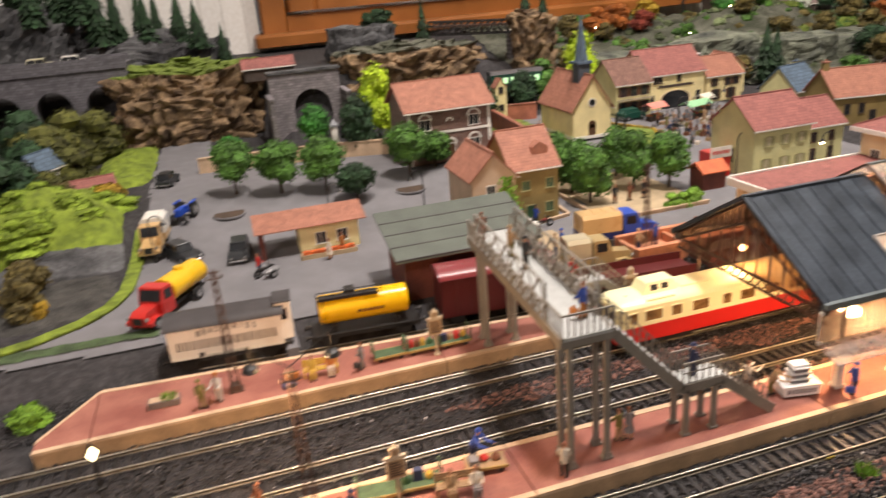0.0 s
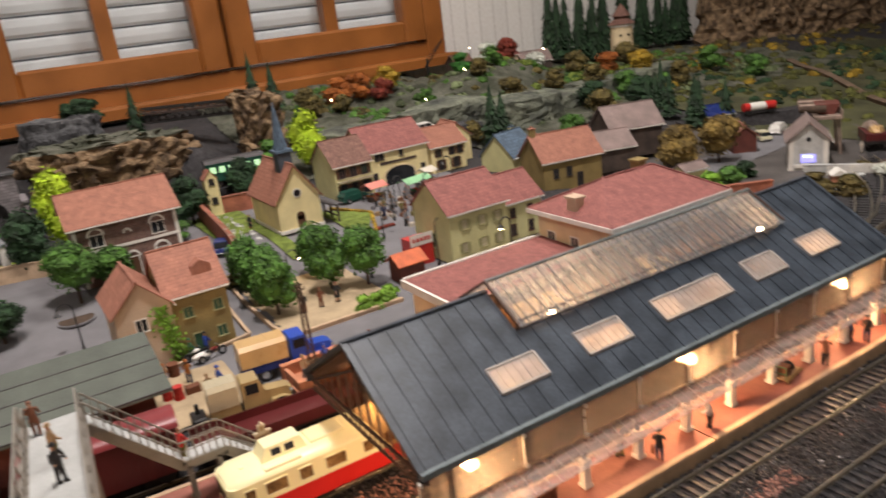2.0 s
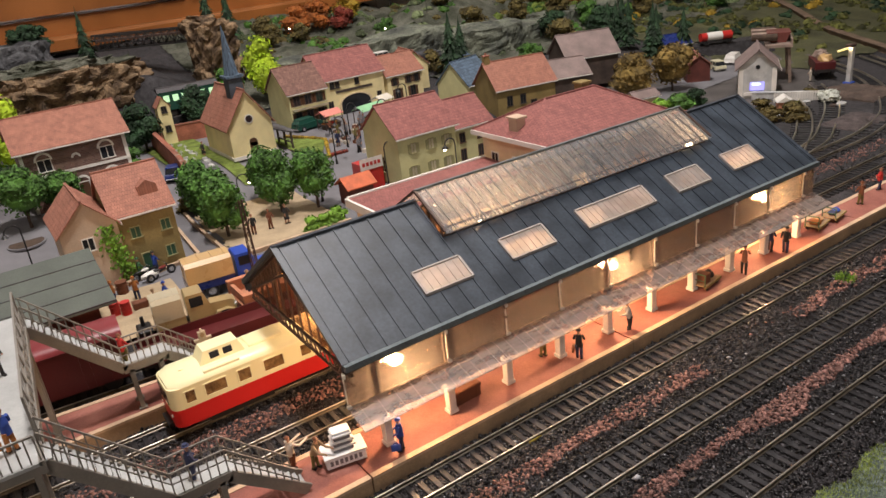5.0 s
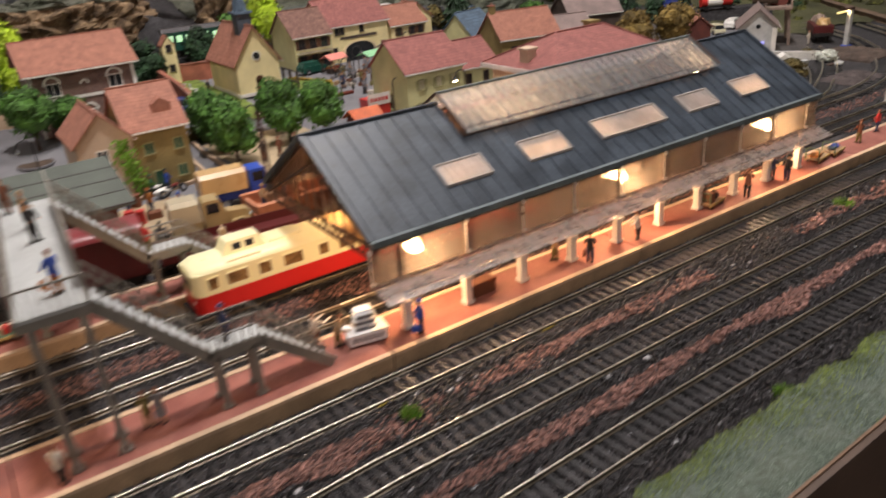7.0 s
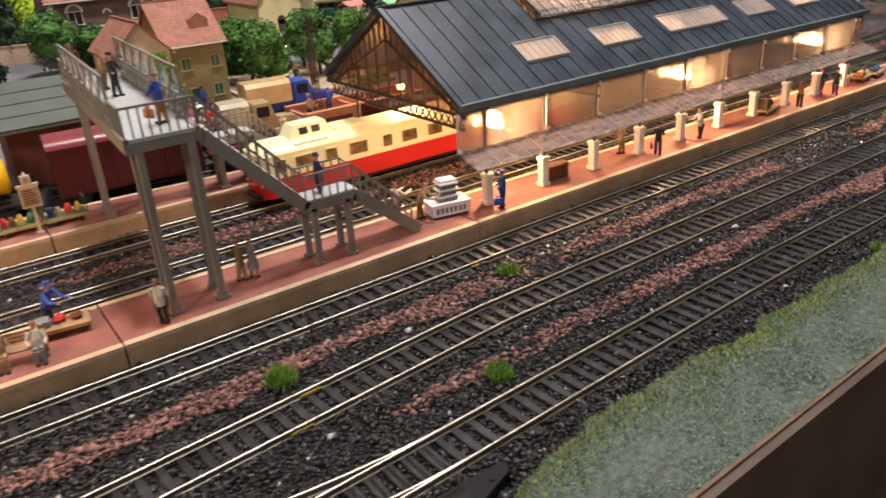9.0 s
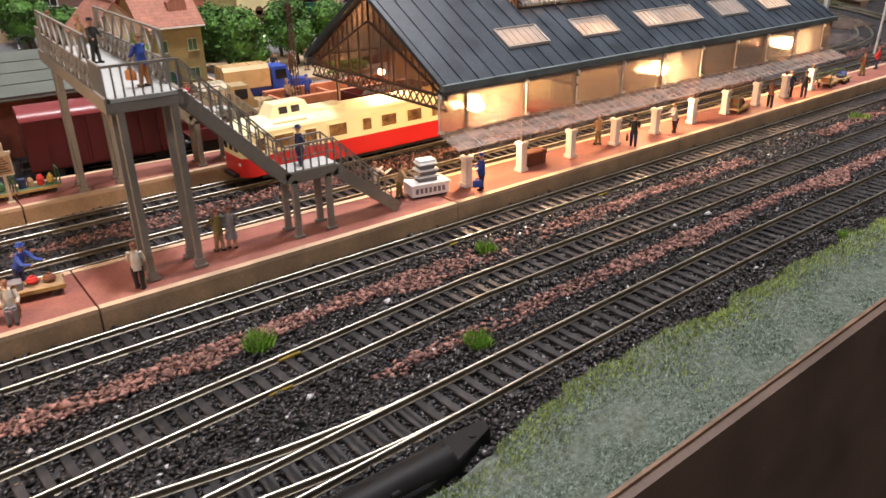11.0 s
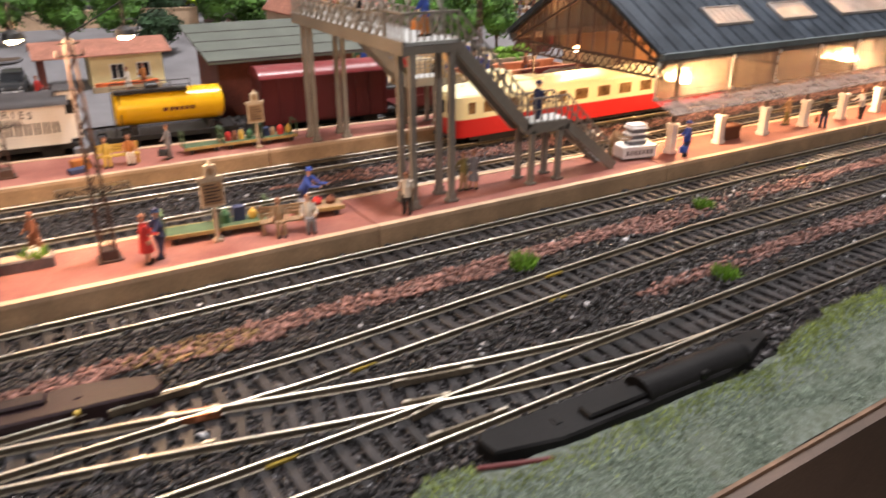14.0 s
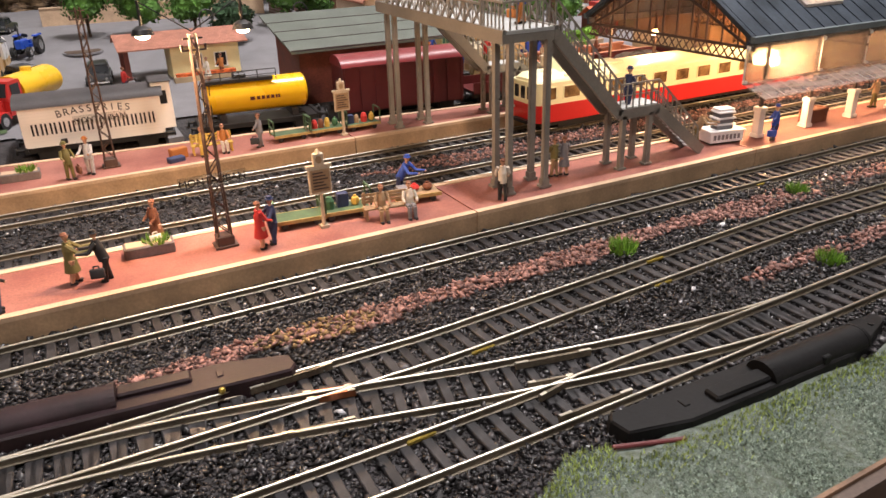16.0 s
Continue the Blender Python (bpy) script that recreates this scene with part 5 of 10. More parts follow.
arch = lambda r, top: [(r, 0.0)] + [(r * math.cos(math.pi * k / 12), top + r * 0.5 * math.sin(math.pi * k / 12)) for k in range(13)] + [(-r, 0.0)]
# wall stays closed; a dark panel paints the shade of the opening
gate = part("gateway", G().prism(arch(0.024, 0.014), "y", -0.0404, -0.0398), GLASSDARK, mh, "arched gateway, its shade a dark panel")
part("gateway_arch", G().prism([(0.027, 0.0)] + arch(0.027, 0.014)[1:-1] + [(-0.027, 0.0)] + arch(0.024, 0.014)[::-1], "y", -0.0412, -0.0398), CREAM, gate, "cream stone arch")
part("sign_band", G().box(-0.030, 0.030, -0.0410, -0.0400, 0.0315, 0.0350), DARKWOOD, mh, "dark sign board over the gateway")
house("terrace_house", pose(0.6300, 0.748, 0.028), 0.062, 0.065, 0.040, 0.024, YELLOWWALL, TILE, "small yellow terrace house with orange roof", rows=(((-0.018, 0.006, 0.02), 0.024, 0.006, 0.010), ((-0.015, 0.012), 0.004, 0.008, 0.014)), frame=DARKWOOD, shutters=BROWNDOOR)
house("terrace_house", pose(0.6820, 0.79, 0.028) @ pose(0, 0, 0, 0, 0, 80), 0.06, 0.045, 0.040, 0.020, YELLOWWALL, TILE, "small yellow gabled house at the square", sides=((-1, 0.0, 0.02, 0.008, 0.012),))
house("slate_house", pose(0.690, 0.645, 0.014) @ pose(0, 0, 0, 0, 0, 14), 0.055, 0.060, 0.036, 0.030, GREENWALL, BLUESLATE, "village house with blue slate roof", chimneys=((0.015, 0.004, 0.008),))
house("terracotta_house", pose(0.706, 0.550, 0.008) @ pose(0, 0, 0, 0, 0, -12), 0.088, 0.070, 0.046, 0.030, OLIVEWALL, TILE, "ochre house with terracotta roof and chimneys", rows=(((-0.026, -0.006), 0.022, 0.007, 0.012), ((0.01,), 0.004, 0.008, 0.020)), chimneys=((-0.040, 0.0, 0.010), (-0.030, 0.01, 0.008)), frame=DARKWOOD)
house("weathered_barn", pose(0.900, 0.615, 0.010) @ pose(0, 0, 0, 0, 0, -20), 0.085, 0.075, 0.046, 0.030, DARKWOOD, SHED, "dark timber barn with weathered grey roof", category="barn")
house("weathered_barn", pose(0.818, 0.575, 0.008) @ pose(0, 0, 0, 0, 0, -20), 0.062, 0.060, 0.034, 0.020, DARKWOOD, SHED, "low timber shed with weathered grey roof", category="barn")

# station building with hipped roof, and its low annex
st = thing("station_building", pose(0.515, 0.235, 0.010), "cream station building with red hipped tile roof", "station")
part("wall", G().box(-0.066, 0.062, -0.047, 0.047, 0, 0.0705), CREAM, st)
part("cornice", G().box(-0.074, 0.070, -0.054, -0.050, 0.0695, 0.0735).box(-0.074, 0.070, 0.050, 0.054, 0.0695, 0.0735).box(-0.074, -0.070, -0.050, 0.050, 0.0695, 0.0735).box(0.066, 0.070, -0.050, 0.050, 0.0695, 0.0735), WHITE, st, "white cornice gutter")
e = [(-0.073, -0.053, 0.0735), (0.069, -0.053, 0.0735), (0.069, 0.053, 0.0735), (-0.073, 0.053, 0.0735)]
r0, r1 = (-0.030, 0.0, 0.098), (0.030, 0.0, 0.098)
for q in ((e[0], e[1], r1, r0), (e[2], e[3], r0, r1), (e[1], e[2], r1), (e[3], e[0], r0)):
    n = len(q)
    part("roof_slope", G().add(list(q) + [(x, y, z - 0.0015) for x, y, z in q], [tuple(range(n)), tuple(range(2 * n - 1, n - 1, -1))] + [(i, (i + 1) % n, n + (i + 1) % n, n + i) for i in range(n)]), TILEX, st, "red tiled hip slope")
hp = G()
for a, b in ((e[0], r0), (e[3], r0), (e[1], r1), (e[2], r1), (r0, r1)):
    hp.bar((a[0], a[1], a[2] + 0.0006), (b[0], b[1], b[2] + 0.0006), 0.0016, 0.0012)
part("hip_tile", hp, TILEX, st)
part("chimney", G().box(-0.066, -0.057, -0.004, 0.007, 0.072, 0.088).box(-0.0675, -0.0555, -0.0055, 0.0085, 0.088, 0.0900), PINKWALL, st, "weathered cream chimney")
part("chimney", G().box(0.036, 0.046, 0.022, 0.032, 0.080, 0.096).box(0.0345, 0.0475, 0.0205, 0.0335, 0.096, 0.098), OLIVEWALL, st, "weathered ochre chimney")
for i in range(5):
    window(st, -0.05 + 0.025 * i, 0.036, 0.009, 0.018, -0.047)
for i in range(3):
    window(st, -0.03 + 0.03 * i, 0.036, 0.009, 0.018, -0.066, -1, axis="y")
an = thing("station_annex", pose(0.375, 0.232, 0.010), "low cream station annex with red tile roof", "station")
part("wall", G().box(-0.066, 0.074, -0.044, 0.044, 0, 0.0425), CREAM, an)
part("roof_slope", slab(G(), [(-0.070, -0.048, 0.0435), (0.074, -0.048, 0.0435), (0.074, 0.048, 0.0475), (-0.070, 0.048, 0.0475)], 0.002), TILEX, an, "low red tiled roof")
part("cornice", G().box(-0.0725, -0.070, -0.050, 0.050, 0.041, 0.0478).box(-0.070, 0.074, 0.048, 0.0505, 0.043, 0.0488), WHITE, an)

# goods shed with green felt roof
gs = thing("goods_shed", pose(0.045, 0.300, 0.004), "dark red goods shed with green felt roof", "shed")
part("wall", G().prism([(-0.034, 0), (0.020, 0), (0.020, 0.0560), (-0.034, 0.0415)], "x", -0.044, 0.055), SHEDRED, gs)
for i in range(4):
    u0, u1 = -0.048 + 0.0183 * i, -0.048 + 0.0183 * (i + 1) + 0.001
    zz = lambda y: 0.0405 + (y + 0.048) / 0.073 * 0.0200
    part("roof_slope", slab(G(), [(-0.053, u0, zz(u0) + 0.0008 * (3 - i)), (0.066, u0, zz(u0) + 0.0008 * (3 - i)), (0.066, u1, zz(u1) + 0.0008 * (3 - i)), (-0.053, u1, zz(u1) + 0.0008 * (3 - i))], 0.0012), GREENROOF, gs, "green felt roof strip")
    part("roof_batten", G().bar((-0.053, u0 + 0.0006, zz(u0) + 0.0008 * (3 - i) + 0.0008), (0.066, u0 + 0.0006, zz(u0) + 0.0008 * (3 - i) + 0.0008), 0.0010), SOOT, gs)
# little yellow pavilion with orange roof
pv = thing("yard_pavilion", pose(-0.053, 0.424, 0.008) @ Matrix.Diagonal((1, 1, 0.68, 1)), "yellow yard pavilion with orange tile roof and open porch", "pavilion")
part("wall", G().box(-0.010, 0.046, -0.012, 0.020, 0, 0.040), YELLOWWALL, pv)
part("roof_slope", slab(G(), [(-0.050, 0.018, 0.0560), (0.054, 0.018, 0.0560), (0.054, -0.016, 0.0425), (-0.050, -0.016, 0.0425)], 0.0014), TILE, pv)
part("roof_slope", slab(G(), [(-0.050, 0.018, 0.0560), (0.054, 0.018, 0.0560), (0.054, 0.036, 0.0455), (-0.050, 0.036, 0.0455)], 0.0014), TILE, pv)
part("post", G().box(-0.046, -0.042, -0.012, -0.008, 0, 0.043), SHEDRED, pv)
part("post", G().box(-0.046, -0.042, 0.026, 0.030, 0, 0.046), SHEDRED, pv)
for x in (0.010, 0.030):
    window(pv, x, 0.014, 0.009, 0.016, -0.012)
part("planter", G().box(-0.012, 0.040, -0.030, -0.022, 0, 0.009), SAND, pv)
part("flower_strip", G().box(-0.010, 0.038, -0.029, -0.023, 0.009, 0.0125), mat("orange_flowers", (0.5, 0.1, 0.02), 0.8, var=0.5, scale=300), pv, "orange flower row")


# ---- trees ----
LEAFGOLD = mat("leaf_gold_brown", (0.17, 0.115, 0.03), 0.85, var=0.4, scale=60, bump=0, island=0.5)
def leafy(rng, blobs, count, size):
    """Many small leaf clumps over a few rough lobes."""
    vs, fs = [], []
    for _ in range(count):
        c, r = rng.choice(blobs)
        a, b = rng.uniform(0, 2 * math.pi), math.acos(rng.uniform(-1, 1))
        q = rng.uniform(0.72, 1.06)
        n = Vector((math.sin(b) * math.cos(a), math.sin(b) * math.sin(a), math.cos(b)))
        p = Vector(c) + Vector((n.x * r[0], n.y * r[1], n.z * r[2])) * q
        n = (n + Vector((rng.uniform(-0.7, 0.7), rng.uniform(-0.7, 0.7), rng.uniform(-0.3, 0.9)))).normalized()
        s = n.orthogonal().normalized()
        t = n.cross(s)
        ang = rng.uniform(0, 6.28)
        s, t = s * math.cos(ang) + t * math.sin(ang), t * math.cos(ang) - s * math.sin(ang)
        k = size * rng.uniform(0.6, 1.3)
        i = len(vs)
        vs += [tuple(p + s * k), tuple(p + t * k * 0.7 + n * k * 0.25), tuple(p - s * k), tuple(p - t * k * 0.7 + n * k * 0.25)]
        fs += [(i, i + 1, i + 2, i + 3)]
    return vs, fs


def crown_mesh(name, seed, h, w, material, count, size, lobes=7, low=0.35):
    rng = random.Random(seed)
    blobs = []
    for i in range(lobes):
        a = 2 * math.pi * i / lobes + rng.uniform(-0.3, 0.3)
        k = rng.uniform(0.14, 0.26)
        blobs.append(((w * k * math.cos(a), w * k * math.sin(a), h * rng.uniform(low + 0.16, 0.78)), (w * 0.30, w * 0.30, h * 0.20)))
    blobs.append(((0, 0, h * 0.80), (w * 0.30, w * 0.30, h * 0.19)))
    blobs.append(((0, 0, h * (low + 0.3)), (w * 0.44, w * 0.44, h * 0.27)))
    vs, fs = leafy(rng, blobs, count, size)
    g = G()
    for c, r in blobs:
        g.ball(c, (r[0] * 0.78, r[1] * 0.78, r[2] * 0.78), 8, 0.15, rng)
    g.add(vs, fs)
    me = bpy.data.meshes.new(name)
    me.from_pydata(g.v, [], g.f)
    me.materials.append(material)
    return me, blobs


def tree(kind, seed, x, y, z, h, w, material, label, count=900, size=0.0022, lobes=7, low=0.35, group="village trees", trunk=0.0018):
    t = thing(kind, pose(x, y, z), label, "tree", group)
    me, blobs = crown_mesh("crown", seed, h, w, material, count, size, lobes, low)
    new("crown", me).parent = t
    g = G().tube((0, 0, -0.002), (0, 0, h * 0.6), trunk, trunk * 0.5, 7)
    for c, r in blobs[:4]:
        g.tube((0, 0, h * low * 0.9), c, trunk * 0.5, trunk * 0.2, 5)
    part("trunk", g, BARK, t)
    return t


def fir(seed, x, y, z, h, w, label="dark green model fir tree", material=None):
    rng = random.Random(seed)
    t = thing("fir_tree", pose(x, y, z), label, "tree", "fir trees")
    g = G()
    n = 20
    for i in range(n):
        k = i / n
        r = w / 2 * (1 - k) * rng.uniform(0.85, 1.15)
        m = 13
        for j in range(m):
            a = 2 * math.pi * (j + rng.random() * 0.6) / m
            rr = r * rng.uniform(0.75, 1.15)
            z0 = h * (0.10 + 0.88 * k)
            d = 0.2
            g.add([(0, 0, z0 + h * 0.10), (rr * math.cos(a - d), rr * math.sin(a - d), z0 - h * 0.01), (rr * 1.1 * math.cos(a), rr * 1.1 * math.sin(a), z0 - h * 0.03), (rr * math.cos(a + d), rr * math.sin(a + d), z0 - h * 0.01)], [(0, 1, 2), (0, 2, 3)])
    part("crown", g, material or LEAFDARK, t)
    part("trunk", G().tube((0, 0, -0.002), (0, 0, h * 0.95), 0.0016, 0.0004, 6), BARK, t)
    return t


for i, (x, y, h, w) in enumerate(((-0.110, 0.604, 0.066, 0.053), (-0.061, 0.584, 0.064, 0.053), (-0.012, 0.570, 0.068, 0.054), (0.016, 0.532, 0.044, 0.046), (0.088, 0.572, 0.068, 0.056), (0.126, 0.592, 0.046, 0.046),
                                  (0.236, 0.408, 0.066, 0.046), (0.236, 0.450, 0.064, 0.042), (0.240, 0.496, 0.060, 0.042), (0.300, 0.430, 0.068, 0.046), (0.332, 0.412, 0.066, 0.046), (0.306, 0.478, 0.062, 0.042))):
    tree("broadleaf_tree", 10 + i, x, y, H(x, y), h, w, LEAFDARK if i in (3,) else LEAF, "green broadleaf model tree with a round crown", 2000, 0.0021, low=0.2)
tree("lime_tree", 40, 0.100, 0.775, 0.03, 0.110, 0.050, LEAFLIME, "lime-yellow tall model tree", 1200, 0.003, low=0.1)
tree("lime_tree", 41, 0.475, 0.880, 0.03, 0.115, 0.060, LEAFLIME, "lime-yellow model tree behind the church", 1200, 0.003, low=0.2)
tree("bright_tree", 42, 0.010, 0.790, 0.03, 0.062, 0.050, LEAFBRIGHT, "bright green bushy model tree", 1000, 0.0025, low=0.1)
tree("dark_bush", 43, 0.060, 0.715, 0.03, 0.078, 0.054, LEAFDARK, "dark green model bush", 900, 0.003, low=0.0)
for i, (x, y, h, w, mm) in enumerate(((0.255, 0.775, 0.070, 0.052, LEAFDARK), (0.345, 0.830, 0.070, 0.052, LEAFDARK), (0.880, 0.495, 0.072, 0.066, LEAFGOLD), (0.950, 0.480, 0.076, 0.066, LEAFGOLD), (0.915, 0.52, 0.06, 0.06, LEAFGOLD))):
    tree("autumn_tree" if mm is LEAFGOLD else "broadleaf_tree", 60 + i, x, y, H(x, y), h, w, mm, "olive-brown autumn model tree" if mm is LEAFGOLD else "dark green broadleaf model tree", 1200, 0.0026, low=0.15)


# ---- rocks and hills ----
def rock(name, seed, x0, x1, y0, y1, z0, z1, material, label, lumps=0.35, n=44, top=None):
    """A craggy block: a box of many faces pushed about by ridged noise."""
    g = G()
    cx, cy, cz = (x0 + x1) / 2, (y0 + y1) / 2, (z0 + z1) / 2
    vs, fs = [], []
    nu, nv = n * 2, n
    for j in range(nv + 1):
        for i in range(nu + 1):
            a = math.pi * (1.0 + i / nu)
            k = j / nv
            ex = 0.55
            c, s = math.cos(a), math.sin(a)
            px = cx + (x1 - x0) / 2 * math.copysign(abs(c) ** ex, c)
            py = cy + (y1 - y0) / 2 * math.copysign(abs(s) ** ex, s)
            if k < 0.75:
                kk, sh = k / 0.75, 1 - 0.10 * k
                z = z0 + (z1 - z0) * kk
            else:
                sh = (1 - 0.075) * (1 - (k - 0.75) / 0.25)
                z = z1 + (z1 - z0) * 0.06 * ((k - 0.75) / 0.25)
            x, y = cx + (px - cx) * sh, cy + (py - cy) * sh + (0.0 if k < 0.75 else (k - 0.75) * 0.2 * (y1 - y0))
            p = Vector((x * 26 + seed, y * 26, z * 26))
            d = noise.ridged_multi_fractal(p, 0.9, 2.1, 4, 1.0, 2.0) - 1.1
            d2 = noise.fractal(p * 0.4, 0.8, 2.0, 3)
            cell = noise.voronoi(Vector((x * 62 + seed, y * 62, z * 52)))[0]
            d += (cell[1] - cell[0]) * 1.8 - 0.6
            amp = (z1 - z0) * lumps * 0.16
            nrm = Vector((px - cx, (py - cy) - 0.02, 0.01)).normalized()
            off = nrm * (d * amp + d2 * amp * 1.2)
            z += (d2 * 0.10 + d * 0.03) * (z1 - z0) * (k > 0.3)
            vs.append((x + off.x, y + off.y, z))
    for j in range(nv):
        for i in range(nu):
            q = j * (nu + 1) + i
            fs.append((q, q + 1, q + nu + 2, q + nu + 1))
    me = bpy.data.meshes.new(name)
    me.from_pydata(vs, [], fs)
    me.materials.append(material)
    if top is not None:
        me.materials.append(top)
        for p in me.polygons:
            if p.index // nu > nv * 0.72:
                p.material_index = 1
    return tagged(new(name, me), label, "rock")


rock("rock_outcrop", 1, -0.278, -0.034, 0.950, 1.12, 0.020, 0.138, ROCK, "tan cork-bark rock outcrop with grassy top", lumps=0.75, n=60, top=LAWN)
rock("rock_outcrop", 2, 0.062, 0.310, 0.875, 1.02, 0.03, 0.140, ROCK, "tan cork-bark rock face behind the houses", lumps=0.75, n=54, top=HILL)
rock("rock_outcrop", 3, 0.398, 0.475, 0.96, 1.06, 0.03, 0.160, ROCK, "tan cork-bark rock pillar beside the bridge", lumps=0.5)
rock("rock_outcrop", 4, 0.09, 0.215, 1.05, 1.20, 0.08, 0.165, GREYROCK, "grey plaster rock hump under the window")
rock("rock_cliff", 5, 1.95, 2.75, 1.10, 1.60, -0.01, 0.42, ROCK, "large tan rock cliff at the layout's end", lumps=0.25)
rock("rock_cliff", 6, 2.6, 3.1, 0.9, 1.55, -0.01, 0.40, GREYROCK, "large grey rock cliff at the layout's end", lumps=0.25)
rock("rock_mountain", 7, -0.95, -0.30, 1.13, 1.50, 0.0, 0.25, GREYROCK, "dark grey plaster mountain with firs", lumps=0.3)
rock("rock_mountain", 9, -0.40, -0.06, 1.12, 1.40, 0.0, 0.165, GREYROCK, "dark grey plaster hillside below the window", lumps=0.35)
rock("rock_mountain", 8, -1.2, -0.40, 0.60, 0.97, 0.0, 0.11, GREYROCK, "dark grey rocky hillside", lumps=0.3)
overlay("hillside", 0.42, 1.9, 0.80, 1.5, HILL, "grey-green scatter-covered hillside", "hill", 0.003, lambda x, y: y > 0.86 + 0.03 * nz(x * 8, 1) or x > 0.75, n=110, rough=0.006)


# ---- point machines at the turnouts ----
def point_machine(m, label, MM=None):
    MM = MM or MACHINE
    p = thing("point_machine", m, label, "point machine", "point machines")
    out = [(-0.0535, 0.0035), (-0.0525, -0.0030), (-0.0340, -0.0078), (0.0300, -0.0078), (0.0440, -0.0045), (0.0590, 0.0015), (0.0605, 0.0055), (0.0590, 0.0068), (-0.0515, 0.0068)]
    n = len(out)
    g = G().add([(x, y, -0.004) for x, y in out] + [(x * 0.987, y * 0.92, 0.0016) for x, y in out] + [(x * 0.978, y * 0.84, 0.0022) for x, y in out],
                [tuple(range(n - 1, -1, -1)), tuple(range(2 * n, 3 * n))] + [(r * n + i, r * n + (i + 1) % n, (r + 1) * n + (i + 1) % n, (r + 1) * n + i) for r in (0, 1) for i in range(n)])
    part("base_plate", g, MM, p)
    pr = [(0.0052 * math.cos(math.pi * k / 12) - 0.0012, 0.0018 + 0.0044 * math.sin(math.pi * k / 12)) for k in range(13)]
    part("motor_housing", G().prism(pr, "x", -0.0005, 0.0400), MM, p, "black half-round motor housing", smooth=True)
    part("housing_rim", G().prism([(u * 1.06, v * 1.05 - 0.0002) for u, v in pr], "x", -0.0015, 0.0002), MM, p)
    part("housing_rim", G().prism([(u * 1.03, v * 1.03 - 0.0001) for u, v in pr], "x", 0.0394, 0.0406), MM, p)
    part("cover", G().box(-0.0225, -0.0015, -0.0050, 0.0005, 0.0018, 0.0038, chamfer=0.0006), MM, p)
    part("lug", G().box(0.0185, 0.0215, -0.0068, -0.0052, 0.0018, 0.0046, chamfer=0.0004), MM, p)
    part("lug", G().box(-0.0315, -0.0295, -0.0020, 0.0012, 0.0020, 0.0026, chamfer=0.0002), MM, p)
    part("screw", G().tube((0.0515, 0.0015, 0.002), (0.0515, 0.0015, 0.0026), 0.0010), MM, p)
    return p


point_machine(pose(0.0125, -0.1205, 0, 0, 0, -0.5), "black plastic point machine beside the outer track")
pm2 = point_machine(pose(-0.1570, -0.0385, 0, 0, 0, 180 - 5), "dark brown plastic point machine between the tracks", MACHINEBROWN)
part("throw_lever", G().ball((0, 0, 0.0), 0.0011, 8), BRASS, pm2, "brass lever knob").location = (-0.030, 0.0068, 0.001)

single("red_wire_strip", G().box(-0.010, 0.010, -0.0007, 0.0007, 0, 0.0009, chamfer=0.0003), OXIDE, "dark red wire strip beside the point machine", "wire", m=pose(-0.036, -0.1272, 0.0, 0, 0, -20))
for x, y in ((0.034, T2(0.034) - 0.00825), (0.046, T2(0.046) + 0.00825), (-0.048, T2(-0.048) - 0.00825), (-0.085, T3(-0.085) + 0.00825), (0.155, 0.0), (0.26, 0.0)):
    single("rail_joiner", G().box(-0.0045, 0.0045, -0.0010, 0.0010, -0.0024, -0.0013, chamfer=0.0003), BRASS, "worn brass rail joiner on the track", "rail joiner", "rail joiners", m=pose(x, y, 0, 0, 0, 3))

# check rails, frogs and blades of the two turnouts
tn = thing("turnout_fittings", pose(-0.04, -0.08, 0), "worn metal frogs and check rails of the turnouts", "turnout")
COPPER = mat("copper_frog", (0.45, 0.17, 0.08), 0.35, 0.9, var=0.2)
for x, y, dx, dy, mm in ((-0.107, -0.0630, 0.014, -0.0025, COPPER), (-0.107, -0.0595, 0.014, -0.0035, COPPER), (-0.0475, -0.0885, 0.0140, -0.0030, RAIL), (-0.0480, -0.0955, 0.0145, 0.0030, RAIL),
                         (-0.120, -0.0495, 0.026, 0.0008, RAIL), (-0.118, -0.0750, 0.020, -0.003, RAIL), (-0.0450, -0.0780, 0.0250, -0.0050, RAIL), (-0.0490, -0.1060, 0.0255, -0.0002, RAIL)):
    a, b = Vector((x + 0.04, y + 0.08, -0.0011)), Vector((x + dx + 0.04, y + dy + 0.08, -0.0011))
    cr = part("check_rail", G().bar(a, b, 0.0009, 0.0021), mm if mm is COPPER else RAILSIDE, tn)
    for e, k in ((a, 0.16), (b, -0.16)):
        part("worn_tip", G().bar(e + Vector((0, 0, 0.0011)), e + (b - a) * k + Vector((0, 0, 0.0011)), 0.0009, 0.0004), RAIL, cr, "shiny worn rail end")


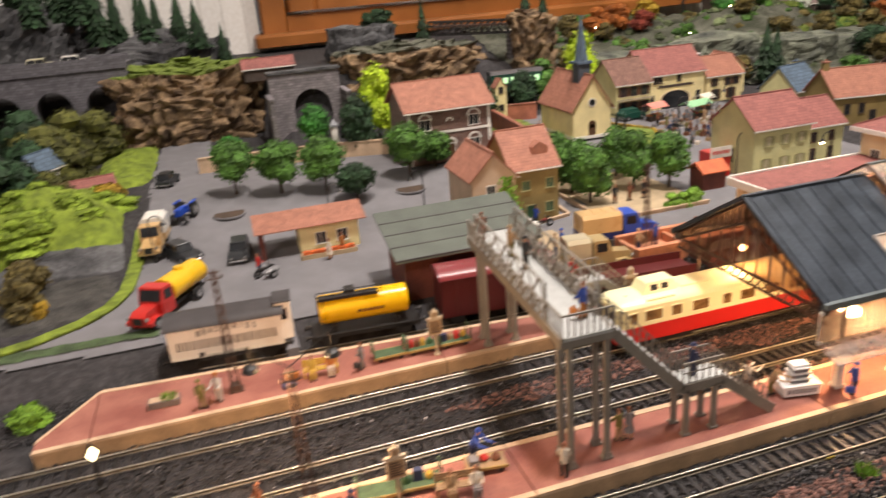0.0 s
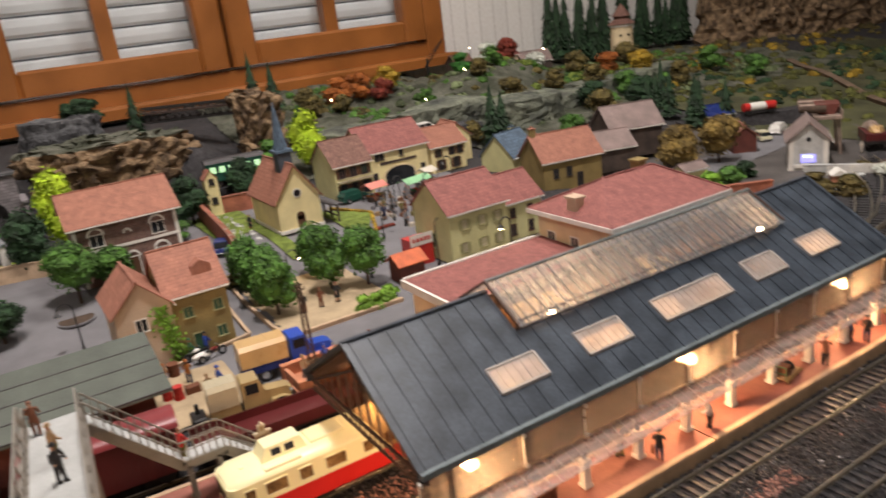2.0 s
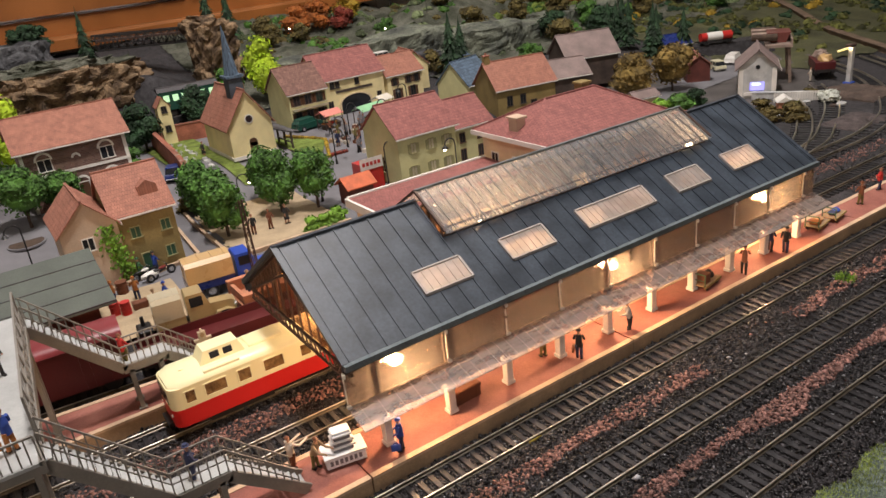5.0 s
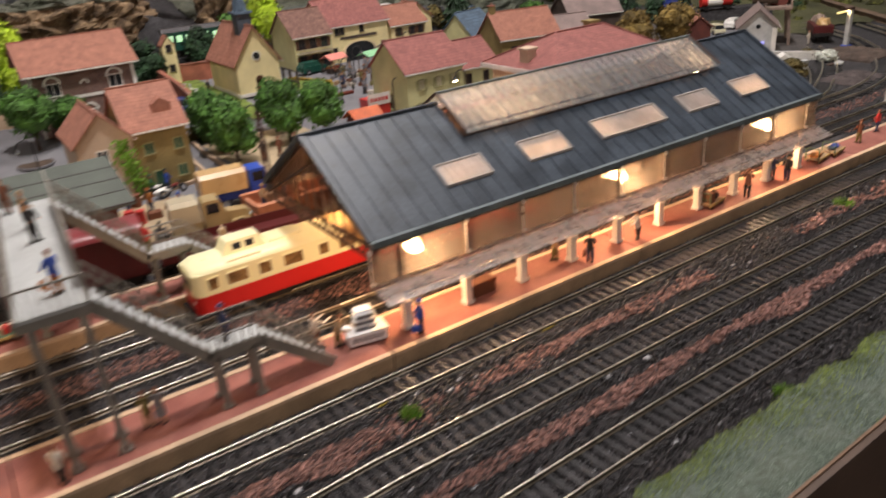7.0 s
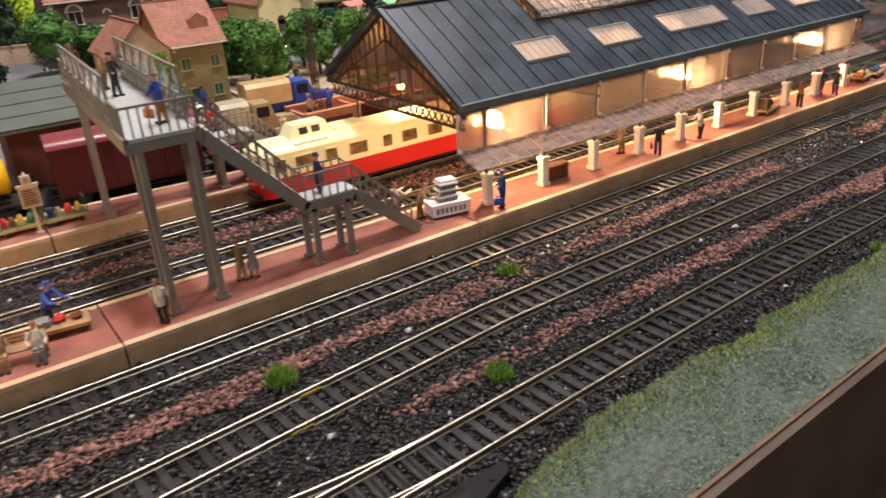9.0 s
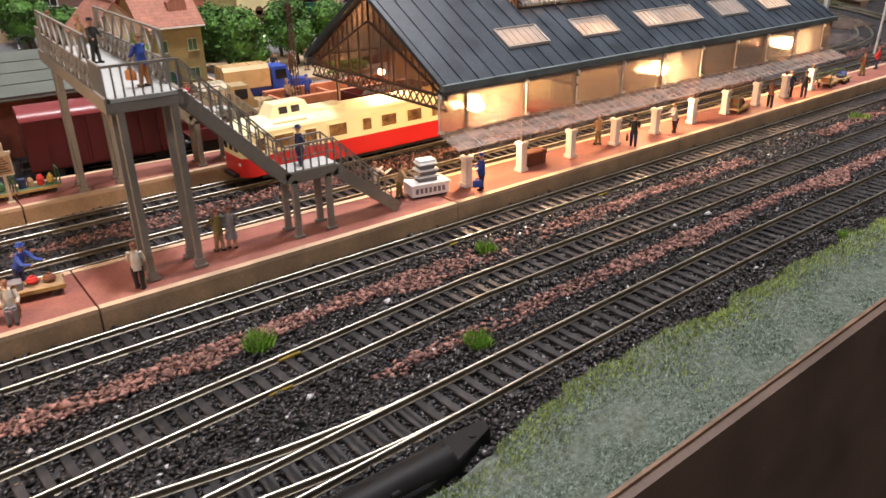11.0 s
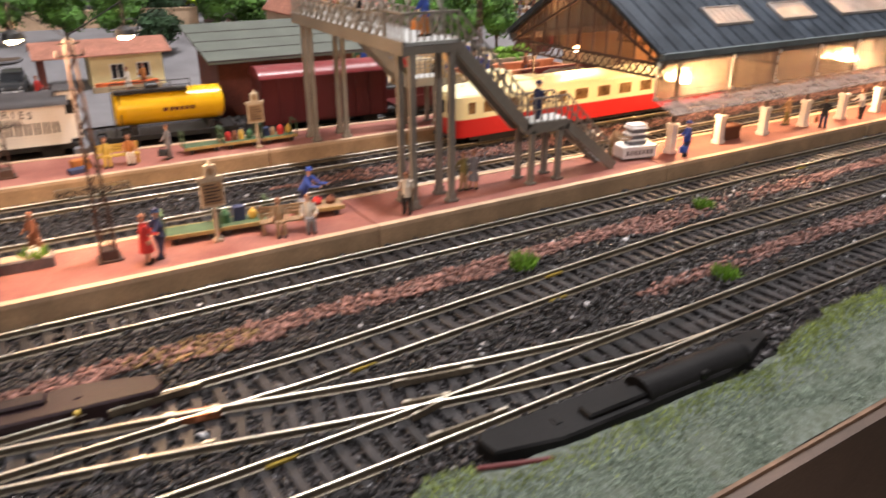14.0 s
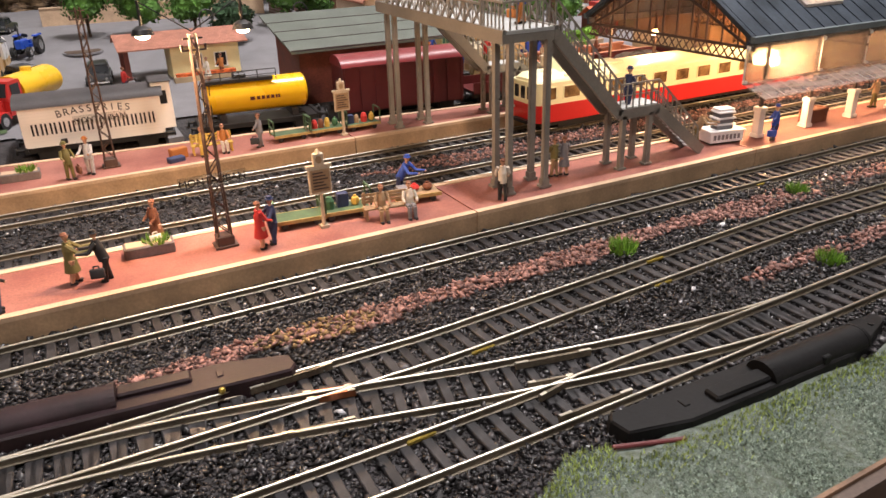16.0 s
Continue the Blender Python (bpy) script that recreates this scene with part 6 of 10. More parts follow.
# ---- ballast and grass on the track bed ----
def stones(name, pts, radius, material, label, category, rng, squash=0.6):
    """Many rough eight-sided stones as one mesh."""
    n = len(pts)
    base = np.array([(1, 0, 0), (-1, 0, 0), (0, 1, 0), (0, -1, 0), (0, 0, 1), (0, 0, -1)], float)
    tri = np.array([(0, 2, 4), (2, 1, 4), (1, 3, 4), (3, 0, 4), (2, 0, 5), (1, 2, 5), (3, 1, 5), (0, 3, 5)])
    a = rng.uniform(0, 2 * np.pi, n)
    b = rng.uniform(-1.3, 1.3, n)
    r = radius * np.clip(np.exp(rng.normal(-0.1, 0.38, n)), 0.4, 2.0)
    v = base[None] * rng.uniform(0.35, 1.35, (n, 6, 3)) + rng.uniform(-0.42, 0.42, (n, 6, 3))
    v[:, :, 0] *= rng.uniform(0.8, 1.6, n)[:, None]
    v[:, :, 2] *= squash
    ca, sa, cb, sb = np.cos(a)[:, None], np.sin(a)[:, None], np.cos(b)[:, None], np.sin(b)[:, None]
    y1, z1 = v[:, :, 1] * cb - v[:, :, 2] * sb, v[:, :, 1] * sb + v[:, :, 2] * cb
    x2, y2 = v[:, :, 0] * ca - y1 * sa, v[:, :, 0] * sa + y1 * ca
    v = np.stack([x2, y2, z1], 2) * r[:, None, None] + np.asarray(pts)[:, None, :]
    f = (tri[None] + 6 * np.arange(n)[:, None, None]).reshape(-1)
    me = bpy.data.meshes.new(name)
    me.vertices.add(n * 6)
    me.vertices.foreach_set("co", v.reshape(-1))
    me.loops.add(n * 24)
    me.loops.foreach_set("vertex_index", f)
    me.polygons.add(n * 8)
    me.polygons.foreach_set("loop_start", np.arange(n * 8) * 3)
    me.update(calc_edges=True)
    me.materials.append(material)
    return tagged(new(name, me), label, category, kind="stuff")


nr = np.random.default_rng(5)


def t2_line(x):
    return -0.0555 + np.minimum(0.0128, np.maximum(0, x + 0.06) * 0.068)


def t3_line(x):
    k = np.clip((x + 0.10) / 0.40, 0, 1)
    return -0.1010 + 0.0093 * k * k * (3 - 2 * k)


def near_track(x, y):
    """Distance inside or outside the rails: under 1 lies between the rails."""
    t2, t3 = t2_line(x), t3_line(x)
    best = np.full(x.shape, 9.0)
    for c in (np.full(x.shape, 0.00825), t2, t3, np.full(x.shape, 0.0945), np.full(x.shape, 0.1505), 0.2250 + 0.08 * np.maximum(0, 0.17 - x)):
        best = np.minimum(best, np.abs(y - c) / 0.00825)
    k = np.clip((0.075 - x) / 0.285, 0, 1)
    xo = t3 + (t2 - t3) * (0.5 - 0.5 * np.cos(np.pi * k))
    return np.where((x > -0.21) & (x < 0.075), np.minimum(best, np.abs(y - xo) / 0.00825), best)


def bed(x0, x1, y0, y1, step):
    xs, ys = np.meshgrid(np.arange(x0, x1, step), np.arange(y0, y1, step))
    x = xs.ravel() + nr.uniform(-0.6, 0.6, xs.size) * step
    y = ys.ravel() + nr.uniform(-0.6, 0.6, xs.size) * step
    k = near_track(x, y)
    z = np.where(k < 0.93, -0.0037, np.where(k < 1.2, -0.0032, -0.0020)) + nr.uniform(-0.0005, 0.0005, x.size)
    keep = ~((k > 0.90) & (k < 1.08) & (nr.random(x.size) < 0.5))
    keep &= ~((y > 0.021) & (y < 0.066)) & ~((y > 0.165) & (y < 0.1955))
    return np.stack([x, y, z], 1)[keep], k[keep]


p1, k1 = bed(-0.34, 0.70, -0.1185, 0.0215, 0.00132)
p2, k2 = bed(-0.34, 0.62, 0.066, 0.290, 0.0021)
on = p2[:, 1] < 0.2435 + 0.08 * np.maximum(0, 0.17 - p2[:, 0])
p2, k2 = p2[on], k2[on]
p3, k3 = bed(0.70, 1.15, -0.118, 0.16, 0.0034)
p4, k4 = bed(-0.34, 0.09, -0.1285, -0.1185, 0.00132)
pts, ks = np.concatenate([p1, p2, p3, p4]), np.concatenate([k1, k2, k3, k4])
wav = np.array([nz(x * 22, y * 22, 0.0, 3) for x, y, z in pts])
t2c, t3c = t2_line(pts[:, 0]), t3_line(pts[:, 0])
pink = np.zeros(len(pts), bool)
for c, w, lo, hi in (((0.00825 + t2c) / 2 - 0.0015, 0.0086, -0.165, 1.2), ((t2c + t3c) / 2 - 0.001, 0.0066, 0.035, 1.2), (np.full(len(pts), 0.1225), 0.0105, -0.02, 0.8), (np.full(len(pts), 0.075), 0.0035, 0.16, 0.7)):
    fade = np.clip((pts[:, 0] - lo) / 0.05, 0, 1)
    pink |= (np.abs(pts[:, 1] - c + 0.003 * wav) < w * (0.75 + 0.6 * wav) * fade) & (pts[:, 0] > lo) & (nr.random(len(pts)) < 0.97)
xx, yy = pts[:, 0], pts[:, 1]
upper = yy > (t2c + 0.004)
thin = np.where(upper, np.clip((xx - 0.10) / 0.10, 0, 1), np.clip((0.24 - xx) / 0.12, 0, 1))
pink &= (nr.random(len(pts)) > thin * (0.55 + 1.2 * wav)) | (yy > 0.05)
pink &= ks > 1.15
pts[pink, 2] += 0.0007
# pale colour gives some stones the glossy ballast's glitter; others are chippings
white = ~pink & (nr.random(len(pts)) < 0.014)
stones("ballast", pts[~pink & ~white], 0.00092, STONE, "coarse black glossy track ballast", "ballast", nr)
extra = pts[pink] + nr.uniform(-0.0008, 0.0008, (int(pink.sum()), 3)) * np.array([1, 1, 0.4]) + np.array([0, 0, 0.0003])
moss = (np.hypot((extra[:, 0] + 0.091) / 0.022, (extra[:, 1] + 0.025) / 0.008) < 1) & (nr.random(len(extra)) < 0.75)
stones("ballast_ochre", extra[moss], 0.0009, mat("ochre_ballast", (0.22, 0.14, 0.055), 0.85, var=0.3, bump=0, island=0.4), "ochre-yellow gravel patch between the tracks", "gravel", nr)
stones("ballast_pink", np.concatenate([pts[pink], extra[~moss]]), 0.00088, PINKSTONE, "salmon-pink gravel strips between the tracks", "gravel", nr)
stones("ballast_chippings", pts[white], 0.00075, GREYSTONE, "scattered pale chippings and painted glints of the ballast", "gravel", nr)


def blades(g, rng, x, y, z, r, h, count):
    for _ in range(count):
        a, q = rng.uniform(0, 6.28), r * math.sqrt(rng.random())
        px, py = x + q * math.cos(a), y + q * math.sin(a)
        b, lean, w = rng.uniform(0, 6.28), rng.uniform(0, 0.5) * h, h * 0.07 + 0.00012
        hh = h * rng.uniform(0.55, 1.1)
        g.add([(px - w * math.sin(b), py + w * math.cos(b), z), (px + w * math.sin(b), py - w * math.cos(b), z), (px + lean * math.cos(b) + q * math.cos(a) * 0.3, py + lean * math.sin(b) + q * math.sin(a) * 0.3, z + hh)], [(0, 1, 2)])


rb = random.Random(3)
for i, (x, y, r, h) in enumerate(((0.0408, -0.0268, 0.0048, 0.0065), (0.103, -0.0767, 0.0042, 0.0055), (0.1593, -0.0168, 0.0038, 0.0055), (0.533, -0.0143, 0.006, 0.005), (0.46, -0.118, 0.006, 0.005), (0.68, -0.07, 0.006, 0.005), (-0.062, -0.148, 0.005, 0.006), (0.30, -0.117, 0.005, 0.004))):
    g = G()
    blades(g, rb, 0, 0, -0.001, r, h, 260)
    single("grass_tuft", g, TUFT, "bright green grass tuft on the ballast", "grass tuft", "grass tufts", m=pose(x, y, -0.002))
g = G()
for i in range(24000):
    x = rb.uniform(-0.35, 0.75)
    y = verge_top(x) - abs(rb.gauss(0, 0.010)) * (0.6 + 1.2 * max(0, nz(x * 18, 9.0)))
    if y < EDGE(x) + 0.001 or (-0.046 < x < 0.066 and y > -0.130):
        continue
    blades(g, rb, x, y, 0.0, 0.001, 0.0018, 1)
tagged(single("verge_grass", g, mat("verge_grass_green", (0.28, 0.35, 0.085), 0.9, var=0.3, scale=60, bump=0, island=0.5), "short yellow-green static grass along the verge", "grass"), kind="stuff")
gx = np.concatenate([nr.uniform(-0.35, 0.35, 200000), nr.uniform(0.35, 0.75, 50000)])
g0, g1 = np.array([EDGE(x) for x in gx]), np.array([verge_top(x) for x in gx])
gy = g0 + 0.0006 + (g1 - g0 - 0.0006) * nr.random(len(gx))
free = ~((gx > -0.046) & (gx < 0.066) & (gy > -0.130))
gx, gy = gx[free], gy[free]
turn, lean, tall = nr.uniform(0, 6.28, len(gx)), nr.uniform(0.0002, 0.0010, len(gx)), nr.uniform(0.0002, 0.0008, len(gx))
ca, sa = np.cos(turn), np.sin(turn)
tri = np.stack([np.stack([gx - 0.00019 * sa, gy + 0.00019 * ca, np.full(len(gx), -0.0001)], 1), np.stack([gx + 0.00019 * sa, gy - 0.00019 * ca, np.full(len(gx), -0.0001)], 1),
                np.stack([gx + lean * ca, np.maximum(gy + lean * sa, gy - 0.0005), tall], 1)], 1).reshape(-1, 3)
me = bpy.data.meshes.new("verge_fibre")
me.from_pydata(tri.tolist(), [], np.arange(len(tri)).reshape(-1, 3).tolist())
me.materials.append(FIBRE)
tagged(new("verge_fibre", me), "fine grey-green fibre scatter on the verge", "scatter", kind="stuff")


# ---- figures and platform things ----
def multi(name, pieces):
    """One mesh of several coloured shapes."""
    vs, fs, mi, mats = [], [], [], []
    for g, m in pieces:
        if m not in mats:
            mats.append(m)
        n = len(vs)
        vs += g.v
        fs += [tuple(i + n for i in f) for f in g.f]
        mi += [mats.index(m)] * len(g.f)
    me = bpy.data.meshes.new(name)
    me.from_pydata(vs, [], fs)
    for m in mats:
        me.materials.append(m)
    bm = bmesh.new()
    bm.from_mesh(me)
    bmesh.ops.recalc_face_normals(bm, faces=bm.faces)
    bm.to_mesh(me)
    bm.free()
    me.polygons.foreach_set("material_index", mi)
    me.polygons.foreach_set("use_smooth", [True] * len(fs))
    me.set_sharp_from_angle(angle=radians(50))
    return me


CLOTH = {k: mat("cloth_" + k, c, 0.75, var=0.1, bump=0) for k, c in dict(red=(0.5, 0.03, 0.025), blue=(0.03, 0.07, 0.33), navy=(0.03, 0.04, 0.1), black=(0.02, 0.018, 0.018), olive=(0.16, 0.13, 0.04), brown=(0.16, 0.055, 0.025),
         grey=(0.19, 0.18, 0.19), white=(0.62, 0.55, 0.46), tan=(0.34, 0.22, 0.12), orange=(0.40, 0.14, 0.03), yellow=(0.52, 0.34, 0.06), green=(0.06, 0.15, 0.07), pale=(0.45, 0.42, 0.4)).items()}
SKIN = mat("figure_flesh", (0.5, 0.27, 0.17), 0.6, var=0.05, bump=0)


def figurine(x, y, z, turn, coat, legs, label, hat=None, skirt=False, bag=None, lean=0.0, seated=False, arm=0.3, scale=1.0):
    """A painted model figure, 20 mm tall, as one plain shape."""
    c, l = CLOTH[coat], CLOTH[legs]
    ps = []
    hip = 0.0095 if not seated else 0.0055
    for s in (-1, 1):
        if seated:
            ps.append((G().tube((0, s * 0.0011, hip), (0.0045, s * 0.0012, hip), 0.0011, 0.001, 7).tube((0.0045, s * 0.0012, hip), (0.005, s * 0.0013, 0.0005), 0.001, 0.0008, 7), l))
            ps.append((G().box(0.0045, 0.0068, s * 0.0013 - 0.0006, s * 0.0013 + 0.0006, 0, 0.0009), CLOTH["black"]))
        else:
            ps.append((G().tube((-0.0006 * s, s * 0.0012, hip), (0.0007 * s, s * 0.0013, 0.0006), 0.00125, 0.0008, 7), SKIN if skirt else l))
            ps.append((G().box(0.0007 * s - 0.0008, 0.0007 * s + 0.0017, s * 0.0013 - 0.0007, s * 0.0013 + 0.0007, 0, 0.0009), CLOTH["black"]))
    if skirt and not seated:
        ps.append((G().tube((0, 0, 0.0048), (0, 0, hip + 0.002), 0.0029, 0.0018, 9), c))
    ps.append((G().tube((0, 0, hip - 0.0012), (lean, 0, hip + 0.0035), 0.0021, 0.0019, 9).tube((lean, 0, hip + 0.0035), (lean * 1.4, 0, hip + 0.0068), 0.0021, 0.0013, 9), c))
    for s in (-1, 1):
        sh, el = (lean * 1.3, s * 0.0022, hip + 0.0062), (lean * 1.3 + arm * 0.004, s * 0.0031, hip + 0.0030)
        ps.append((G().tube(sh, el, 0.0008, 0.0007, 6).tube(el, (el[0] + arm * 0.006, s * 0.0028, hip + 0.0010 + arm * 0.003), 0.0007, 0.0005, 6), c))
        ps.append((G().ball((el[0] + arm * 0.006, s * 0.0028, hip + 0.0008 + arm * 0.003), 0.0006, 6), SKIN))
    ps.append((G().tube((lean * 1.4, 0, hip + 0.0064), (lean * 1.5, 0, hip + 0.0080), 0.0006, 0.0006, 6).ball((lean * 1.6, 0, hip + 0.0090), (0.0013, 0.0012, 0.0015), 8), SKIN))
    top = hip + 0.0098
    if hat:
        ps.append((G().tube((lean * 1.6, 0, top - 0.0002), (lean * 1.6, 0, top + 0.0010), 0.0013, 0.0011, 8).tube((lean * 1.6, 0, top - 0.0003), (lean * 1.6, 0, top), 0.0018, 0.0017, 9), CLOTH[hat]))
    else:
        ps.append((G().ball((lean * 1.6 - 0.0002, 0, top - 0.0003), (0.0014, 0.0013, 0.0010), 8), CLOTH["brown"]))
    if bag:
        ps.append((G().box(0.0002, 0.0052, 0.0030, 0.0046, 0.0030, 0.0066, chamfer=0.0004).bar((0.0018, 0.0038, 0.0066), (0.0018, 0.0038, 0.0076), 0.0004).bar((0.0036, 0.0038, 0.0066), (0.0036, 0.0038, 0.0076), 0.0004).bar((0.0018, 0.0038, 0.0076), (0.0036, 0.0038, 0.0076), 0.0004), CLOTH[bag]))
    ob = new("figurine", multi("figurine", ps))
    ob.matrix_world = pose(x, y, z, 0, 0, turn) @ Matrix.Scale(scale, 4)
    return tagged(ob, label, "figurine", "painted figures")


PZ = 0.0074
for row in (
    (-0.1605, 0.0391, PZ, -10, "olive", "tan", "painted figure in an olive coat greeting another", None, True, None, 0, False, 0.9),
    (-0.1495, 0.0353, PZ, 170, "black", "black", "painted figure in a dark suit with a suitcase", "black", False, "black", 0.0012, False, 0.7),
    (-0.1850, 0.0277, PZ, 30, "black", "navy", "painted figure in dark clothes on the platform", "black"),
    (-0.1282, 0.0590, PZ, 200, "brown", "tan", "painted figure in a brown coat with a white bag", None, True, "white"),
    (-0.0923, 0.0338, PZ, 10, "red", "tan", "painted figure in a red coat", None, True, None, 0, False, 0.4),
    (-0.0868, 0.0362, PZ, 190, "navy", "navy", "painted figure in blue overalls", "navy", False, None, 0, False, 0.5),
    (0.0178, 0.0294, PZ, 60, "white", "black", "painted figure in a white coat beside the footbridge", None, False, None, 0, False, 0.2),
    (0.0570, 0.0440, PZ, 100, "olive", "tan", "painted figure in an olive jacket", None, False, None, 0, False, 0.4),
    (0.0625, 0.0435, PZ, 80, "grey", "navy", "painted figure in a grey dress", None, True),
    (0.1967, 0.0300, PZ, 150, "blue", "navy", "painted figure in blue with a blue bag", "blue", False, "blue", 0, False, 0.3),
    (0.1470, 0.0560, PZ, 20, "white", "brown", "painted figure in a pale jacket taking a picture", None, False, None, 0, False, 1.0),
    (0.1560, 0.0480, PZ, -60, "tan", "olive", "painted figure in tan and olive stooping", None, False, None, 0.002, False, 0.8),
    (0.3086, 0.0467, PZ, 90, "tan", "olive", "painted figure in a beige coat", "olive"),
    (0.3225, 0.0300, PZ, 40, "black", "navy", "painted figure in a dark suit", "black", False, "brown"),
    (0.3690, 0.0330, PZ, 160, "pale", "black", "painted figure in a pale jacket", None, False, None, 0.001, False, 0.6),
    (0.4801, 0.0292, PZ, 30, "brown", "black", "painted figure in brown bending over a trolley", None, False, None, 0.003, False, 0.8),
    (0.5302, 0.0297, PZ, 200, "black", "navy", "painted figure in dark clothes", "black"),
    (0.5240, 0.0380, PZ, 10, "navy", "black", "painted figure in a navy coat", None),
    (0.6491, 0.0391, PZ, 60, "brown", "olive", "painted figure in a brown coat", "brown"),
    (0.6900, 0.0450, PZ, 120, "red", "navy", "painted figure in a red jacket", None),
    (-0.1547, 0.1748, PZ, -70, "olive", "olive", "painted figure in an olive coat with a suitcase", "olive", False, "brown"),
    (-0.1445, 0.1792, PZ, -110, "pale", "pale", "painted figure in pale grey clothes", "orange", False, None, 0, False, 0.8),
    (-0.0535, 0.1790, PZ, 160, "grey", "grey", "painted figure in a grey suit", None, False, "black"),
    (0.0342, 0.1763, 0.0816, 80, "brown", "brown", "painted figure in brown on the footbridge", None),
    (0.0400, 0.1420, 0.0816, 20, "tan", "olive", "painted figure in tan on the footbridge", "tan"),
    (0.0400, 0.1200, 0.0816, -60, "black", "black", "painted figure in black on the footbridge", "black"),
    (0.0985, 0.0410, 0.0371, 0, "navy", "navy", "painted figure in navy on the stair landing", "navy"),
    (0.0985, 0.1780, 0.0371, 30, "red", "olive", "painted figure in red on the far stair landing", None),
):
    figurine(*row)


TROLLEYGREEN = mat("dull_green_paint", (0.06, 0.105, 0.05), 0.6, var=0.25, scale=200, bump=0.05)
TROLLEYOCHRE = mat("dull_ochre_paint", (0.36, 0.255, 0.09), 0.6, var=0.25, scale=200, bump=0.05)


def trolley(x, y, turn, label, load, green=True, bars=True):
    t = thing("baggage_trolley", pose(x, y, PZ, 0, 0, turn), label, "trolley", "baggage trolleys")
    gm, ym = TROLLEYGREEN, TROLLEYOCHRE
    part("platform_bed", G().box(-0.0105, 0.0105, -0.0052, 0.0052, 0.0034, 0.0042), gm if green else CLOTH["tan"], t)
    part("bed_frame", G().box(-0.011, 0.011, -0.0058, -0.0050, 0.0026, 0.0042).box(-0.011, 0.011, 0.0050, 0.0058, 0.0026, 0.0042), ym, t, "ochre-yellow trolley frame")
    if bars:
        part("end_rail", G().bar((-0.0108, -0.005, 0.004), (-0.0108, -0.005, 0.0125), 0.0007).bar((-0.0108, 0.005, 0.004), (-0.0108, 0.005, 0.0125), 0.0007).bar((-0.0108, -0.005, 0.0125), (-0.0108, 0.005, 0.0125), 0.0007).bar((-0.0108, -0.005, 0.008), (-0.0108, 0.005, 0.008), 0.0005), gm, t, "green end rail")
        if green:
            part("end_rail", G().bar((0.0108, -0.005, 0.004), (0.0108, -0.005, 0.0125), 0.0007).bar((0.0108, 0.005, 0.004), (0.0108, 0.005, 0.0125), 0.0007).bar((0.0108, -0.005, 0.0125), (0.0108, 0.005, 0.0125), 0.0007), gm, t, "green end rail")
    for px in (-0.007, 0.007):
        for py in (-0.0045, 0.0045):
            part("wheel", G().tube((px, py - 0.0004, 0.0015), (px, py + 0.0004, 0.0015), 0.0015, 0.0015, 10), BLACK, t)
    for lx, ly, w, d, hh, col, kind in load:
        gg = G()
        if kind == "sack":
            gg.ball((lx, ly, 0.0042 + hh * 0.45), (w * 0.5, d * 0.5, hh * 0.5), 8).ball((lx, ly, 0.0042 + hh * 0.95), (w * 0.2, d * 0.2, hh * 0.15), 6)
        elif kind == "churn":
            gg.tube((lx, ly, 0.0042), (lx, ly, 0.0042 + hh * 0.65), w * 0.5, w * 0.5, 10).tube((lx, ly, 0.0042 + hh * 0.65), (lx, ly, 0.0042 + hh), w * 0.5, w * 0.28, 10)
        else:
            gg.box(lx - w / 2, lx + w / 2, ly - d / 2, ly + d / 2, 0.0042, 0.0042 + hh, chamfer=0.0003)
        single({"sack": "luggage_sack", "churn": "milk_churn"}.get(kind, "suitcase"), gg, CLOTH[col], "small %s %s on a baggage trolley" % (col, {"sack": "sack", "churn": "churn"}.get(kind, "suitcase")), "luggage", "luggage", m=pose(x, y, PZ, 0, 0, turn), smooth=True)
    return t


trolley(-0.0715, 0.0510, -6, "empty green and yellow baggage trolley", ())
trolley(-0.0510, 0.0500, -6, "green and yellow baggage trolley with luggage", ((-0.0065, 0.0, 0.0040, 0.0038, 0.0055, "green", "churn"), (-0.0005, 0.001, 0.0050, 0.0035, 0.0062, "navy", "case"), (0.005, 0.0, 0.0042, 0.0040, 0.0045, "yellow", "sack")))
trolley(-0.0160, 0.0510, -8, "flat baggage trolley loaded with red and grey luggage", ((-0.006, 0.0, 0.0050, 0.0060, 0.0030, "grey", "case"), (0.0, 0.001, 0.0050, 0.0050, 0.0034, "red", "sack"), (0.006, 0.0, 0.0050, 0.0050, 0.0038, "brown", "sack")), False, False)
trolley(-0.0335, 0.1865, 0, "empty green baggage trolley", ())
trolley(-0.0110, 0.1860, 0, "green baggage trolley loaded with coloured sacks", ((-0.007, 0.0, 0.0035, 0.0035, 0.0052, "red", "churn"), (-0.003, 0.0, 0.0035, 0.0035, 0.0052, "brown", "churn"), (0.001, 0.0, 0.0033, 0.0033, 0.0055, "yellow", "churn"), (0.006, 0.0, 0.0042, 0.0040, 0.0052, "green", "sack")))
trolley(0.0120, 0.1855, 0, "green baggage trolley loaded with churns", ((-0.007, 0.0, 0.0038, 0.0035, 0.0052, "navy", "case"), (-0.003, 0.0, 0.0033, 0.0035, 0.0048, "tan", "churn"), (0.002, 0.0, 0.0040, 0.0040, 0.0055, "red", "churn"), (0.007, 0.0, 0.0040, 0.0040, 0.0052, "yellow", "sack")))
trolley(0.4489, 0.0370, 10, "brown loaded luggage trolley on the platform", ((-0.004, 0, 0.006, 0.008, 0.007, "brown", "case"), (0.004, 0, 0.006, 0.008, 0.006, "black", "sack")), False)
trolley(0.5850, 0.0380, 10, "orange luggage trolley on the platform", ((-0.004, 0, 0.006, 0.007, 0.003, "orange", "case"), (0.004, 0, 0.006, 0.007, 0.004, "tan", "sack")), False)
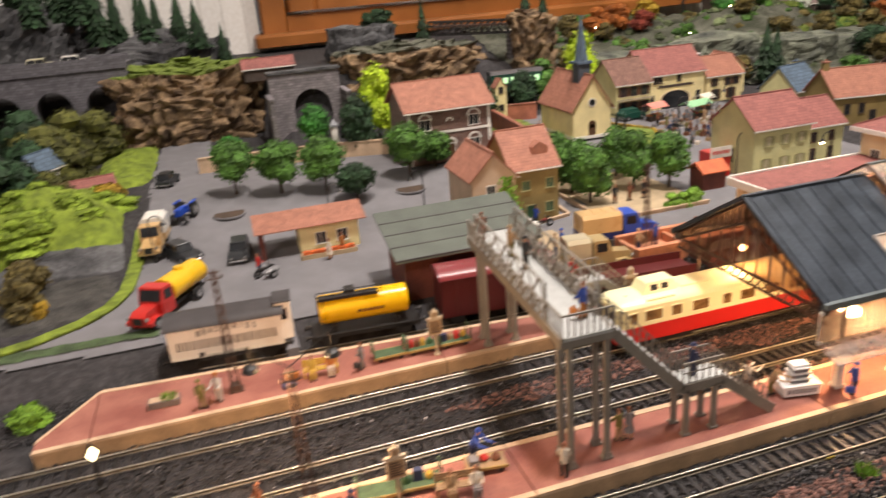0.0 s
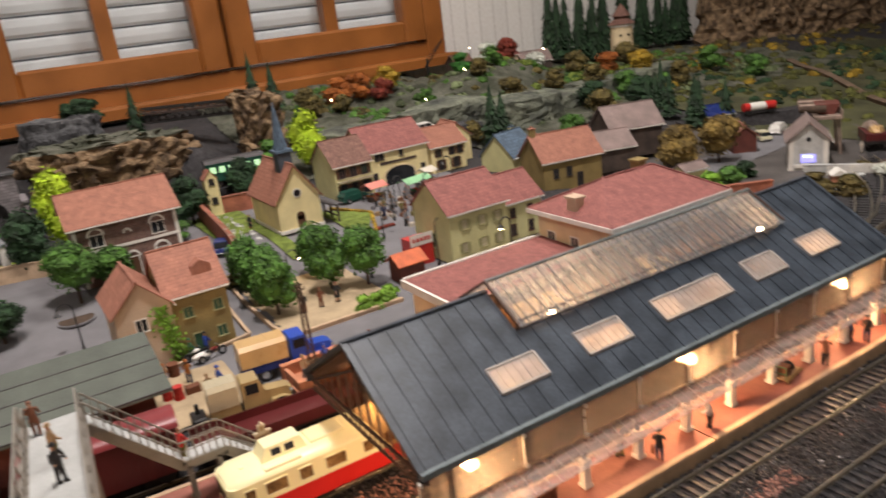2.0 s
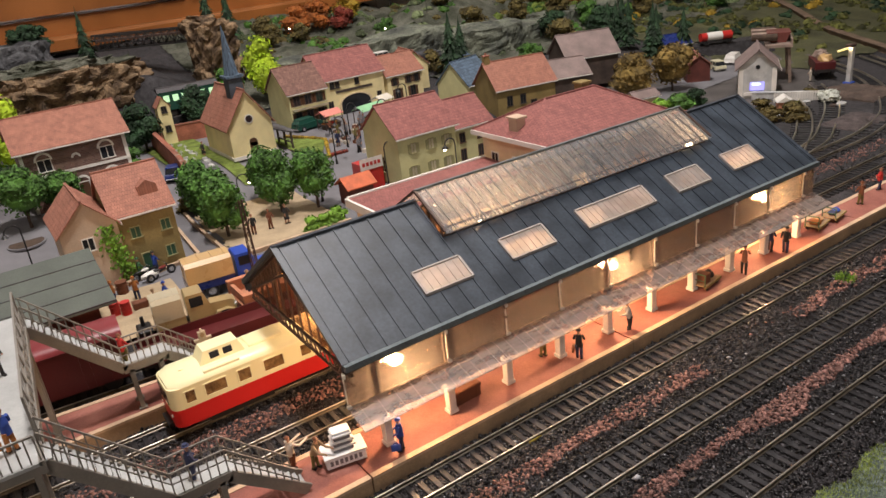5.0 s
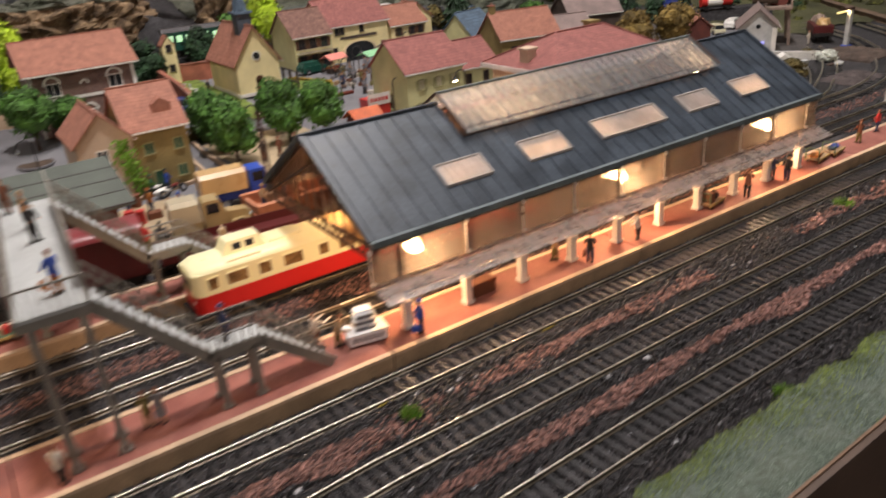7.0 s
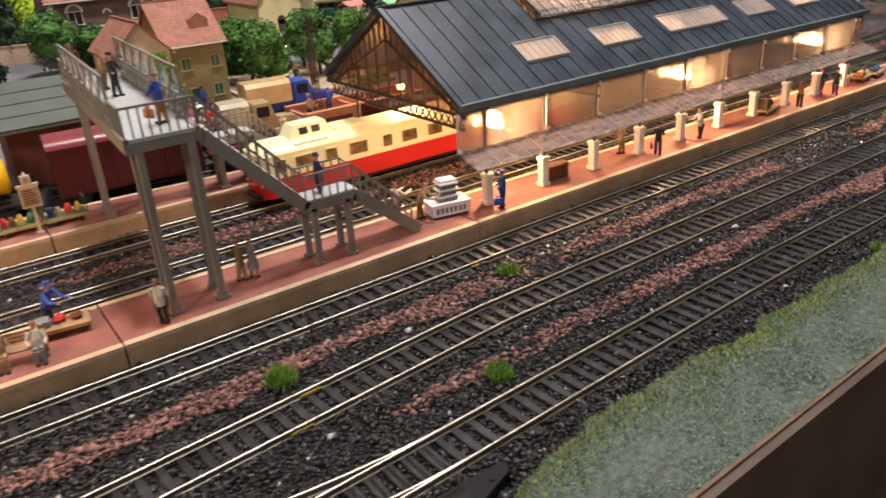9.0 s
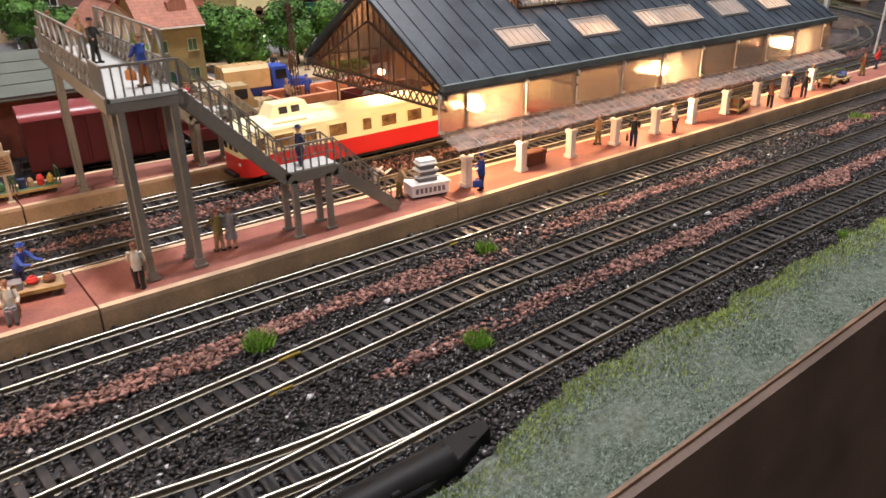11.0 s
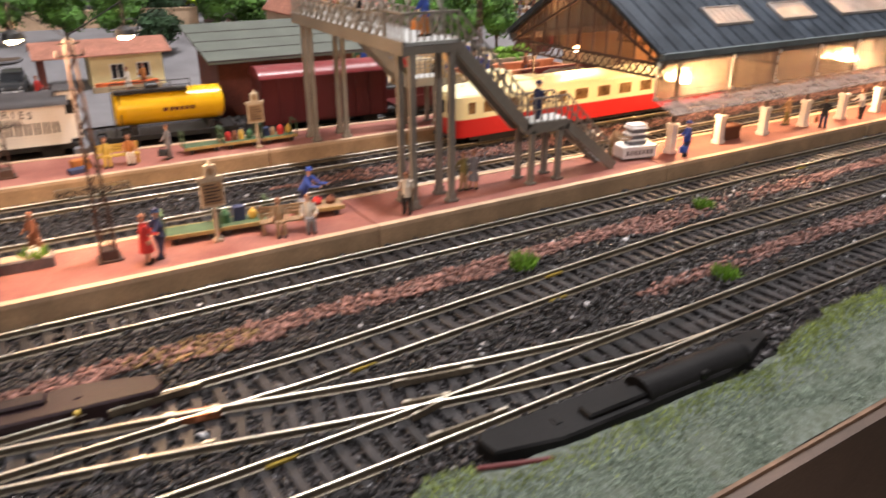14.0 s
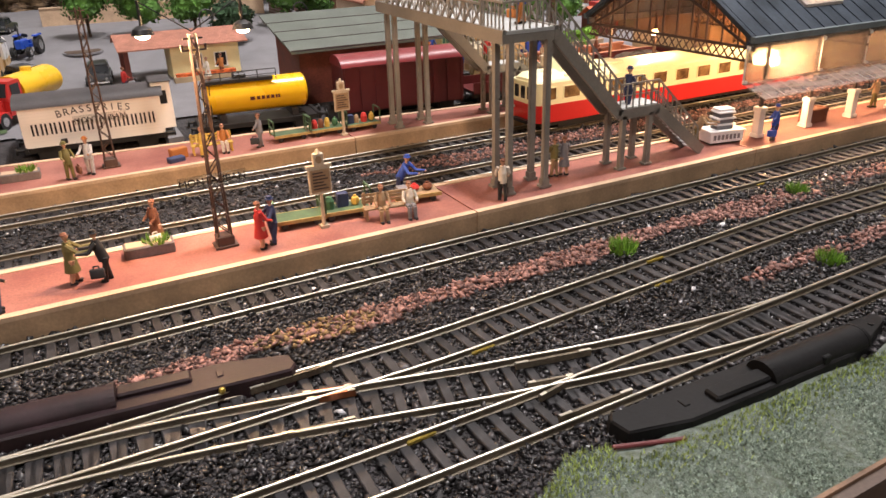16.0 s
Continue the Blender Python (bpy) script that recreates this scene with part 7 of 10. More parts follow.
trolley(0.6090, 0.0385, 10, "luggage trolley with blue sacks", ((-0.004, 0, 0.006, 0.007, 0.004, "navy", "sack"), (0.004, 0, 0.006, 0.007, 0.004, "blue", "sack")), False)


def bench(x, y, turn, label, colour="tan"):
    b = thing("platform_bench", pose(x, y, PZ, 0, 0, turn), label, "bench", "platform benches")
    m = CLOTH[colour]
    for i in range(3):
        part("seat_slat", G().box(-0.0115, 0.0115, -0.003 + i * 0.0018, -0.0015 + i * 0.0018, 0.0048, 0.0054), m, b)
    for i in range(3):
        part("back_slat", G().box(-0.0115, 0.0115, 0.0026, 0.0031, 0.0062 + i * 0.0016, 0.0074 + i * 0.0016), m, b)
    for px in (-0.0105, 0.0105):
        part("leg", G().box(px - 0.0005, px + 0.0005, -0.0028, -0.002, 0, 0.0048).box(px - 0.0005, px + 0.0005, 0.0024, 0.0032, 0, 0.0112), m, b)
    return b


figurine(-0.0190, 0.0610, PZ, -60, "blue", "navy", "painted porter in blue bending over a trolley", "blue", False, None, 0.003, False, 0.9)
bench(-0.0345, 0.0385, -10, "tan slatted platform bench with two seated figures")
figurine(-0.0385, 0.0375, PZ - 0.0002, -100, "tan", "tan", "painted figure in tan sitting on a bench", None, False, None, 0, True)
figurine(-0.0265, 0.0350, PZ - 0.0002, -100, "white", "grey", "painted figure in white and grey sitting on a bench", None, False, None, 0, True)
bench(-0.0800, 0.1840, -4, "yellow platform bench with seated figures", "yellow")
figurine(-0.0855, 0.1830, PZ, -95, "yellow", "yellow", "painted figure in yellow sitting on a bench", None, False, None, 0, True)
figurine(-0.0735, 0.1830, PZ, -95, "orange", "white", "painted figure in orange and white sitting on a bench", None, False, None, 0, True, 0.8)
g = G().box(-0.0045, 0.0045, -0.0025, 0.0025, 0, 0.0026, chamfer=0.0004)
single("suitcase", g, CLOTH["navy"], "dark blue suitcase lying on the platform", "luggage", "luggage", m=pose(-0.1015, 0.1775, PZ, 0, 0, 15))
single("suitcase", G().box(-0.0048, 0.0048, -0.0022, 0.0022, 0, 0.0058, chamfer=0.0004), CLOTH["orange"], "orange suitcase standing on the platform", "luggage", "luggage", m=pose(-0.0990, 0.1835, PZ, 0, 0, 15))
single("wooden_chest", G().box(-0.0090, 0.0090, -0.0035, 0.0035, 0, 0.0075, chamfer=0.0006).box(-0.0094, 0.0094, -0.0038, 0.0038, 0.0060, 0.0084, chamfer=0.0006).box(-0.0062, -0.0052, -0.0039, 0.0039, 0.0, 0.0086).box(0.0052, 0.0062, -0.0039, 0.0039, 0.0, 0.0086), CLOTH["brown"], "brown wooden chest between the plinths", "chest", m=pose(0.2480, 0.0445, PZ, 0, 0, 2))
figurine(0.0390, 0.0480, 0.0816, 120, "blue", "orange", "painted figure in blue and orange at the bridge landing", None, False, "orange")

# flower troughs
for x, y, turn in ((-0.1325, 0.0535, -3), (-0.1780, 0.1900, -2)):
    t = thing("flower_trough", pose(x, y, PZ, 0, 0, turn), "grey stone flower trough with green plants", "planter", "flower troughs")
    part("trough", G().box(-0.0095, 0.0095, -0.004, 0.004, 0, 0.0042, chamfer=0.0004), mat("trough_stone", (0.16, 0.13, 0.12), 0.85), t)
    part("soil", G().box(-0.0085, 0.0085, -0.003, 0.003, 0.0042, 0.0044), PLATEDGE, t)
    g = G()
    blades(g, rb, 0.003, 0, 0.004, 0.0045, 0.0035, 160)
    part("greenery", g, TUFT, t)

# lattice masts with their wire arms
def mast(x, y, h, label):
    m = thing("lattice_mast", pose(x, y, PZ), label, "mast", "catenary masts")
    part("footing", G().box(-0.0045, 0.0045, -0.0040, 0.0040, 0, 0.0008).box(-0.0034, 0.0034, -0.0032, 0.0032, 0.0008, 0.0048, chamfer=0.0004), BROWNSTEEL, m)
    g = G()
    n = 15
    w = lambda z: 0.0026 - 0.0015 * z / h
    for sx in (-1, 1):
        for sy in (-1, 1):
            g.bar((sx * w(0), sy * w(0), 0.0045), (sx * w(h), sy * w(h), h), 0.0006)
    for i in range(n):
        z0, z1 = 0.005 + (h - 0.006) * i / n, 0.005 + (h - 0.006) * (i + 1) / n
        for sy in (-1, 1):
            g.bar((-w(z0), sy * w(z0), z0), (w(z1), sy * w(z1), z1), 0.0004) if i % 2 else g.bar((w(z0), sy * w(z0), z0), (-w(z1), sy * w(z1), z1), 0.0004)
            g.bar((sy * w(z0), -w(z0), z0), (sy * w(z1), w(z1), z1), 0.0004) if i % 2 else g.bar((sy * w(z0), w(z0), z0), (sy * w(z1), -w(z1), z1), 0.0004)
    part("lattice", g, BROWNSTEEL, m)
    part("insulator_arm", G().bar((-0.0045, 0, h * 0.93), (0.0045, 0, h * 0.93), 0.0006).bar((-0.0035, 0, h * 0.98), (0.0035, 0, h * 0.98), 0.0006).tube((-0.0042, 0, h * 0.93), (-0.0042, 0, h * 0.955), 0.0005).tube((0.0042, 0, h * 0.93), (0.0042, 0, h * 0.955), 0.0005), BROWNSTEEL, m)
    return m


mast(-0.1045, 0.0450, 0.083, "rust-brown lattice mast on the near platform")
mast(-0.1340, 0.1880, 0.083, "rust-brown lattice mast on the far platform")
mast(0.2120, 0.2650, 0.080, "rust-brown lattice mast beside the siding")


for x, y, z, s in ((-0.1060, 0.0415, 0.0350, 0.0040), (-0.1345, 0.1850, 0.0335, 0.0040)):
    sg = thing("station_name_sign", pose(x, y, z), "clear station name sign reading MONTAUBAN on a mast", "sign", "name signs")
    me = text_mesh("lettering", "MONTAUBAN", s, 0.0001)
    me.materials.append(DARKTEXT)
    ob = new("lettering", me)
    ob.parent = sg
    ob.matrix_basis = pose(0, 0, 0, 90, 0, 0)
    ob = part("clear_plate", G().box(-0.0130, 0.0130, 0.0003, 0.0006, -0.0010, 0.0038), PANE, sg)


def board_sign(x, y, label):
    s = thing("platform_sign", pose(x, y, PZ) @ Matrix.Diagonal((0.80, 1, 0.97, 1)), label, "sign", "platform signs")
    part("foot", G().box(-0.0022, 0.0022, -0.0018, 0.0018, 0, 0.0012).tube((0, 0, 0.001), (0, 0, 0.0165), 0.0011, 0.0009, 8), NOTICE, s)
    part("board", G().box(-0.0060, 0.0060, -0.0008, 0.0008, 0.0155, 0.0275, chamfer=0.0004).box(-0.0068, 0.0068, -0.0010, 0.0010, 0.0272, 0.0284), NOTICE, s)
    part("clock_box", G().box(-0.0030, 0.0030, -0.0009, 0.0009, 0.0284, 0.0335, chamfer=0.0004).tube((0, 0, 0.0335), (0, 0, 0.0352), 0.0014, 0.0006, 8), NOTICE, s)
    part("panel", G().box(-0.0050, 0.0050, -0.0011, -0.0008, 0.0166, 0.0264), CLOTH["tan"], s, "beige notice panel")
    part("clock_face", G().tube((0, -0.0012, 0.0308), (0, -0.0009, 0.0308), 0.0016, 0.0016, 12), CLOTH["tan"], s)
    for i in range(6):
        part("lettering_bar", G().box(-0.0040, 0.0040 - 0.0012 * (i % 3), -0.0013, -0.0011, 0.0178 + i * 0.0014, 0.0184 + i * 0.0014), BROWNSTEEL, s)
    return s


board_sign(-0.0635, 0.0420, "cream platform notice board with a clock on a post")
board_sign(-0.0030, 0.1760, "cream platform notice board with a clock on a post")
board_sign(0.1440, 0.1780, "cream platform notice board beside the railcar")

# white newspaper stand
nsd = thing("newspaper_stand", pose(0.1705, 0.0440, PZ, 0, 0, -12), "white newspaper stand with stacked papers", "stand")
PAPER = mat("paper_white", (0.86, 0.86, 0.86), 0.6, var=0.05, bump=0)
part("counter", G().box(-0.0105, 0.0105, -0.0060, 0.0060, 0.0012, 0.0070, chamfer=0.0004), PAPER, nsd)
part("counter_top", G().box(-0.0112, 0.0112, -0.0066, 0.0066, 0.0070, 0.0077), PAPER, nsd)
part("plinth_board", G().box(-0.0095, 0.0095, -0.0050, 0.0050, 0, 0.0012), BLACK, nsd)
for z, w in ((0.0077, 0.0062), (0.0110, 0.0058), (0.0143, 0.0052)):
    part("shelf_core", G().box(-w + 0.001, w - 0.001, -0.0032, 0.0032, z, z + 0.0024, chamfer=0.0003), CLOTH["grey"], nsd)
    part("shelf", G().box(-w, w, -0.0042, 0.0042, z + 0.0024, z + 0.0033, chamfer=0.0002), PAPER, nsd)
part("stand_top", G().box(-0.0048, 0.0048, -0.0034, 0.0034, 0.0176, 0.0192, chamfer=0.0003), PAPER, nsd)
for i in range(7):
    part("lettering_bar", G().box(-0.0085 + i * 0.0025, -0.0070 + i * 0.0025, -0.0063, -0.0060, 0.0028, 0.0055), CLOTH["grey"], nsd)


# ---- vehicles of the village and the yard ----
CHROME = mat("dull_chrome", (0.6, 0.6, 0.6), 0.25, 0.9, var=0.1, bump=0)
TYRE = mat("black_tyre", (0.015, 0.015, 0.016), 0.7, var=0.2, bump=0)
PAINTS = {k: mat("car_" + k, c, 0.3, var=0.06, scale=30, bump=0.02) for k, c in dict(black=(0.02, 0.022, 0.025), green=(0.015, 0.07, 0.05), blue=(0.02, 0.07, 0.42), navy=(0.02, 0.035, 0.16), white=(0.75, 0.73, 0.68), cream=(0.62, 0.58, 0.40),
          red=(0.5, 0.03, 0.025), grey=(0.2, 0.2, 0.21), yellow=(0.75, 0.45, 0.02), khaki=(0.36, 0.27, 0.13), canvas=(0.44, 0.39, 0.27), tan=(0.55, 0.36, 0.16), brown=(0.12, 0.05, 0.03), oxide=(0.2, 0.035, 0.03), steel=(0.3, 0.31, 0.33)).items()}


def wheel(parent, x, y, r, w=0.0022):
    t = part("wheel", G().tube((x, y - w / 2, r), (x, y + w / 2, r), r, r, 14), TYRE, parent)
    part("rim", G().tube((x, y - w / 2 - 0.0002, r), (x, y + w / 2 + 0.0002, r), r * 0.55, r * 0.55, 12), CHROME, t)


def car(x, y, turn, paint, label, L=0.046, W=0.018, Ht=0.0165, z=None, van=False):
    c = thing("van" if van else "car", pose(x, y, H(x, y) + 0.0015 if z is None else z, 0, 0, turn), label, "car", "parked cars")
    b = 0.0100 if not van else 0.0110
    low = [(-L / 2, 0.0030), (-L / 2 - 0.0005, 0.0055), (-L / 2 + 0.0012, b - 0.0008), (-L * 0.25, b), (L * 0.20, b), (L * 0.44, b - 0.0012), (L / 2, b - 0.0035), (L / 2 + 0.0003, 0.0045), (L / 2 - 0.001, 0.0030)]
    part("body", G().prism(low, "y", -W / 2, W / 2), PAINTS[paint], c, smooth=True)
    x0, x1 = (-L * 0.44, L * 0.20) if not van else (-L * 0.49, L * 0.30)
    t = 0.0016
    q = [(x0, -W / 2 + 0.0008), (x1, -W / 2 + 0.0008), (x1, W / 2 - 0.0008), (x0, W / 2 - 0.0008)]
    k = [(x0 + 0.004, -W / 2 + 0.0022), (x1 - 0.005, -W / 2 + 0.0022), (x1 - 0.005, W / 2 - 0.0022), (x0 + 0.004, W / 2 - 0.0022)]
    part("glasshouse", G().add([(*p, b - 0.0004) for p in q] + [(*p, Ht - 0.0012) for p in k], [(3, 2, 1, 0), (4, 5, 6, 7), (0, 1, 5, 4), (1, 2, 6, 5), (2, 3, 7, 6), (3, 0, 4, 7)]), PAINTS[paint] if van else GLASSDARK, c)
    part("roof", G().box(x0 + 0.0034, x1 - 0.0044, -W / 2 + 0.0018, W / 2 - 0.0018, Ht - 0.0014, Ht, chamfer=0.0008), PAINTS[paint], c)
    for s in (-1, 1):
        for f in (x0 + 0.0022, (x0 + x1) / 2, x1 - 0.0028):
            part("window_pillar", G().bar((f, s * (W / 2 - 0.0011), b - 0.0005), (f + (x0 + x1 - 2 * f) * 0.08, s * (W / 2 - 0.0022), Ht - 0.0008), 0.0008), PAINTS[paint], c)
        part("headlight", G().ball((L / 2 - 0.0002, s * W * 0.34, b - 0.0035), 0.0013, 8), CHROME, c)
        part("mudguard", G().tube((L * 0.30, s * (W / 2 - 0.0012), 0.0036), (L * 0.30, s * (W / 2 + 0.0006), 0.0036), 0.0046, 0.0046, 12), PAINTS[paint], c)
        for f in (-L * 0.30, L * 0.30):
            wheel(c, f, s * (W / 2 - 0.0002), 0.0036)
    part("bumper", G().box(L / 2, L / 2 + 0.001, -W / 2 + 0.001, W / 2 - 0.001, 0.0035, 0.0047, chamfer=0.0003), CHROME, c)
    part("bumper", G().box(-L / 2 - 0.0012, -L / 2 - 0.0002, -W / 2 + 0.001, W / 2 - 0.001, 0.0035, 0.0047, chamfer=0.0003), CHROME, c)
    return c


def lorry(x, y, turn, cab, load, kind, label, L=0.080, W=0.024, z=None):
    """A bonneted lorry heading along +x with a tarpaulin, a tank or an open bed."""
    c = thing("lorry", pose(x, y, H(x, y) + 0.0015 if z is None else z, 0, 0, turn), label, "lorry", "lorries")
    f = L / 2
    part("chassis", G().box(-f, f - 0.004, -W * 0.25, W * 0.25, 0.006, 0.0085), BLACK, c)
    part("bonnet", G().prism([(f - 0.019, 0.006), (f, 0.006), (f + 0.0004, 0.0135), (f - 0.003, 0.0160), (f - 0.019, 0.0172)], "y", -W * 0.27, W * 0.27), PAINTS[cab], c, smooth=True)
    part("cab", G().prism([(f - 0.034, 0.007), (f - 0.018, 0.007), (f - 0.018, 0.018), (f - 0.0215, 0.0285), (f - 0.033, 0.0285), (f - 0.034, 0.027)], "y", -W * 0.43, W * 0.43), PAINTS[cab], c)
    part("windscreen", G().add([(f - 0.0178, -W * 0.38, 0.0188), (f - 0.0178, W * 0.38, 0.0188), (f - 0.0210, W * 0.38, 0.0272), (f - 0.0210, -W * 0.38, 0.0272)], [(0, 1, 2, 3)]), GLASSDARK, c)
    part("grille", G().box(f + 0.0002, f + 0.0008, -W * 0.16, W * 0.16, 0.0075, 0.0132), BLACK, c)
    for s in (-1, 1):
        part("cab_window", G().box(f - 0.0315, f - 0.0225, s * W * 0.43 - 0.0003, s * W * 0.43 + 0.0003, 0.0190, 0.0262), GLASSDARK, c)
        part("mudguard", G().prism([(f - 0.0165, 0.006), (f - 0.0145, 0.0105), (f - 0.0065, 0.0110), (f - 0.0005, 0.0085), (f - 0.001, 0.006)], "y", min(s * W * 0.27, s * W * 0.47), max(s * W * 0.27, s * W * 0.47)), PAINTS[cab], c)
        part("headlight", G().ball((f - 0.0005, s * W * 0.34, 0.0122), 0.0017, 8), CHROME, c)
        for q in (f - 0.009, -f + 0.017):
            wheel(c, q, s * W * 0.41, 0.0054, 0.003)
    b0, b1 = -f, f - 0.036
    if kind == "tank":
        m = (b0 + b1) / 2
        pr = [(W * 0.46 * math.cos(2 * math.pi * k / 18), 0.0195 + 0.0098 * math.sin(2 * math.pi * k / 18)) for k in range(18)]
        part("tank", G().prism(pr, "x", b0, b1), PAINTS[load], c, "glossy tank body", smooth=True)
        part("filler_dome", G().tube((m, 0, 0.028), (m, 0, 0.0315), 0.004, 0.0035, 12), PAINTS[load], c)
    else:
        part("bed", G().box(b0, b1, -W / 2, W / 2, 0.0088, 0.0110).box(b0, b1, -W / 2, -W / 2 + 0.001, 0.011, 0.0155).box(b0, b1, W / 2 - 0.001, W / 2, 0.011, 0.0155).box(b0, b0 + 0.001, -W / 2, W / 2, 0.011, 0.0155).box(b1 - 0.001, b1, -W / 2, W / 2, 0.011, 0.0155), PAINTS["navy" if cab == "blue" else cab], c)
        if kind == "tarp":
            pr = [(-W / 2 - 0.0003, 0.0150), (W / 2 + 0.0003, 0.0150), (W / 2, 0.0285), (W * 0.36, 0.0315), (-W * 0.36, 0.0315), (-W / 2, 0.0285)]
            part("tarpaulin", G().prism(pr, "x", b0 + 0.0005, b1 - 0.0005), PAINTS[load], c, "tan canvas tarpaulin", smooth=True)
            for i in range(4):
                u = b0 + 0.004 + (b1 - b0 - 0.008) * i / 3
                part("hoop_seam", G().bar((u, -W * 0.36, 0.0317), (u, W * 0.36, 0.0317), 0.0008, 0.0005), PAINTS[load], c)
    return c


lorry(-0.177, 0.334, -122, "red", "yellow", "tank", "red-cabbed lorry with a yellow tank parked in the yard", L=0.082)
lorry(-0.196, 0.492, -96, "tan", "white", "tarp", "tan lorry with a white tarpaulin parked in the yard", L=0.066, W=0.022)
lorry(0.2025, 0.2975, -5, "blue", "tan", "tarp", "blue-cabbed lorry with a tan canvas tarpaulin", L=0.073, W=0.0225)
car(-0.170, 0.458, -60, "black", "black saloon car parked in the yard")
car(-0.118, 0.436, -96, "black", "black saloon car with chrome bumper by the pavilion")
car(-0.188, 0.700, 75, "black", "black saloon car on the sloping road", L=0.042)
car(0.245, 0.606, 70, "navy", "dark blue car parked by the graveyard wall", L=0.038)
car(0.447, 0.680, 10, "green", "dark green van at the market square", L=0.040, van=True)
single("hill_road", G().prism([(0.832, 0.02), (0.885, 0.02), (0.885, 0.068), (0.836, 0.068)], "x", 0.60, 0.78), GREYROCK, "grey road ledge on the hillside", "road", kind="structure")
car(0.675, 0.852, 5, "white", "white car on the hill road", L=0.046, z=0.068)
car(1.105, 0.520, 60, "cream", "cream rounded small car in the engine yard", L=0.042)
car(1.165, 0.530, 20, "white", "white open-sided van in the engine yard", L=0.048, van=True)
car(-0.305, 1.000, 4, "white", "white car on the viaduct", z=0.1575)
car(-0.352, 1.004, 4, "cream", "cream car on the viaduct", z=0.1575)

# blue tractor
tr = thing("tractor", pose(-0.168, 0.553, H(-0.168, 0.553) + 0.0015, 0, 0, -110), "blue farm tractor in the yard", "tractor")
part("bonnet", G().box(0.0, 0.016, -0.0035, 0.0035, 0.008, 0.0155, chamfer=0.001), PAINTS["blue"], tr)
part("seat_deck", G().box(-0.011, 0.0, -0.006, 0.006, 0.0075, 0.0105).box(-0.010, -0.005, -0.003, 0.003, 0.0105, 0.0135), PAINTS["blue"], tr)
part("steering_wheel", G().tube((-0.0025, 0, 0.0175), (-0.003, 0, 0.0181), 0.0028, 0.0028, 10).tube((0, 0, 0.014), (-0.003, 0, 0.018), 0.0005), BLACK, tr)
for s in (-1, 1):
    wheel(tr, -0.0085, s * 0.0085, 0.0085, 0.004)
    wheel(tr, 0.0125, s * 0.0070, 0.0048, 0.0028)
    part("mudguard", G().box(-0.016, -0.001, s * 0.0085 - 0.002, s * 0.0085 + 0.002, 0.0168, 0.0180, chamfer=0.0005), PAINTS["blue"], tr)
part("exhaust", G().tube((0.010, 0, 0.015), (0.010, 0, 0.024), 0.0007), BLACK, tr)


def motorcycle(x, y, turn, paint, label, sidecar=False):
    m = thing("motorcycle", pose(x, y, H(x, y) + 0.0015, 0, 0, turn), label, "motorcycle", "motorcycles")
    for u in (-0.008, 0.008):
        wheel(m, u, 0, 0.0040, 0.0012)
    part("frame", G().bar((-0.008, 0, 0.004), (0.002, 0, 0.0068), 0.0014).bar((0.002, 0, 0.0068), (0.008, 0, 0.004), 0.0010).bar((0.0055, 0, 0.005), (0.0045, 0, 0.0112), 0.0008), BLACK, m)
    part("fuel_tank", G().ball((0.001, 0, 0.0082), (0.0038, 0.0016, 0.0015), 8), PAINTS[paint], m, smooth=True)
    part("saddle", G().box(-0.0075, -0.0025, -0.0014, 0.0014, 0.0072, 0.0085, chamfer=0.0004), BLACK, m)
    part("handlebar", G().bar((0.0040, -0.0036, 0.0112), (0.0040, 0.0036, 0.0112), 0.0006), CHROME, m)
    if sidecar:
        part("sidecar", G().ball((0.001, -0.0085, 0.0055), (0.009, 0.0035, 0.0032), 10), PAINTS[paint], m, smooth=True)
        wheel(m, -0.001, -0.0125, 0.0036, 0.0012)
    return m


motorcycle(0.150, 0.372, 12, "white", "pale motorcycle with a sidecar at the kerb", True)
motorcycle(0.163, 0.365, 15, "oxide", "orange-brown motorcycle at the kerb")
figurine(0.148, 0.379, H(0.148, 0.379) + 0.0035, 12, "green", "navy", "painted rider in green on a motorcycle", "green", False, None, 0, True)
figurine(0.161, 0.378, H(0.16, 0.378) + 0.0015, 30, "blue", "navy", "painted figure in blue beside the motorcycles", "black")
motorcycle(-0.100, 0.375, 40, "grey", "grey motorcycle beside the pavilion", True)
figurine(-0.104, 0.380, H(-0.104, 0.38) + 0.0015, 20, "red", "navy", "painted figure in red by the pavilion")
figurine(-0.026, 0.398, H(-0.026, 0.398) + 0.0015, 120, "orange", "brown", "painted figure in orange at the pavilion door")
figurine(-0.040, 0.386, H(-0.04, 0.386) + 0.0015, 160, "white", "blue", "painted figure in white at the pavilion door", None, True)


# ---- street furniture ----
def street_lamp(x, y, z, h, turn, label, lit=False, arch=0.013, r=0.0008):
    p = thing("street_lamp", pose(x, y, z, 0, 0, turn), label, "street lamp", "street lamps")
    g = G().tube((0, 0, 0), (0, 0, 0.006), 0.0018, 0.0012, 8).tube((0, 0, 0.005), (0, 0, h - arch / 2), r, r * 0.8, 7)
    n = 8
    pts = [(arch / 2 - arch / 2 * math.cos(math.pi * i / n), 0, h - arch / 2 + arch / 2 * math.sin(math.pi * i / n)) for i in range(n + 1)]
    for a, b in zip(pts, pts[1:]):
        g.tube(a, b, r * 0.8, r * 0.8, 6)
    part("post", g, BLACK, p)
    part("shade", G().tube((arch, 0, h - arch / 2), (arch, 0, h - arch / 2 - 0.003), 0.0008, 0.0034, 12), BLACK, p)
    part("bulb", G().ball((arch, 0, h - arch / 2 - 0.0032), 0.0018 if lit else 0.0013, 8), BULB if lit else PAINTS["cream"], p, smooth=True)
    return p


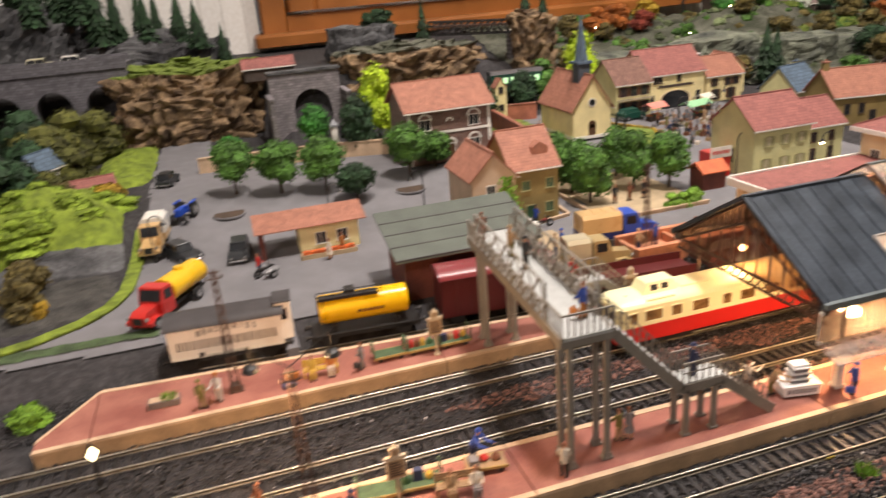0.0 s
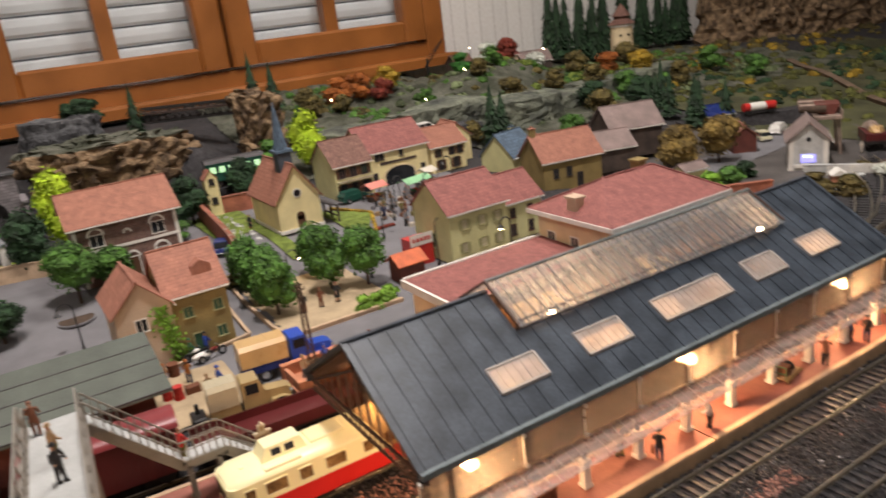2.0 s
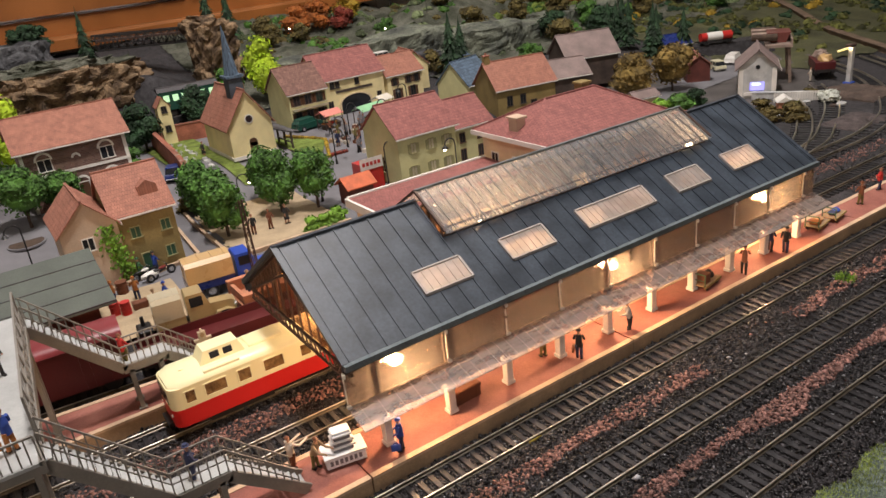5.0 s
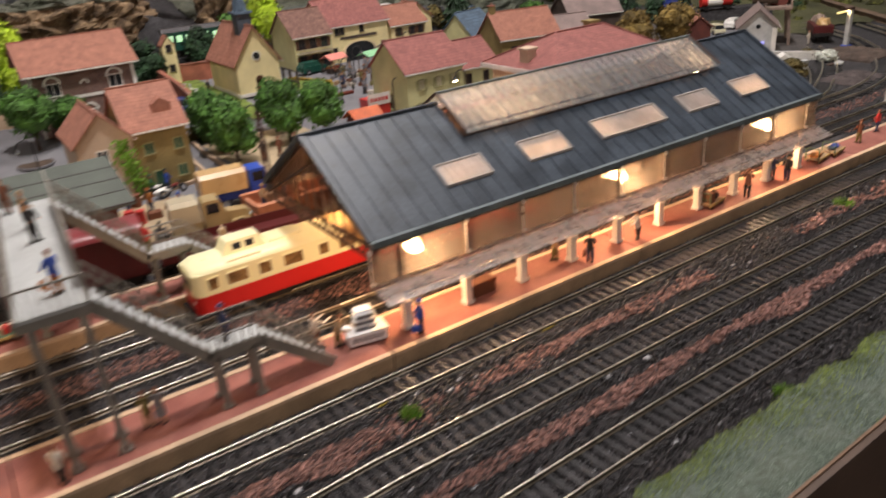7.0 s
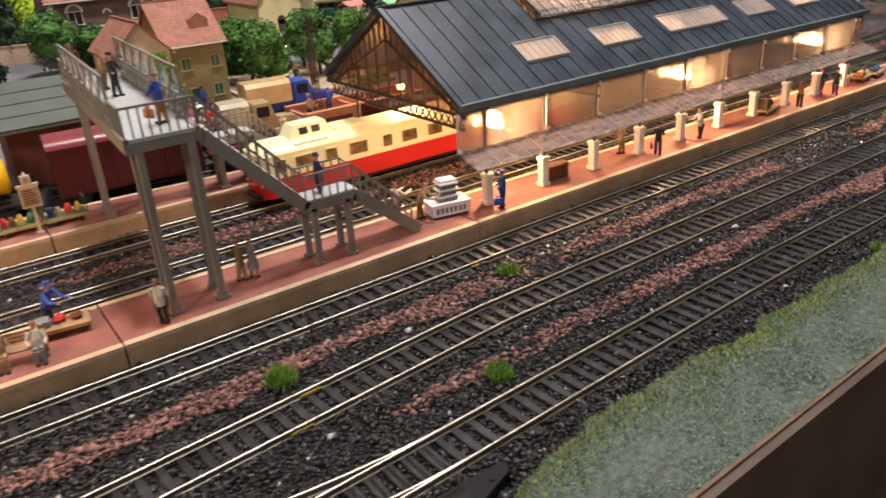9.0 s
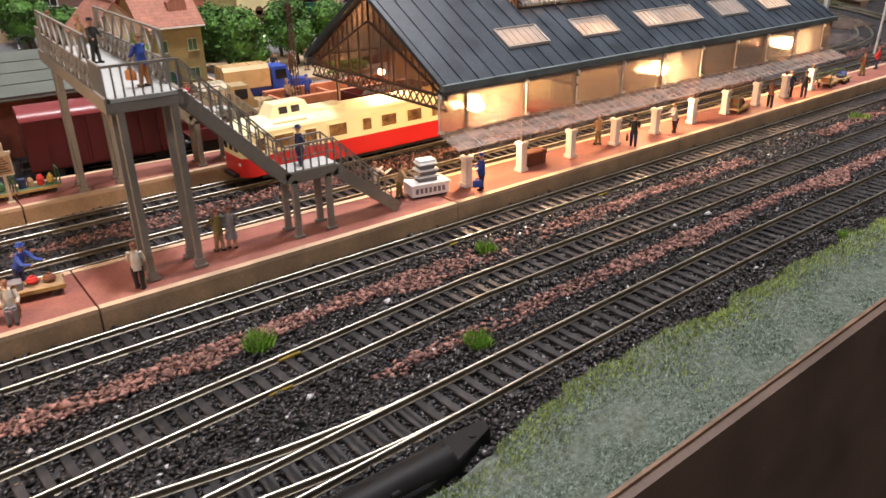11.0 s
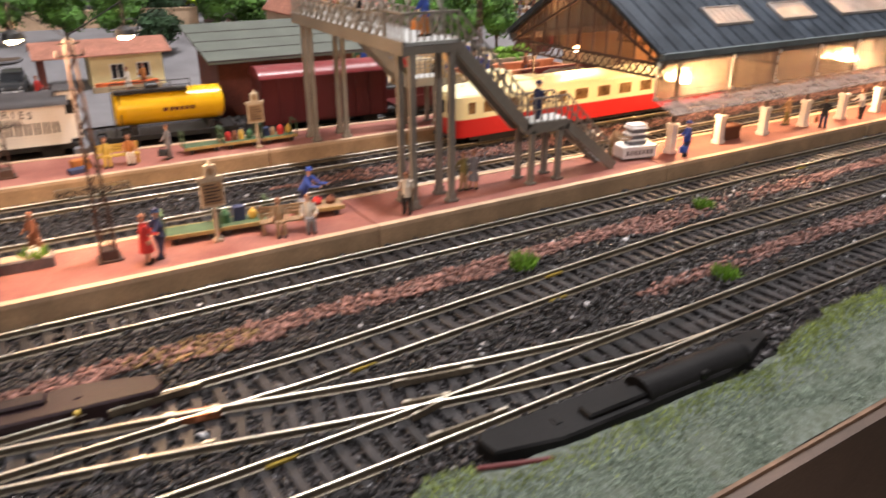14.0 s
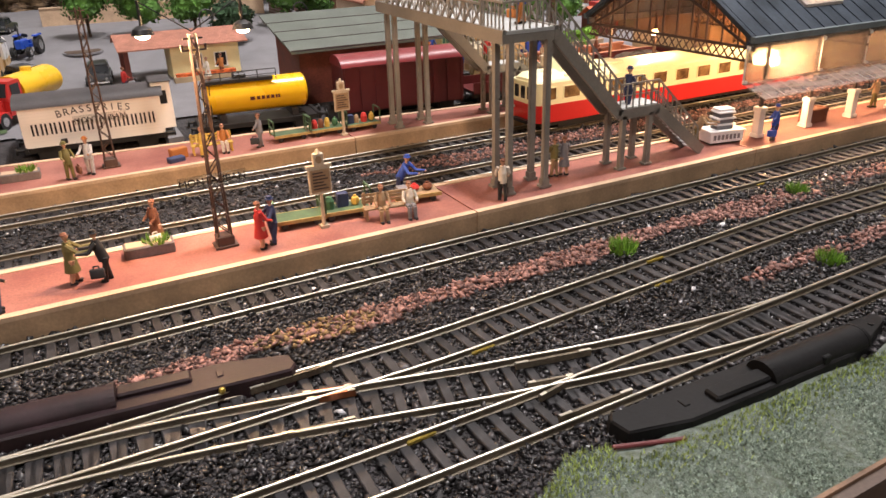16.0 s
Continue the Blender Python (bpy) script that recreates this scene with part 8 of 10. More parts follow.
for x, y, h, turn, lit in ((0.412, 0.406, 0.050, 20, False), (0.410, 0.523, 0.040, 0, False), (0.445, 0.560, 0.040, 180, False), (0.470, 0.600, 0.040, 0, False), (0.520, 0.585, 0.040, 180, False), (0.585, 0.640, 0.040, 180, False),
                           (0.277, 0.4845, 0.034, 0, True), (0.345, 0.430, 0.050, 180, False), (-0.195, 0.460, 0.046, 0, False), (-0.025, 0.470, 0.048, 0, False), (0.075, 0.470, 0.048, 180, False)):
    street_lamp(x, y, H(x, y) + 0.001, h, turn, "lit black arched street lamp" if lit else "black arched street lamp", lit)
street_lamp(0.4239, 0.2912, 0.009, 0.0715, 180, "tall lit street lamp behind the train shed", True, 0.011)


def small_light(x, y, z, h, label="small warm lit lamp on a thin post"):
    p = thing("path_lamp", pose(x, y, z), label, "lamp", "small lit lamps")
    part("post", G().tube((0, 0, -0.002), (0, 0, h), 0.0006, n=6), BLACK, p)
    part("bulb", G().ball((0, 0, h + 0.001), 0.0013, 8), BULB, p, smooth=True)


for x, y, h in ((0.860, 0.500, 0.034), (0.62, 1.10, 0.03), (0.78, 1.02, 0.03), (0.93, 1.10, 0.03), (1.03, 1.22, 0.05), (0.85, 0.90, 0.025), (1.20, 1.30, 0.06), (1.33, 1.32, 0.06)):
    small_light(x, y, H(x, y) + 0.001, h)
# lit signal board beyond the far platform's end
sg = thing("signal_lamp", pose(-0.2105, 0.1300, -0.003, 0, 0, 20), "lit diamond signal board on a dark post", "signal")
part("post", G().tube((0, 0, 0), (0, 0, 0.019), 0.0010, 0.0008, 7).box(-0.0024, 0.0024, -0.0020, 0.0020, 0, 0.0020, chamfer=0.0004), BLACK, sg)
part("lamp_box", G().prism([(-0.0036, 0.0240), (0, 0.0182), (0.0036, 0.0240), (0, 0.0298)], "y", -0.0012, 0.0016), BLACK, sg)
part("lens", G().prism([(-0.0030, 0.0240), (0, 0.0192), (0.0030, 0.0240), (0, 0.0288)], "y", -0.0016, -0.0012), glow("signal_lens", (1.0, 0.80, 0.45), 7.0), sg, "glowing pale yellow lens")


def wall_run(name, pts, h, t, material, label, category="wall", cap=None):
    """A low wall along a line of ground points."""
    w = thing(name, pose(0, 0, 0), label, category, "low walls")
    for (x0, y0), (x1, y1) in zip(pts, pts[1:]):
        n = max(1, int(math.hypot(x1 - x0, y1 - y0) / 0.03))
        d = Vector((y0 - y1, x1 - x0, 0)).normalized() * t / 2
        g, c = G(), G()
        for i in range(n):
            a = Vector((x0 + (x1 - x0) * i / n, y0 + (y1 - y0) * i / n, 0))
            b = Vector((x0 + (x1 - x0) * (i + 1) / n, y0 + (y1 - y0) * (i + 1) / n, 0))
            za, zb = H(a.x, a.y), H(b.x, b.y)
            box = lambda gg, k, l0, l1: gg.add([p + Vector((0, 0, z)) for p, z in ((a - d * k, za + l0), (b - d * k, zb + l0), (b + d * k, zb + l0), (a + d * k, za + l0), (a - d * k, za + l1), (b - d * k, zb + l1), (b + d * k, zb + l1), (a + d * k, za + l1))],
                                               [(3, 2, 1, 0), (4, 5, 6, 7), (0, 1, 5, 4), (1, 2, 6, 5), (2, 3, 7, 6), (3, 0, 4, 7)])
            box(g, 1, -0.004, h)
            box(c, 1.5, h, h + 0.0014)
        part("wall_length", g, material, w)
        part("coping", c, cap or material, w)
    return w


TERRA = mat("terracotta_wall", (0.36, 0.125, 0.075), 0.85, var=0.25, scale=90, bump=0.3)
SALMON = mat("salmon_block_wall", (0.52, 0.22, 0.12), 0.85, var=0.2, scale=90, bump=0.3)
wall_run("graveyard_wall", [(0.268, 0.795), (0.247, 0.545), (0.2475, 0.528)], 0.027, 0.004, TERRA, "terracotta brick graveyard wall", cap=REDBRICK)
wall_run("graveyard_wall", [(0.268, 0.795), (0.345, 0.780)], 0.025, 0.004, TERRA, "terracotta brick graveyard wall behind the graves", cap=REDBRICK)
STONEP = mat("pale_grave_stone", (0.5, 0.5, 0.48), 0.7, var=0.2)
rg = random.Random(8)
for i in range(18):
    x, y = 0.266 + 0.014 * (i % 3) + rg.uniform(-0.003, 0.003), 0.620 + 0.026 * (i // 3)
    gr = thing("grave", pose(x, y, H(x, y) + 0.001, 0, 0, rg.uniform(-12, 12)), "pale stone grave with a cross", "grave", "graves")
    part("slab", G().box(-0.003, 0.003, -0.006, 0.004, 0, 0.0022, chamfer=0.0004), STONEP, gr)
    part("headstone", G().box(-0.0028, 0.0028, 0.004, 0.0052, 0, 0.005) if i % 2 else G().bar((0, 0.0046, 0), (0, 0.0046, 0.0085), 0.0011).bar((-0.0022, 0.0046, 0.006), (0.0022, 0.0046, 0.006), 0.0010), STONEP, gr)
figurine(0.300, 0.672, H(0.3, 0.672) + 0.001, 200, "black", "black", "painted figure in black among the graves", None, True)
tg = thing("gate_tower", pose(0.290, 0.790, H(0.29, 0.79)), "small cream bell tower with tiled saddle roof", "tower")
part("wall", G().prism([(-0.0085, -0.002), (0.0085, -0.002), (0.0085, 0.054), (0, 0.066), (-0.0085, 0.054)], "y", -0.008, 0.008), YELLOWWALL, tg)
for s in (-1, 1):
    part("roof_slope", slab(G(), [(0, -0.0095, 0.0678), (0, 0.0095, 0.0678), (s * 0.0100, 0.0095, 0.0540), (s * 0.0100, -0.0095, 0.0540)], 0.0014), TILE, tg)
window(tg, 0.0, 0.046, 0.006, 0.008, -0.008, frame=DARKWOOD)
window(tg, 0.0, 0.020, 0.006, 0.008, -0.008, frame=DARKWOOD)
gcx = thing("passenger_coach", pose(0.305, 0.868, 0.052, 0, 0, -6), "dark green coach with lit green windows", "coach")
part("body", G().box(0, 0.085, -0.012, 0.012, 0.010, 0.036, chamfer=0.001), PAINTS["green"], gcx)
part("roof", G().prism([(-0.0125, 0.036), (0.0125, 0.036), (0.008, 0.041), (-0.008, 0.041)], "x", -0.001, 0.086), SOOT, gcx)
for i in range(6):
    part("window", G().box(0.006 + i * 0.013, 0.014 + i * 0.013, -0.0125, -0.0118, 0.022, 0.031), glow("green_window", (0.25, 1.0, 0.35), 0.8) if i == 0 else bpy.data.materials["green_window"], gcx)
wheelset(gcx, 0.015, 0)
wheelset(gcx, 0.070, 0)
single("coach_embankment", G().box(-0.012, 0.10, -0.016, 0.016, -0.03, -0.0005), GROUND, "dark embankment under the coach", "embankment", kind="structure", m=pose(0.305, 0.868, 0.052, 0, 0, -6))
# timber porch beside the church, graveyard lawn, and the lawn with its flower edging
pc = thing("church_porch", pose(0.3775, 0.625, 0.028), "dark timber lean-to porch beside the church", "porch")
part("roof_slope", slab(G(), [(-0.008, -0.028, 0.030), (-0.008, 0.020, 0.030), (0.014, 0.020, 0.021), (0.014, -0.028, 0.021)], 0.0014), SOOT, pc)
for y in (-0.026, -0.004, 0.018):
    part("post", G().box(0.011, 0.0132, y - 0.001, y + 0.001, 0, 0.0215), DARKWOOD, pc)
part("rail", G().box(0.0112, 0.0130, -0.026, 0.018, 0.007, 0.0085), DARKWOOD, pc)
overlay("churchyard_lawn", 0.250, 0.440, 0.530, 0.790, LAWN, "green lawn round the church and graves", "lawn", 0.0032,
        lambda x, y: (x < 0.262 + 0.05 * smooth(0.6, 0.7, y) + 0.02 * nz(x * 40, y * 40) and x > 0.252) or (x > 0.385 and y > 0.545 and x - 0.385 < 0.05 - abs(y - 0.60) * 0.62) or (0.30 < x < 0.318), n=110, rough=0.0006)
fl = G()
for i in range(34):
    k = i / 33
    p = (0.4340 - abs(k - 0.45) * 0.05, 0.545 + 0.120 * k)
    fl.ball((p[0], p[1], H(*p) + 0.0035), (0.0028, 0.0026, 0.0024), 6, 0.3, rg)
single("flower_edging", fl, LEAFYELLOW, "yellow flower edging round the lawn", "flowers")
fl = G()
for i in range(16):
    p = (0.4360 - 0.002 * i, 0.546 + 0.001 * (i % 2))
    fl.ball((p[0], p[1], H(*p) + 0.0035), (0.0026, 0.0026, 0.0022), 6, 0.3, rg)
single("flower_edging", fl, LEAFRED, "red flower edging at the lawn's corner", "flowers")

# little park: sand, kerbs, lawn edges, figures, stalls
overlay("park_sand", 0.222, 0.335, 0.352, 0.500, SAND, "sandy park ground under the trees", "ground", 0.0032, lambda x, y: x > 0.228 + 0.006 * nz(y * 30, 2) and y < 0.49, n=50)
wall_run("kerb", [(0.2215, 0.500), (0.2205, 0.380), (0.226, 0.349), (0.336, 0.349)], 0.0042, 0.0020, PLATEDGE, "pale kerb round the park", "kerb")
wall_run("kerb", [(0.100, 0.362), (0.200, 0.385), (0.205, 0.47)], 0.0036, 0.0020, PLATEDGE, "pale kerb of the cottage pavement", "kerb")
for x, y in ((0.256, 0.393), (0.273, 0.3935), (0.290, 0.3937)):
    figurine(x, y, H(x, y) + 0.0032, 250 + 30 * (x > 0.27), "black" if x != 0.273 else "brown", "brown", "painted figure in dark clothes in the park", None, x > 0.28)
for i, (x, y, mm) in enumerate(((0.322, 0.357, TUFT), (0.312, 0.356, TUFT), (0.300, 0.357, TUFT), (0.330, 0.365, TUFT), (0.236, 0.500, LEAF), (0.226, 0.512, LEAFOLIVE), (0.246, 0.520, LEAF))):
    me, _ = crown_mesh("hedge_bush", 200 + i, 0.016, 0.020, mm, 260, 0.0016, 4, 0.0)
    tagged(new("hedge_bush", me), "low green scatter bush at the park's edge", "bush", "park bushes").matrix_world = pose(x, y, H(x, y))
st2 = thing("market_kiosk", pose(0.370, 0.398, H(0.366, 0.395)) @ Matrix.Scale(0.85, 4), "red-brown kiosk with an orange tile roof", "kiosk")
part("wall", G().box(-0.016, 0.016, -0.014, 0.014, -0.002, 0.026), SHEDRED, st2)
for s in (-1, 1):
    part("roof_slope", slab(G(), [(-0.020, 0, 0.036), (0.020, 0, 0.036), (0.020, s * 0.018, 0.0245), (-0.020, s * 0.018, 0.0245)], 0.0014), mat("orange_roof", (0.55, 0.13, 0.05), 0.7), st2)
kb = thing("sign_kiosk", pose(0.402, 0.430, H(0.4, 0.43)), "red kiosk with a white sign panel", "kiosk")
part("booth", G().box(-0.013, 0.013, -0.010, 0.010, -0.002, 0.030), PAINTS["red"], kb)
part("sign_panel", G().box(-0.0135, 0.0135, -0.0108, -0.0100, 0.024, 0.036), PAINTS["white"], kb)
for i in range(5):
    part("lettering_bar", G().box(-0.011 + i * 0.0046, -0.008 + i * 0.0046, -0.0112, -0.0108, 0.028, 0.032), PAINTS["red"], kb)


def stall(x, y, turn, colour, label, w=0.030, d=0.020, h=0.022):
    s = thing("market_stall", pose(x, y, H(x, y) + 0.001, 0, 0, turn), label, "market stall", "market stalls")
    m = mat("canopy_cloth", colour, 0.8, var=0.1, bump=0.05)
    for k in (-1, 1):
        part("canopy", slab(G(), [(-w / 2, 0, h + 0.004), (w / 2, 0, h + 0.004), (w / 2, k * d * 0.6, h - 0.002), (-w / 2, k * d * 0.6, h - 0.002)], 0.0006), m, s)
    for u in (-w / 2 + 0.001, w / 2 - 0.001):
        for v in (-d / 2, d / 2):
            part("post", G().bar((u, v, 0), (u, v, h), 0.0009), DARKWOOD, s)
    part("counter", G().box(-w / 2 + 0.002, w / 2 - 0.002, -d * 0.35, d * 0.25, 0.006, 0.0075).box(-w / 2 + 0.003, w / 2 - 0.003, -d * 0.3, d * 0.2, 0, 0.006), DARKWOOD, s)
    for i in range(5):
        part("produce_tray", G().box(-w / 2 + 0.003 + i * w * 0.17, -w / 2 + 0.003 + i * w * 0.17 + w * 0.13, -d * 0.3, d * 0.2, 0.0075, 0.0095), (CLOTH["orange"], CLOTH["green"], CLOTH["red"], CLOTH["yellow"], CLOTH["white"])[i], s)


stall(0.470, 0.655, 8, (0.72, 0.25, 0.20), "market stall with a pink canopy")
stall(0.520, 0.632, 12, (0.28, 0.55, 0.30), "market stall with a pale green canopy", 0.044)
stall(0.560, 0.668, 20, (0.65, 0.6, 0.5), "market stall with an off-white canopy", 0.026)
for i in range(64):
    x, y = 0.435 + 0.115 * rg.random(), 0.530 + 0.100 * rg.random()
    if i % 2:
        figurine(x, y, H(x, y) + 0.0015, rg.uniform(0, 360), rg.choice(("navy", "grey", "brown", "white", "tan", "grey", "olive")), rg.choice(("black", "navy", "brown")), "painted figure shopping at the market", None, i % 3 == 0)
    else:
        col = rg.choice(("tan", "brown", "olive", "grey", "white"))
        single("market_crate", G().box(-0.004, 0.004, -0.003, 0.003, 0, 0.0016).box(-0.004, -0.0034, -0.003, 0.003, 0.0016, 0.004).box(0.0034, 0.004, -0.003, 0.003, 0.0016, 0.004).box(-0.0034, 0.0034, -0.003, -0.0025, 0.0016, 0.004).box(-0.0034, 0.0034, 0.0025, 0.003, 0.0016, 0.004).ball((0, 0, 0.003), (0.003, 0.002, 0.0018), 6), CLOTH[col], "small %s market crate" % col, "crate", "market crates", m=pose(x, y, H(x, y) + 0.0014, 0, 0, rg.uniform(0, 90)))

# white fence and garden by the cottage, ivy on its wing, bushes
fn = thing("picket_fence", pose(0.072, 0.405, H(0.07, 0.405)), "white picket fence beside the cottage", "fence")
part("rail", G().box(0, 0.032, -0.0004, 0.0004, 0.004, 0.005).box(0, 0.032, -0.0004, 0.0004, 0.011, 0.012), WHITE, fn)
for i in range(9):
    part("picket", G().box(0.001 + i * 0.0036, 0.0028 + i * 0.0036, -0.0012, -0.0004, 0.0, 0.0155), WHITE, fn)
iv = G()
for i in range(480):
    k = rg.random()
    a = (0.1305 + 0.010 * k + rg.gauss(0, 0.004), 0.3765 - abs(rg.gauss(0, 0.0014)), 0.060 - 0.048 * k + rg.gauss(0, 0.004))
    n, s = Vector((rg.uniform(-1, 1), -1, rg.uniform(-0.5, 1))).normalized(), 0.0015
    u = n.orthogonal().normalized() * s
    v = n.cross(u)
    iv.add([Vector(a) - u, Vector(a) - v * 0.7, Vector(a) + u, Vector(a) + v * 0.7], [(0, 1, 2, 3)])
single("ivy", iv, TUFT, "yellow-green ivy climbing the cottage wing", "climbing plant")
for i, (x, y, h, w, mm) in enumerate(((0.083, 0.400, 0.014, 0.022, LEAF), (0.092, 0.430, 0.018, 0.024, LEAFOLIVE), (0.182, 0.655, 0.026, 0.028, LEAF), (0.215, 0.610, 0.022, 0.026, LEAFDARK),
                                      (0.215, 0.705, 0.030, 0.040, LEAF), (0.160, 0.745, 0.055, 0.06, LEAF), (0.395, 0.850, 0.06, 0.055, LEAF))):
    me, _ = crown_mesh("bush", 230 + i, h, w, mm, 600, 0.0022, 6, 0.0)
    tagged(new("bush", me), "green leafy garden bush", "bush", "garden bushes").matrix_world = pose(x, y, H(x, y))
for x, y in ((-0.122, 0.548), (0.078, 0.538)):
    pit = thing("tree_pit", pose(x, y, H(x, y) + 0.0016), "round dark soil tree pit with a stone rim", "tree pit", "tree pits")
    part("soil", G().tube((0, 0, 0), (0, 0, 0.0010), 0.016, 0.016, 22), BARK, pit)
    part("rim", G().tube((0, 0, -0.001), (0, 0, 0.0007), 0.0178, 0.0178, 22), ASPHALT, pit)

# ---- goods siding, its wagon loads and loading dock ----
fw = thing("flat_wagon", pose(0.112, TF(0.112), 0.0, 0, 0, -4.57), "dark red low-sided goods wagon", "goods wagon", "goods wagons")
wagon_frame(fw, 0.112)
part("deck", G().box(0, 0.112, -0.0145, 0.0145, 0.0105, 0.0125), OXIDE, fw)
for y in (-0.0145, 0.0137):
    part("side_board", G().box(0, 0.112, y, y + 0.0008, 0.0125, 0.0185), OXIDE, fw)
lorry(0.1585, 0.2530, -7, "khaki", "canvas", "tarp", "khaki army lorry with a pale canvas cover", L=0.057, W=0.0195)
eq = thing("field_engine", pose(0.123, 0.2570, H(0.123, 0.257), 0, 0, -4), "black field engine standing behind the army lorry", "engine")
part("engine_block", G().box(-0.005, 0.005, -0.008, 0.008, 0.0, 0.012, chamfer=0.001), BLACK, eq)
part("funnel", G().tube((0, 0.002, 0.012), (0, 0.002, 0.019), 0.0016, 0.0012, 8), BLACK, eq)
overlay("loading_dock", 0.103, 0.165, 0.262, 0.352, SAND, "tan sandy loading dock", "dock", 0.0035, None, n=40, rough=0.0008)
g = thing("loading_ramp", pose(0.0, 0.0, 0.0), "salmon block loading ramp walls beside the siding", "ramp")
part("ramp_floor", G().box(0.192, 0.302, 0.2485, 0.2810, 0.0, 0.0120), SALMON, g)
for y in (0.2465, 0.2815):
    part("ramp_wall", G().box(0.192, 0.302, y - 0.0015, y + 0.0015, 0.0, 0.0205).box(0.192, 0.302, y - 0.0025, y + 0.0025, 0.0205, 0.0220), SALMON, g)
for x in (0.1935, 0.236, 0.299):
    part("ramp_wall", G().box(x, x + 0.003, 0.2485, 0.2790, 0.012, 0.0195), SALMON, g)


def drum(x, y, z, col, label, r=0.0036, h=0.0105):
    d = thing("oil_drum", pose(x, y, z), label, "drum", "drums")
    part("body", G().tube((0, 0, 0), (0, 0, h), r, r, 14), CLOTH[col], d, smooth=True)
    for k in (0.02, 0.35, 0.68, 0.97):
        part("hoop", G().tube((0, 0, h * k - 0.0003), (0, 0, h * k + 0.0003), r * 1.07, r * 1.07, 14), CLOTH[col], d)


drum(0.1275, 0.353, H(0.1275, 0.353) + 0.003, "brown", "brown wooden barrel on the dock", 0.0045)
drum(0.1140, 0.314, H(0.114, 0.314) + 0.003, "red", "red oil drum on the dock")
drum(0.1210, 0.309, H(0.114, 0.309) + 0.003, "red", "red oil drum on the dock")
for x, y, c in ((0.118, 0.336, "orange"), (0.134, 0.330, "orange"), (0.150, 0.300, "blue"), (0.140, 0.292, "tan"), (0.225, 0.272, "blue"), (0.262, 0.268, "brown"), (0.205, 0.266, "tan")):
    figurine(x, y, (H(x, y) + 0.003) if x < 0.18 else 0.012, rg.uniform(0, 360), c, "navy", "painted figure in %s at the loading dock" % c, c)
for i, (x, y, w) in enumerate(((0.132, 0.312, 0.010), (0.215, 0.282, 0.012), (0.275, 0.278, 0.014))):
    z = (H(x, y) + 0.003) if x < 0.18 else 0.012
    single("wooden_crate", G().box(-w / 2, w / 2, -w * 0.35, w * 0.35, 0, w * 0.6, chamfer=0.0005).box(-w / 2 - 0.0004, -w / 2 + 0.001, -w * 0.36, w * 0.36, 0, w * 0.6).box(w / 2 - 0.001, w / 2 + 0.0004, -w * 0.36, w * 0.36, 0, w * 0.6), CLOTH["tan" if i % 2 else "brown"], "wooden goods crate on the dock", "crate", "goods crates", m=pose(x, y, z, 0, 0, 10 * i))
# timber fence and dark wagon beyond the siding
ow = thing("open_wagon", pose(0.234, TF(0.3), 0.0), "dark red open goods wagon with brown load", "goods wagon", "goods wagons")
wagon_frame(ow, 0.068)
part("body", G().box(0.001, 0.067, -0.0135, -0.0125, 0.0105, 0.0235).box(0.001, 0.067, 0.0125, 0.0135, 0.0105, 0.0235).box(0.001, 0.002, -0.0125, 0.0125, 0.0105, 0.0235).box(0.066, 0.067, -0.0125, 0.0125, 0.0105, 0.0235).box(0.002, 0.066, -0.0125, 0.0125, 0.0105, 0.0120), OXIDE, ow)
part("load", G().ball((0.034, 0, 0.016), (0.030, 0.0115, 0.008), 14, 0.2, rg), BARK, ow, "brown heaped load")

# ---- left of the yard: crossing, mound, hillside, viaduct ----
single("yard_crossing", G().box(-0.098, -0.088, 0.200, 0.290, -0.0035, -0.0005).box(-0.0975, -0.0885, 0.2285, 0.290, -0.0005, 0.0078), ASPHALT, "grey path crossing the siding", "crossing", kind="structure")
MOUND = mat("bright_lawn", (0.16, 0.22, 0.022), 0.95, var=0.3, scale=80, bump=0.9, fine=1000, depth=0.0015, second=(0.27, 0.36, 0.04))


def mound(name, x0, x1, y0, y1, top, base, material, label, n=44, power=2.4):
    vs, fs = [], []
    for j in range(n + 1):
        for i in range(n + 1):
            u, v = -1 + 2 * i / n, -1 + 2 * j / n
            x, y = (x0 + x1) / 2 + (x1 - x0) / 2 * u, (y0 + y1) / 2 + (y1 - y0) / 2 * v
            k = max(0.0, 1 - abs(u) ** power) * max(0.0, 1 - abs(v) ** power)
            vs.append((x, y, base + (top - base) * k ** 0.6 * (1 + 0.25 * nz(x * 25, y * 25)) - 0.004 * (k == 0) + 0.0012 * nz(x * 160, y * 160)))
    for j in range(n):
        for i in range(n):
            fs.append((j * (n + 1) + i, j * (n + 1) + i + 1, (j + 1) * (n + 1) + i + 1, (j + 1) * (n + 1) + i))
    me = bpy.data.meshes.new(name)
    me.from_pydata(vs, [], fs)
    me.materials.append(material)
    return tagged(new(name, me), label, "mound", kind="structure")


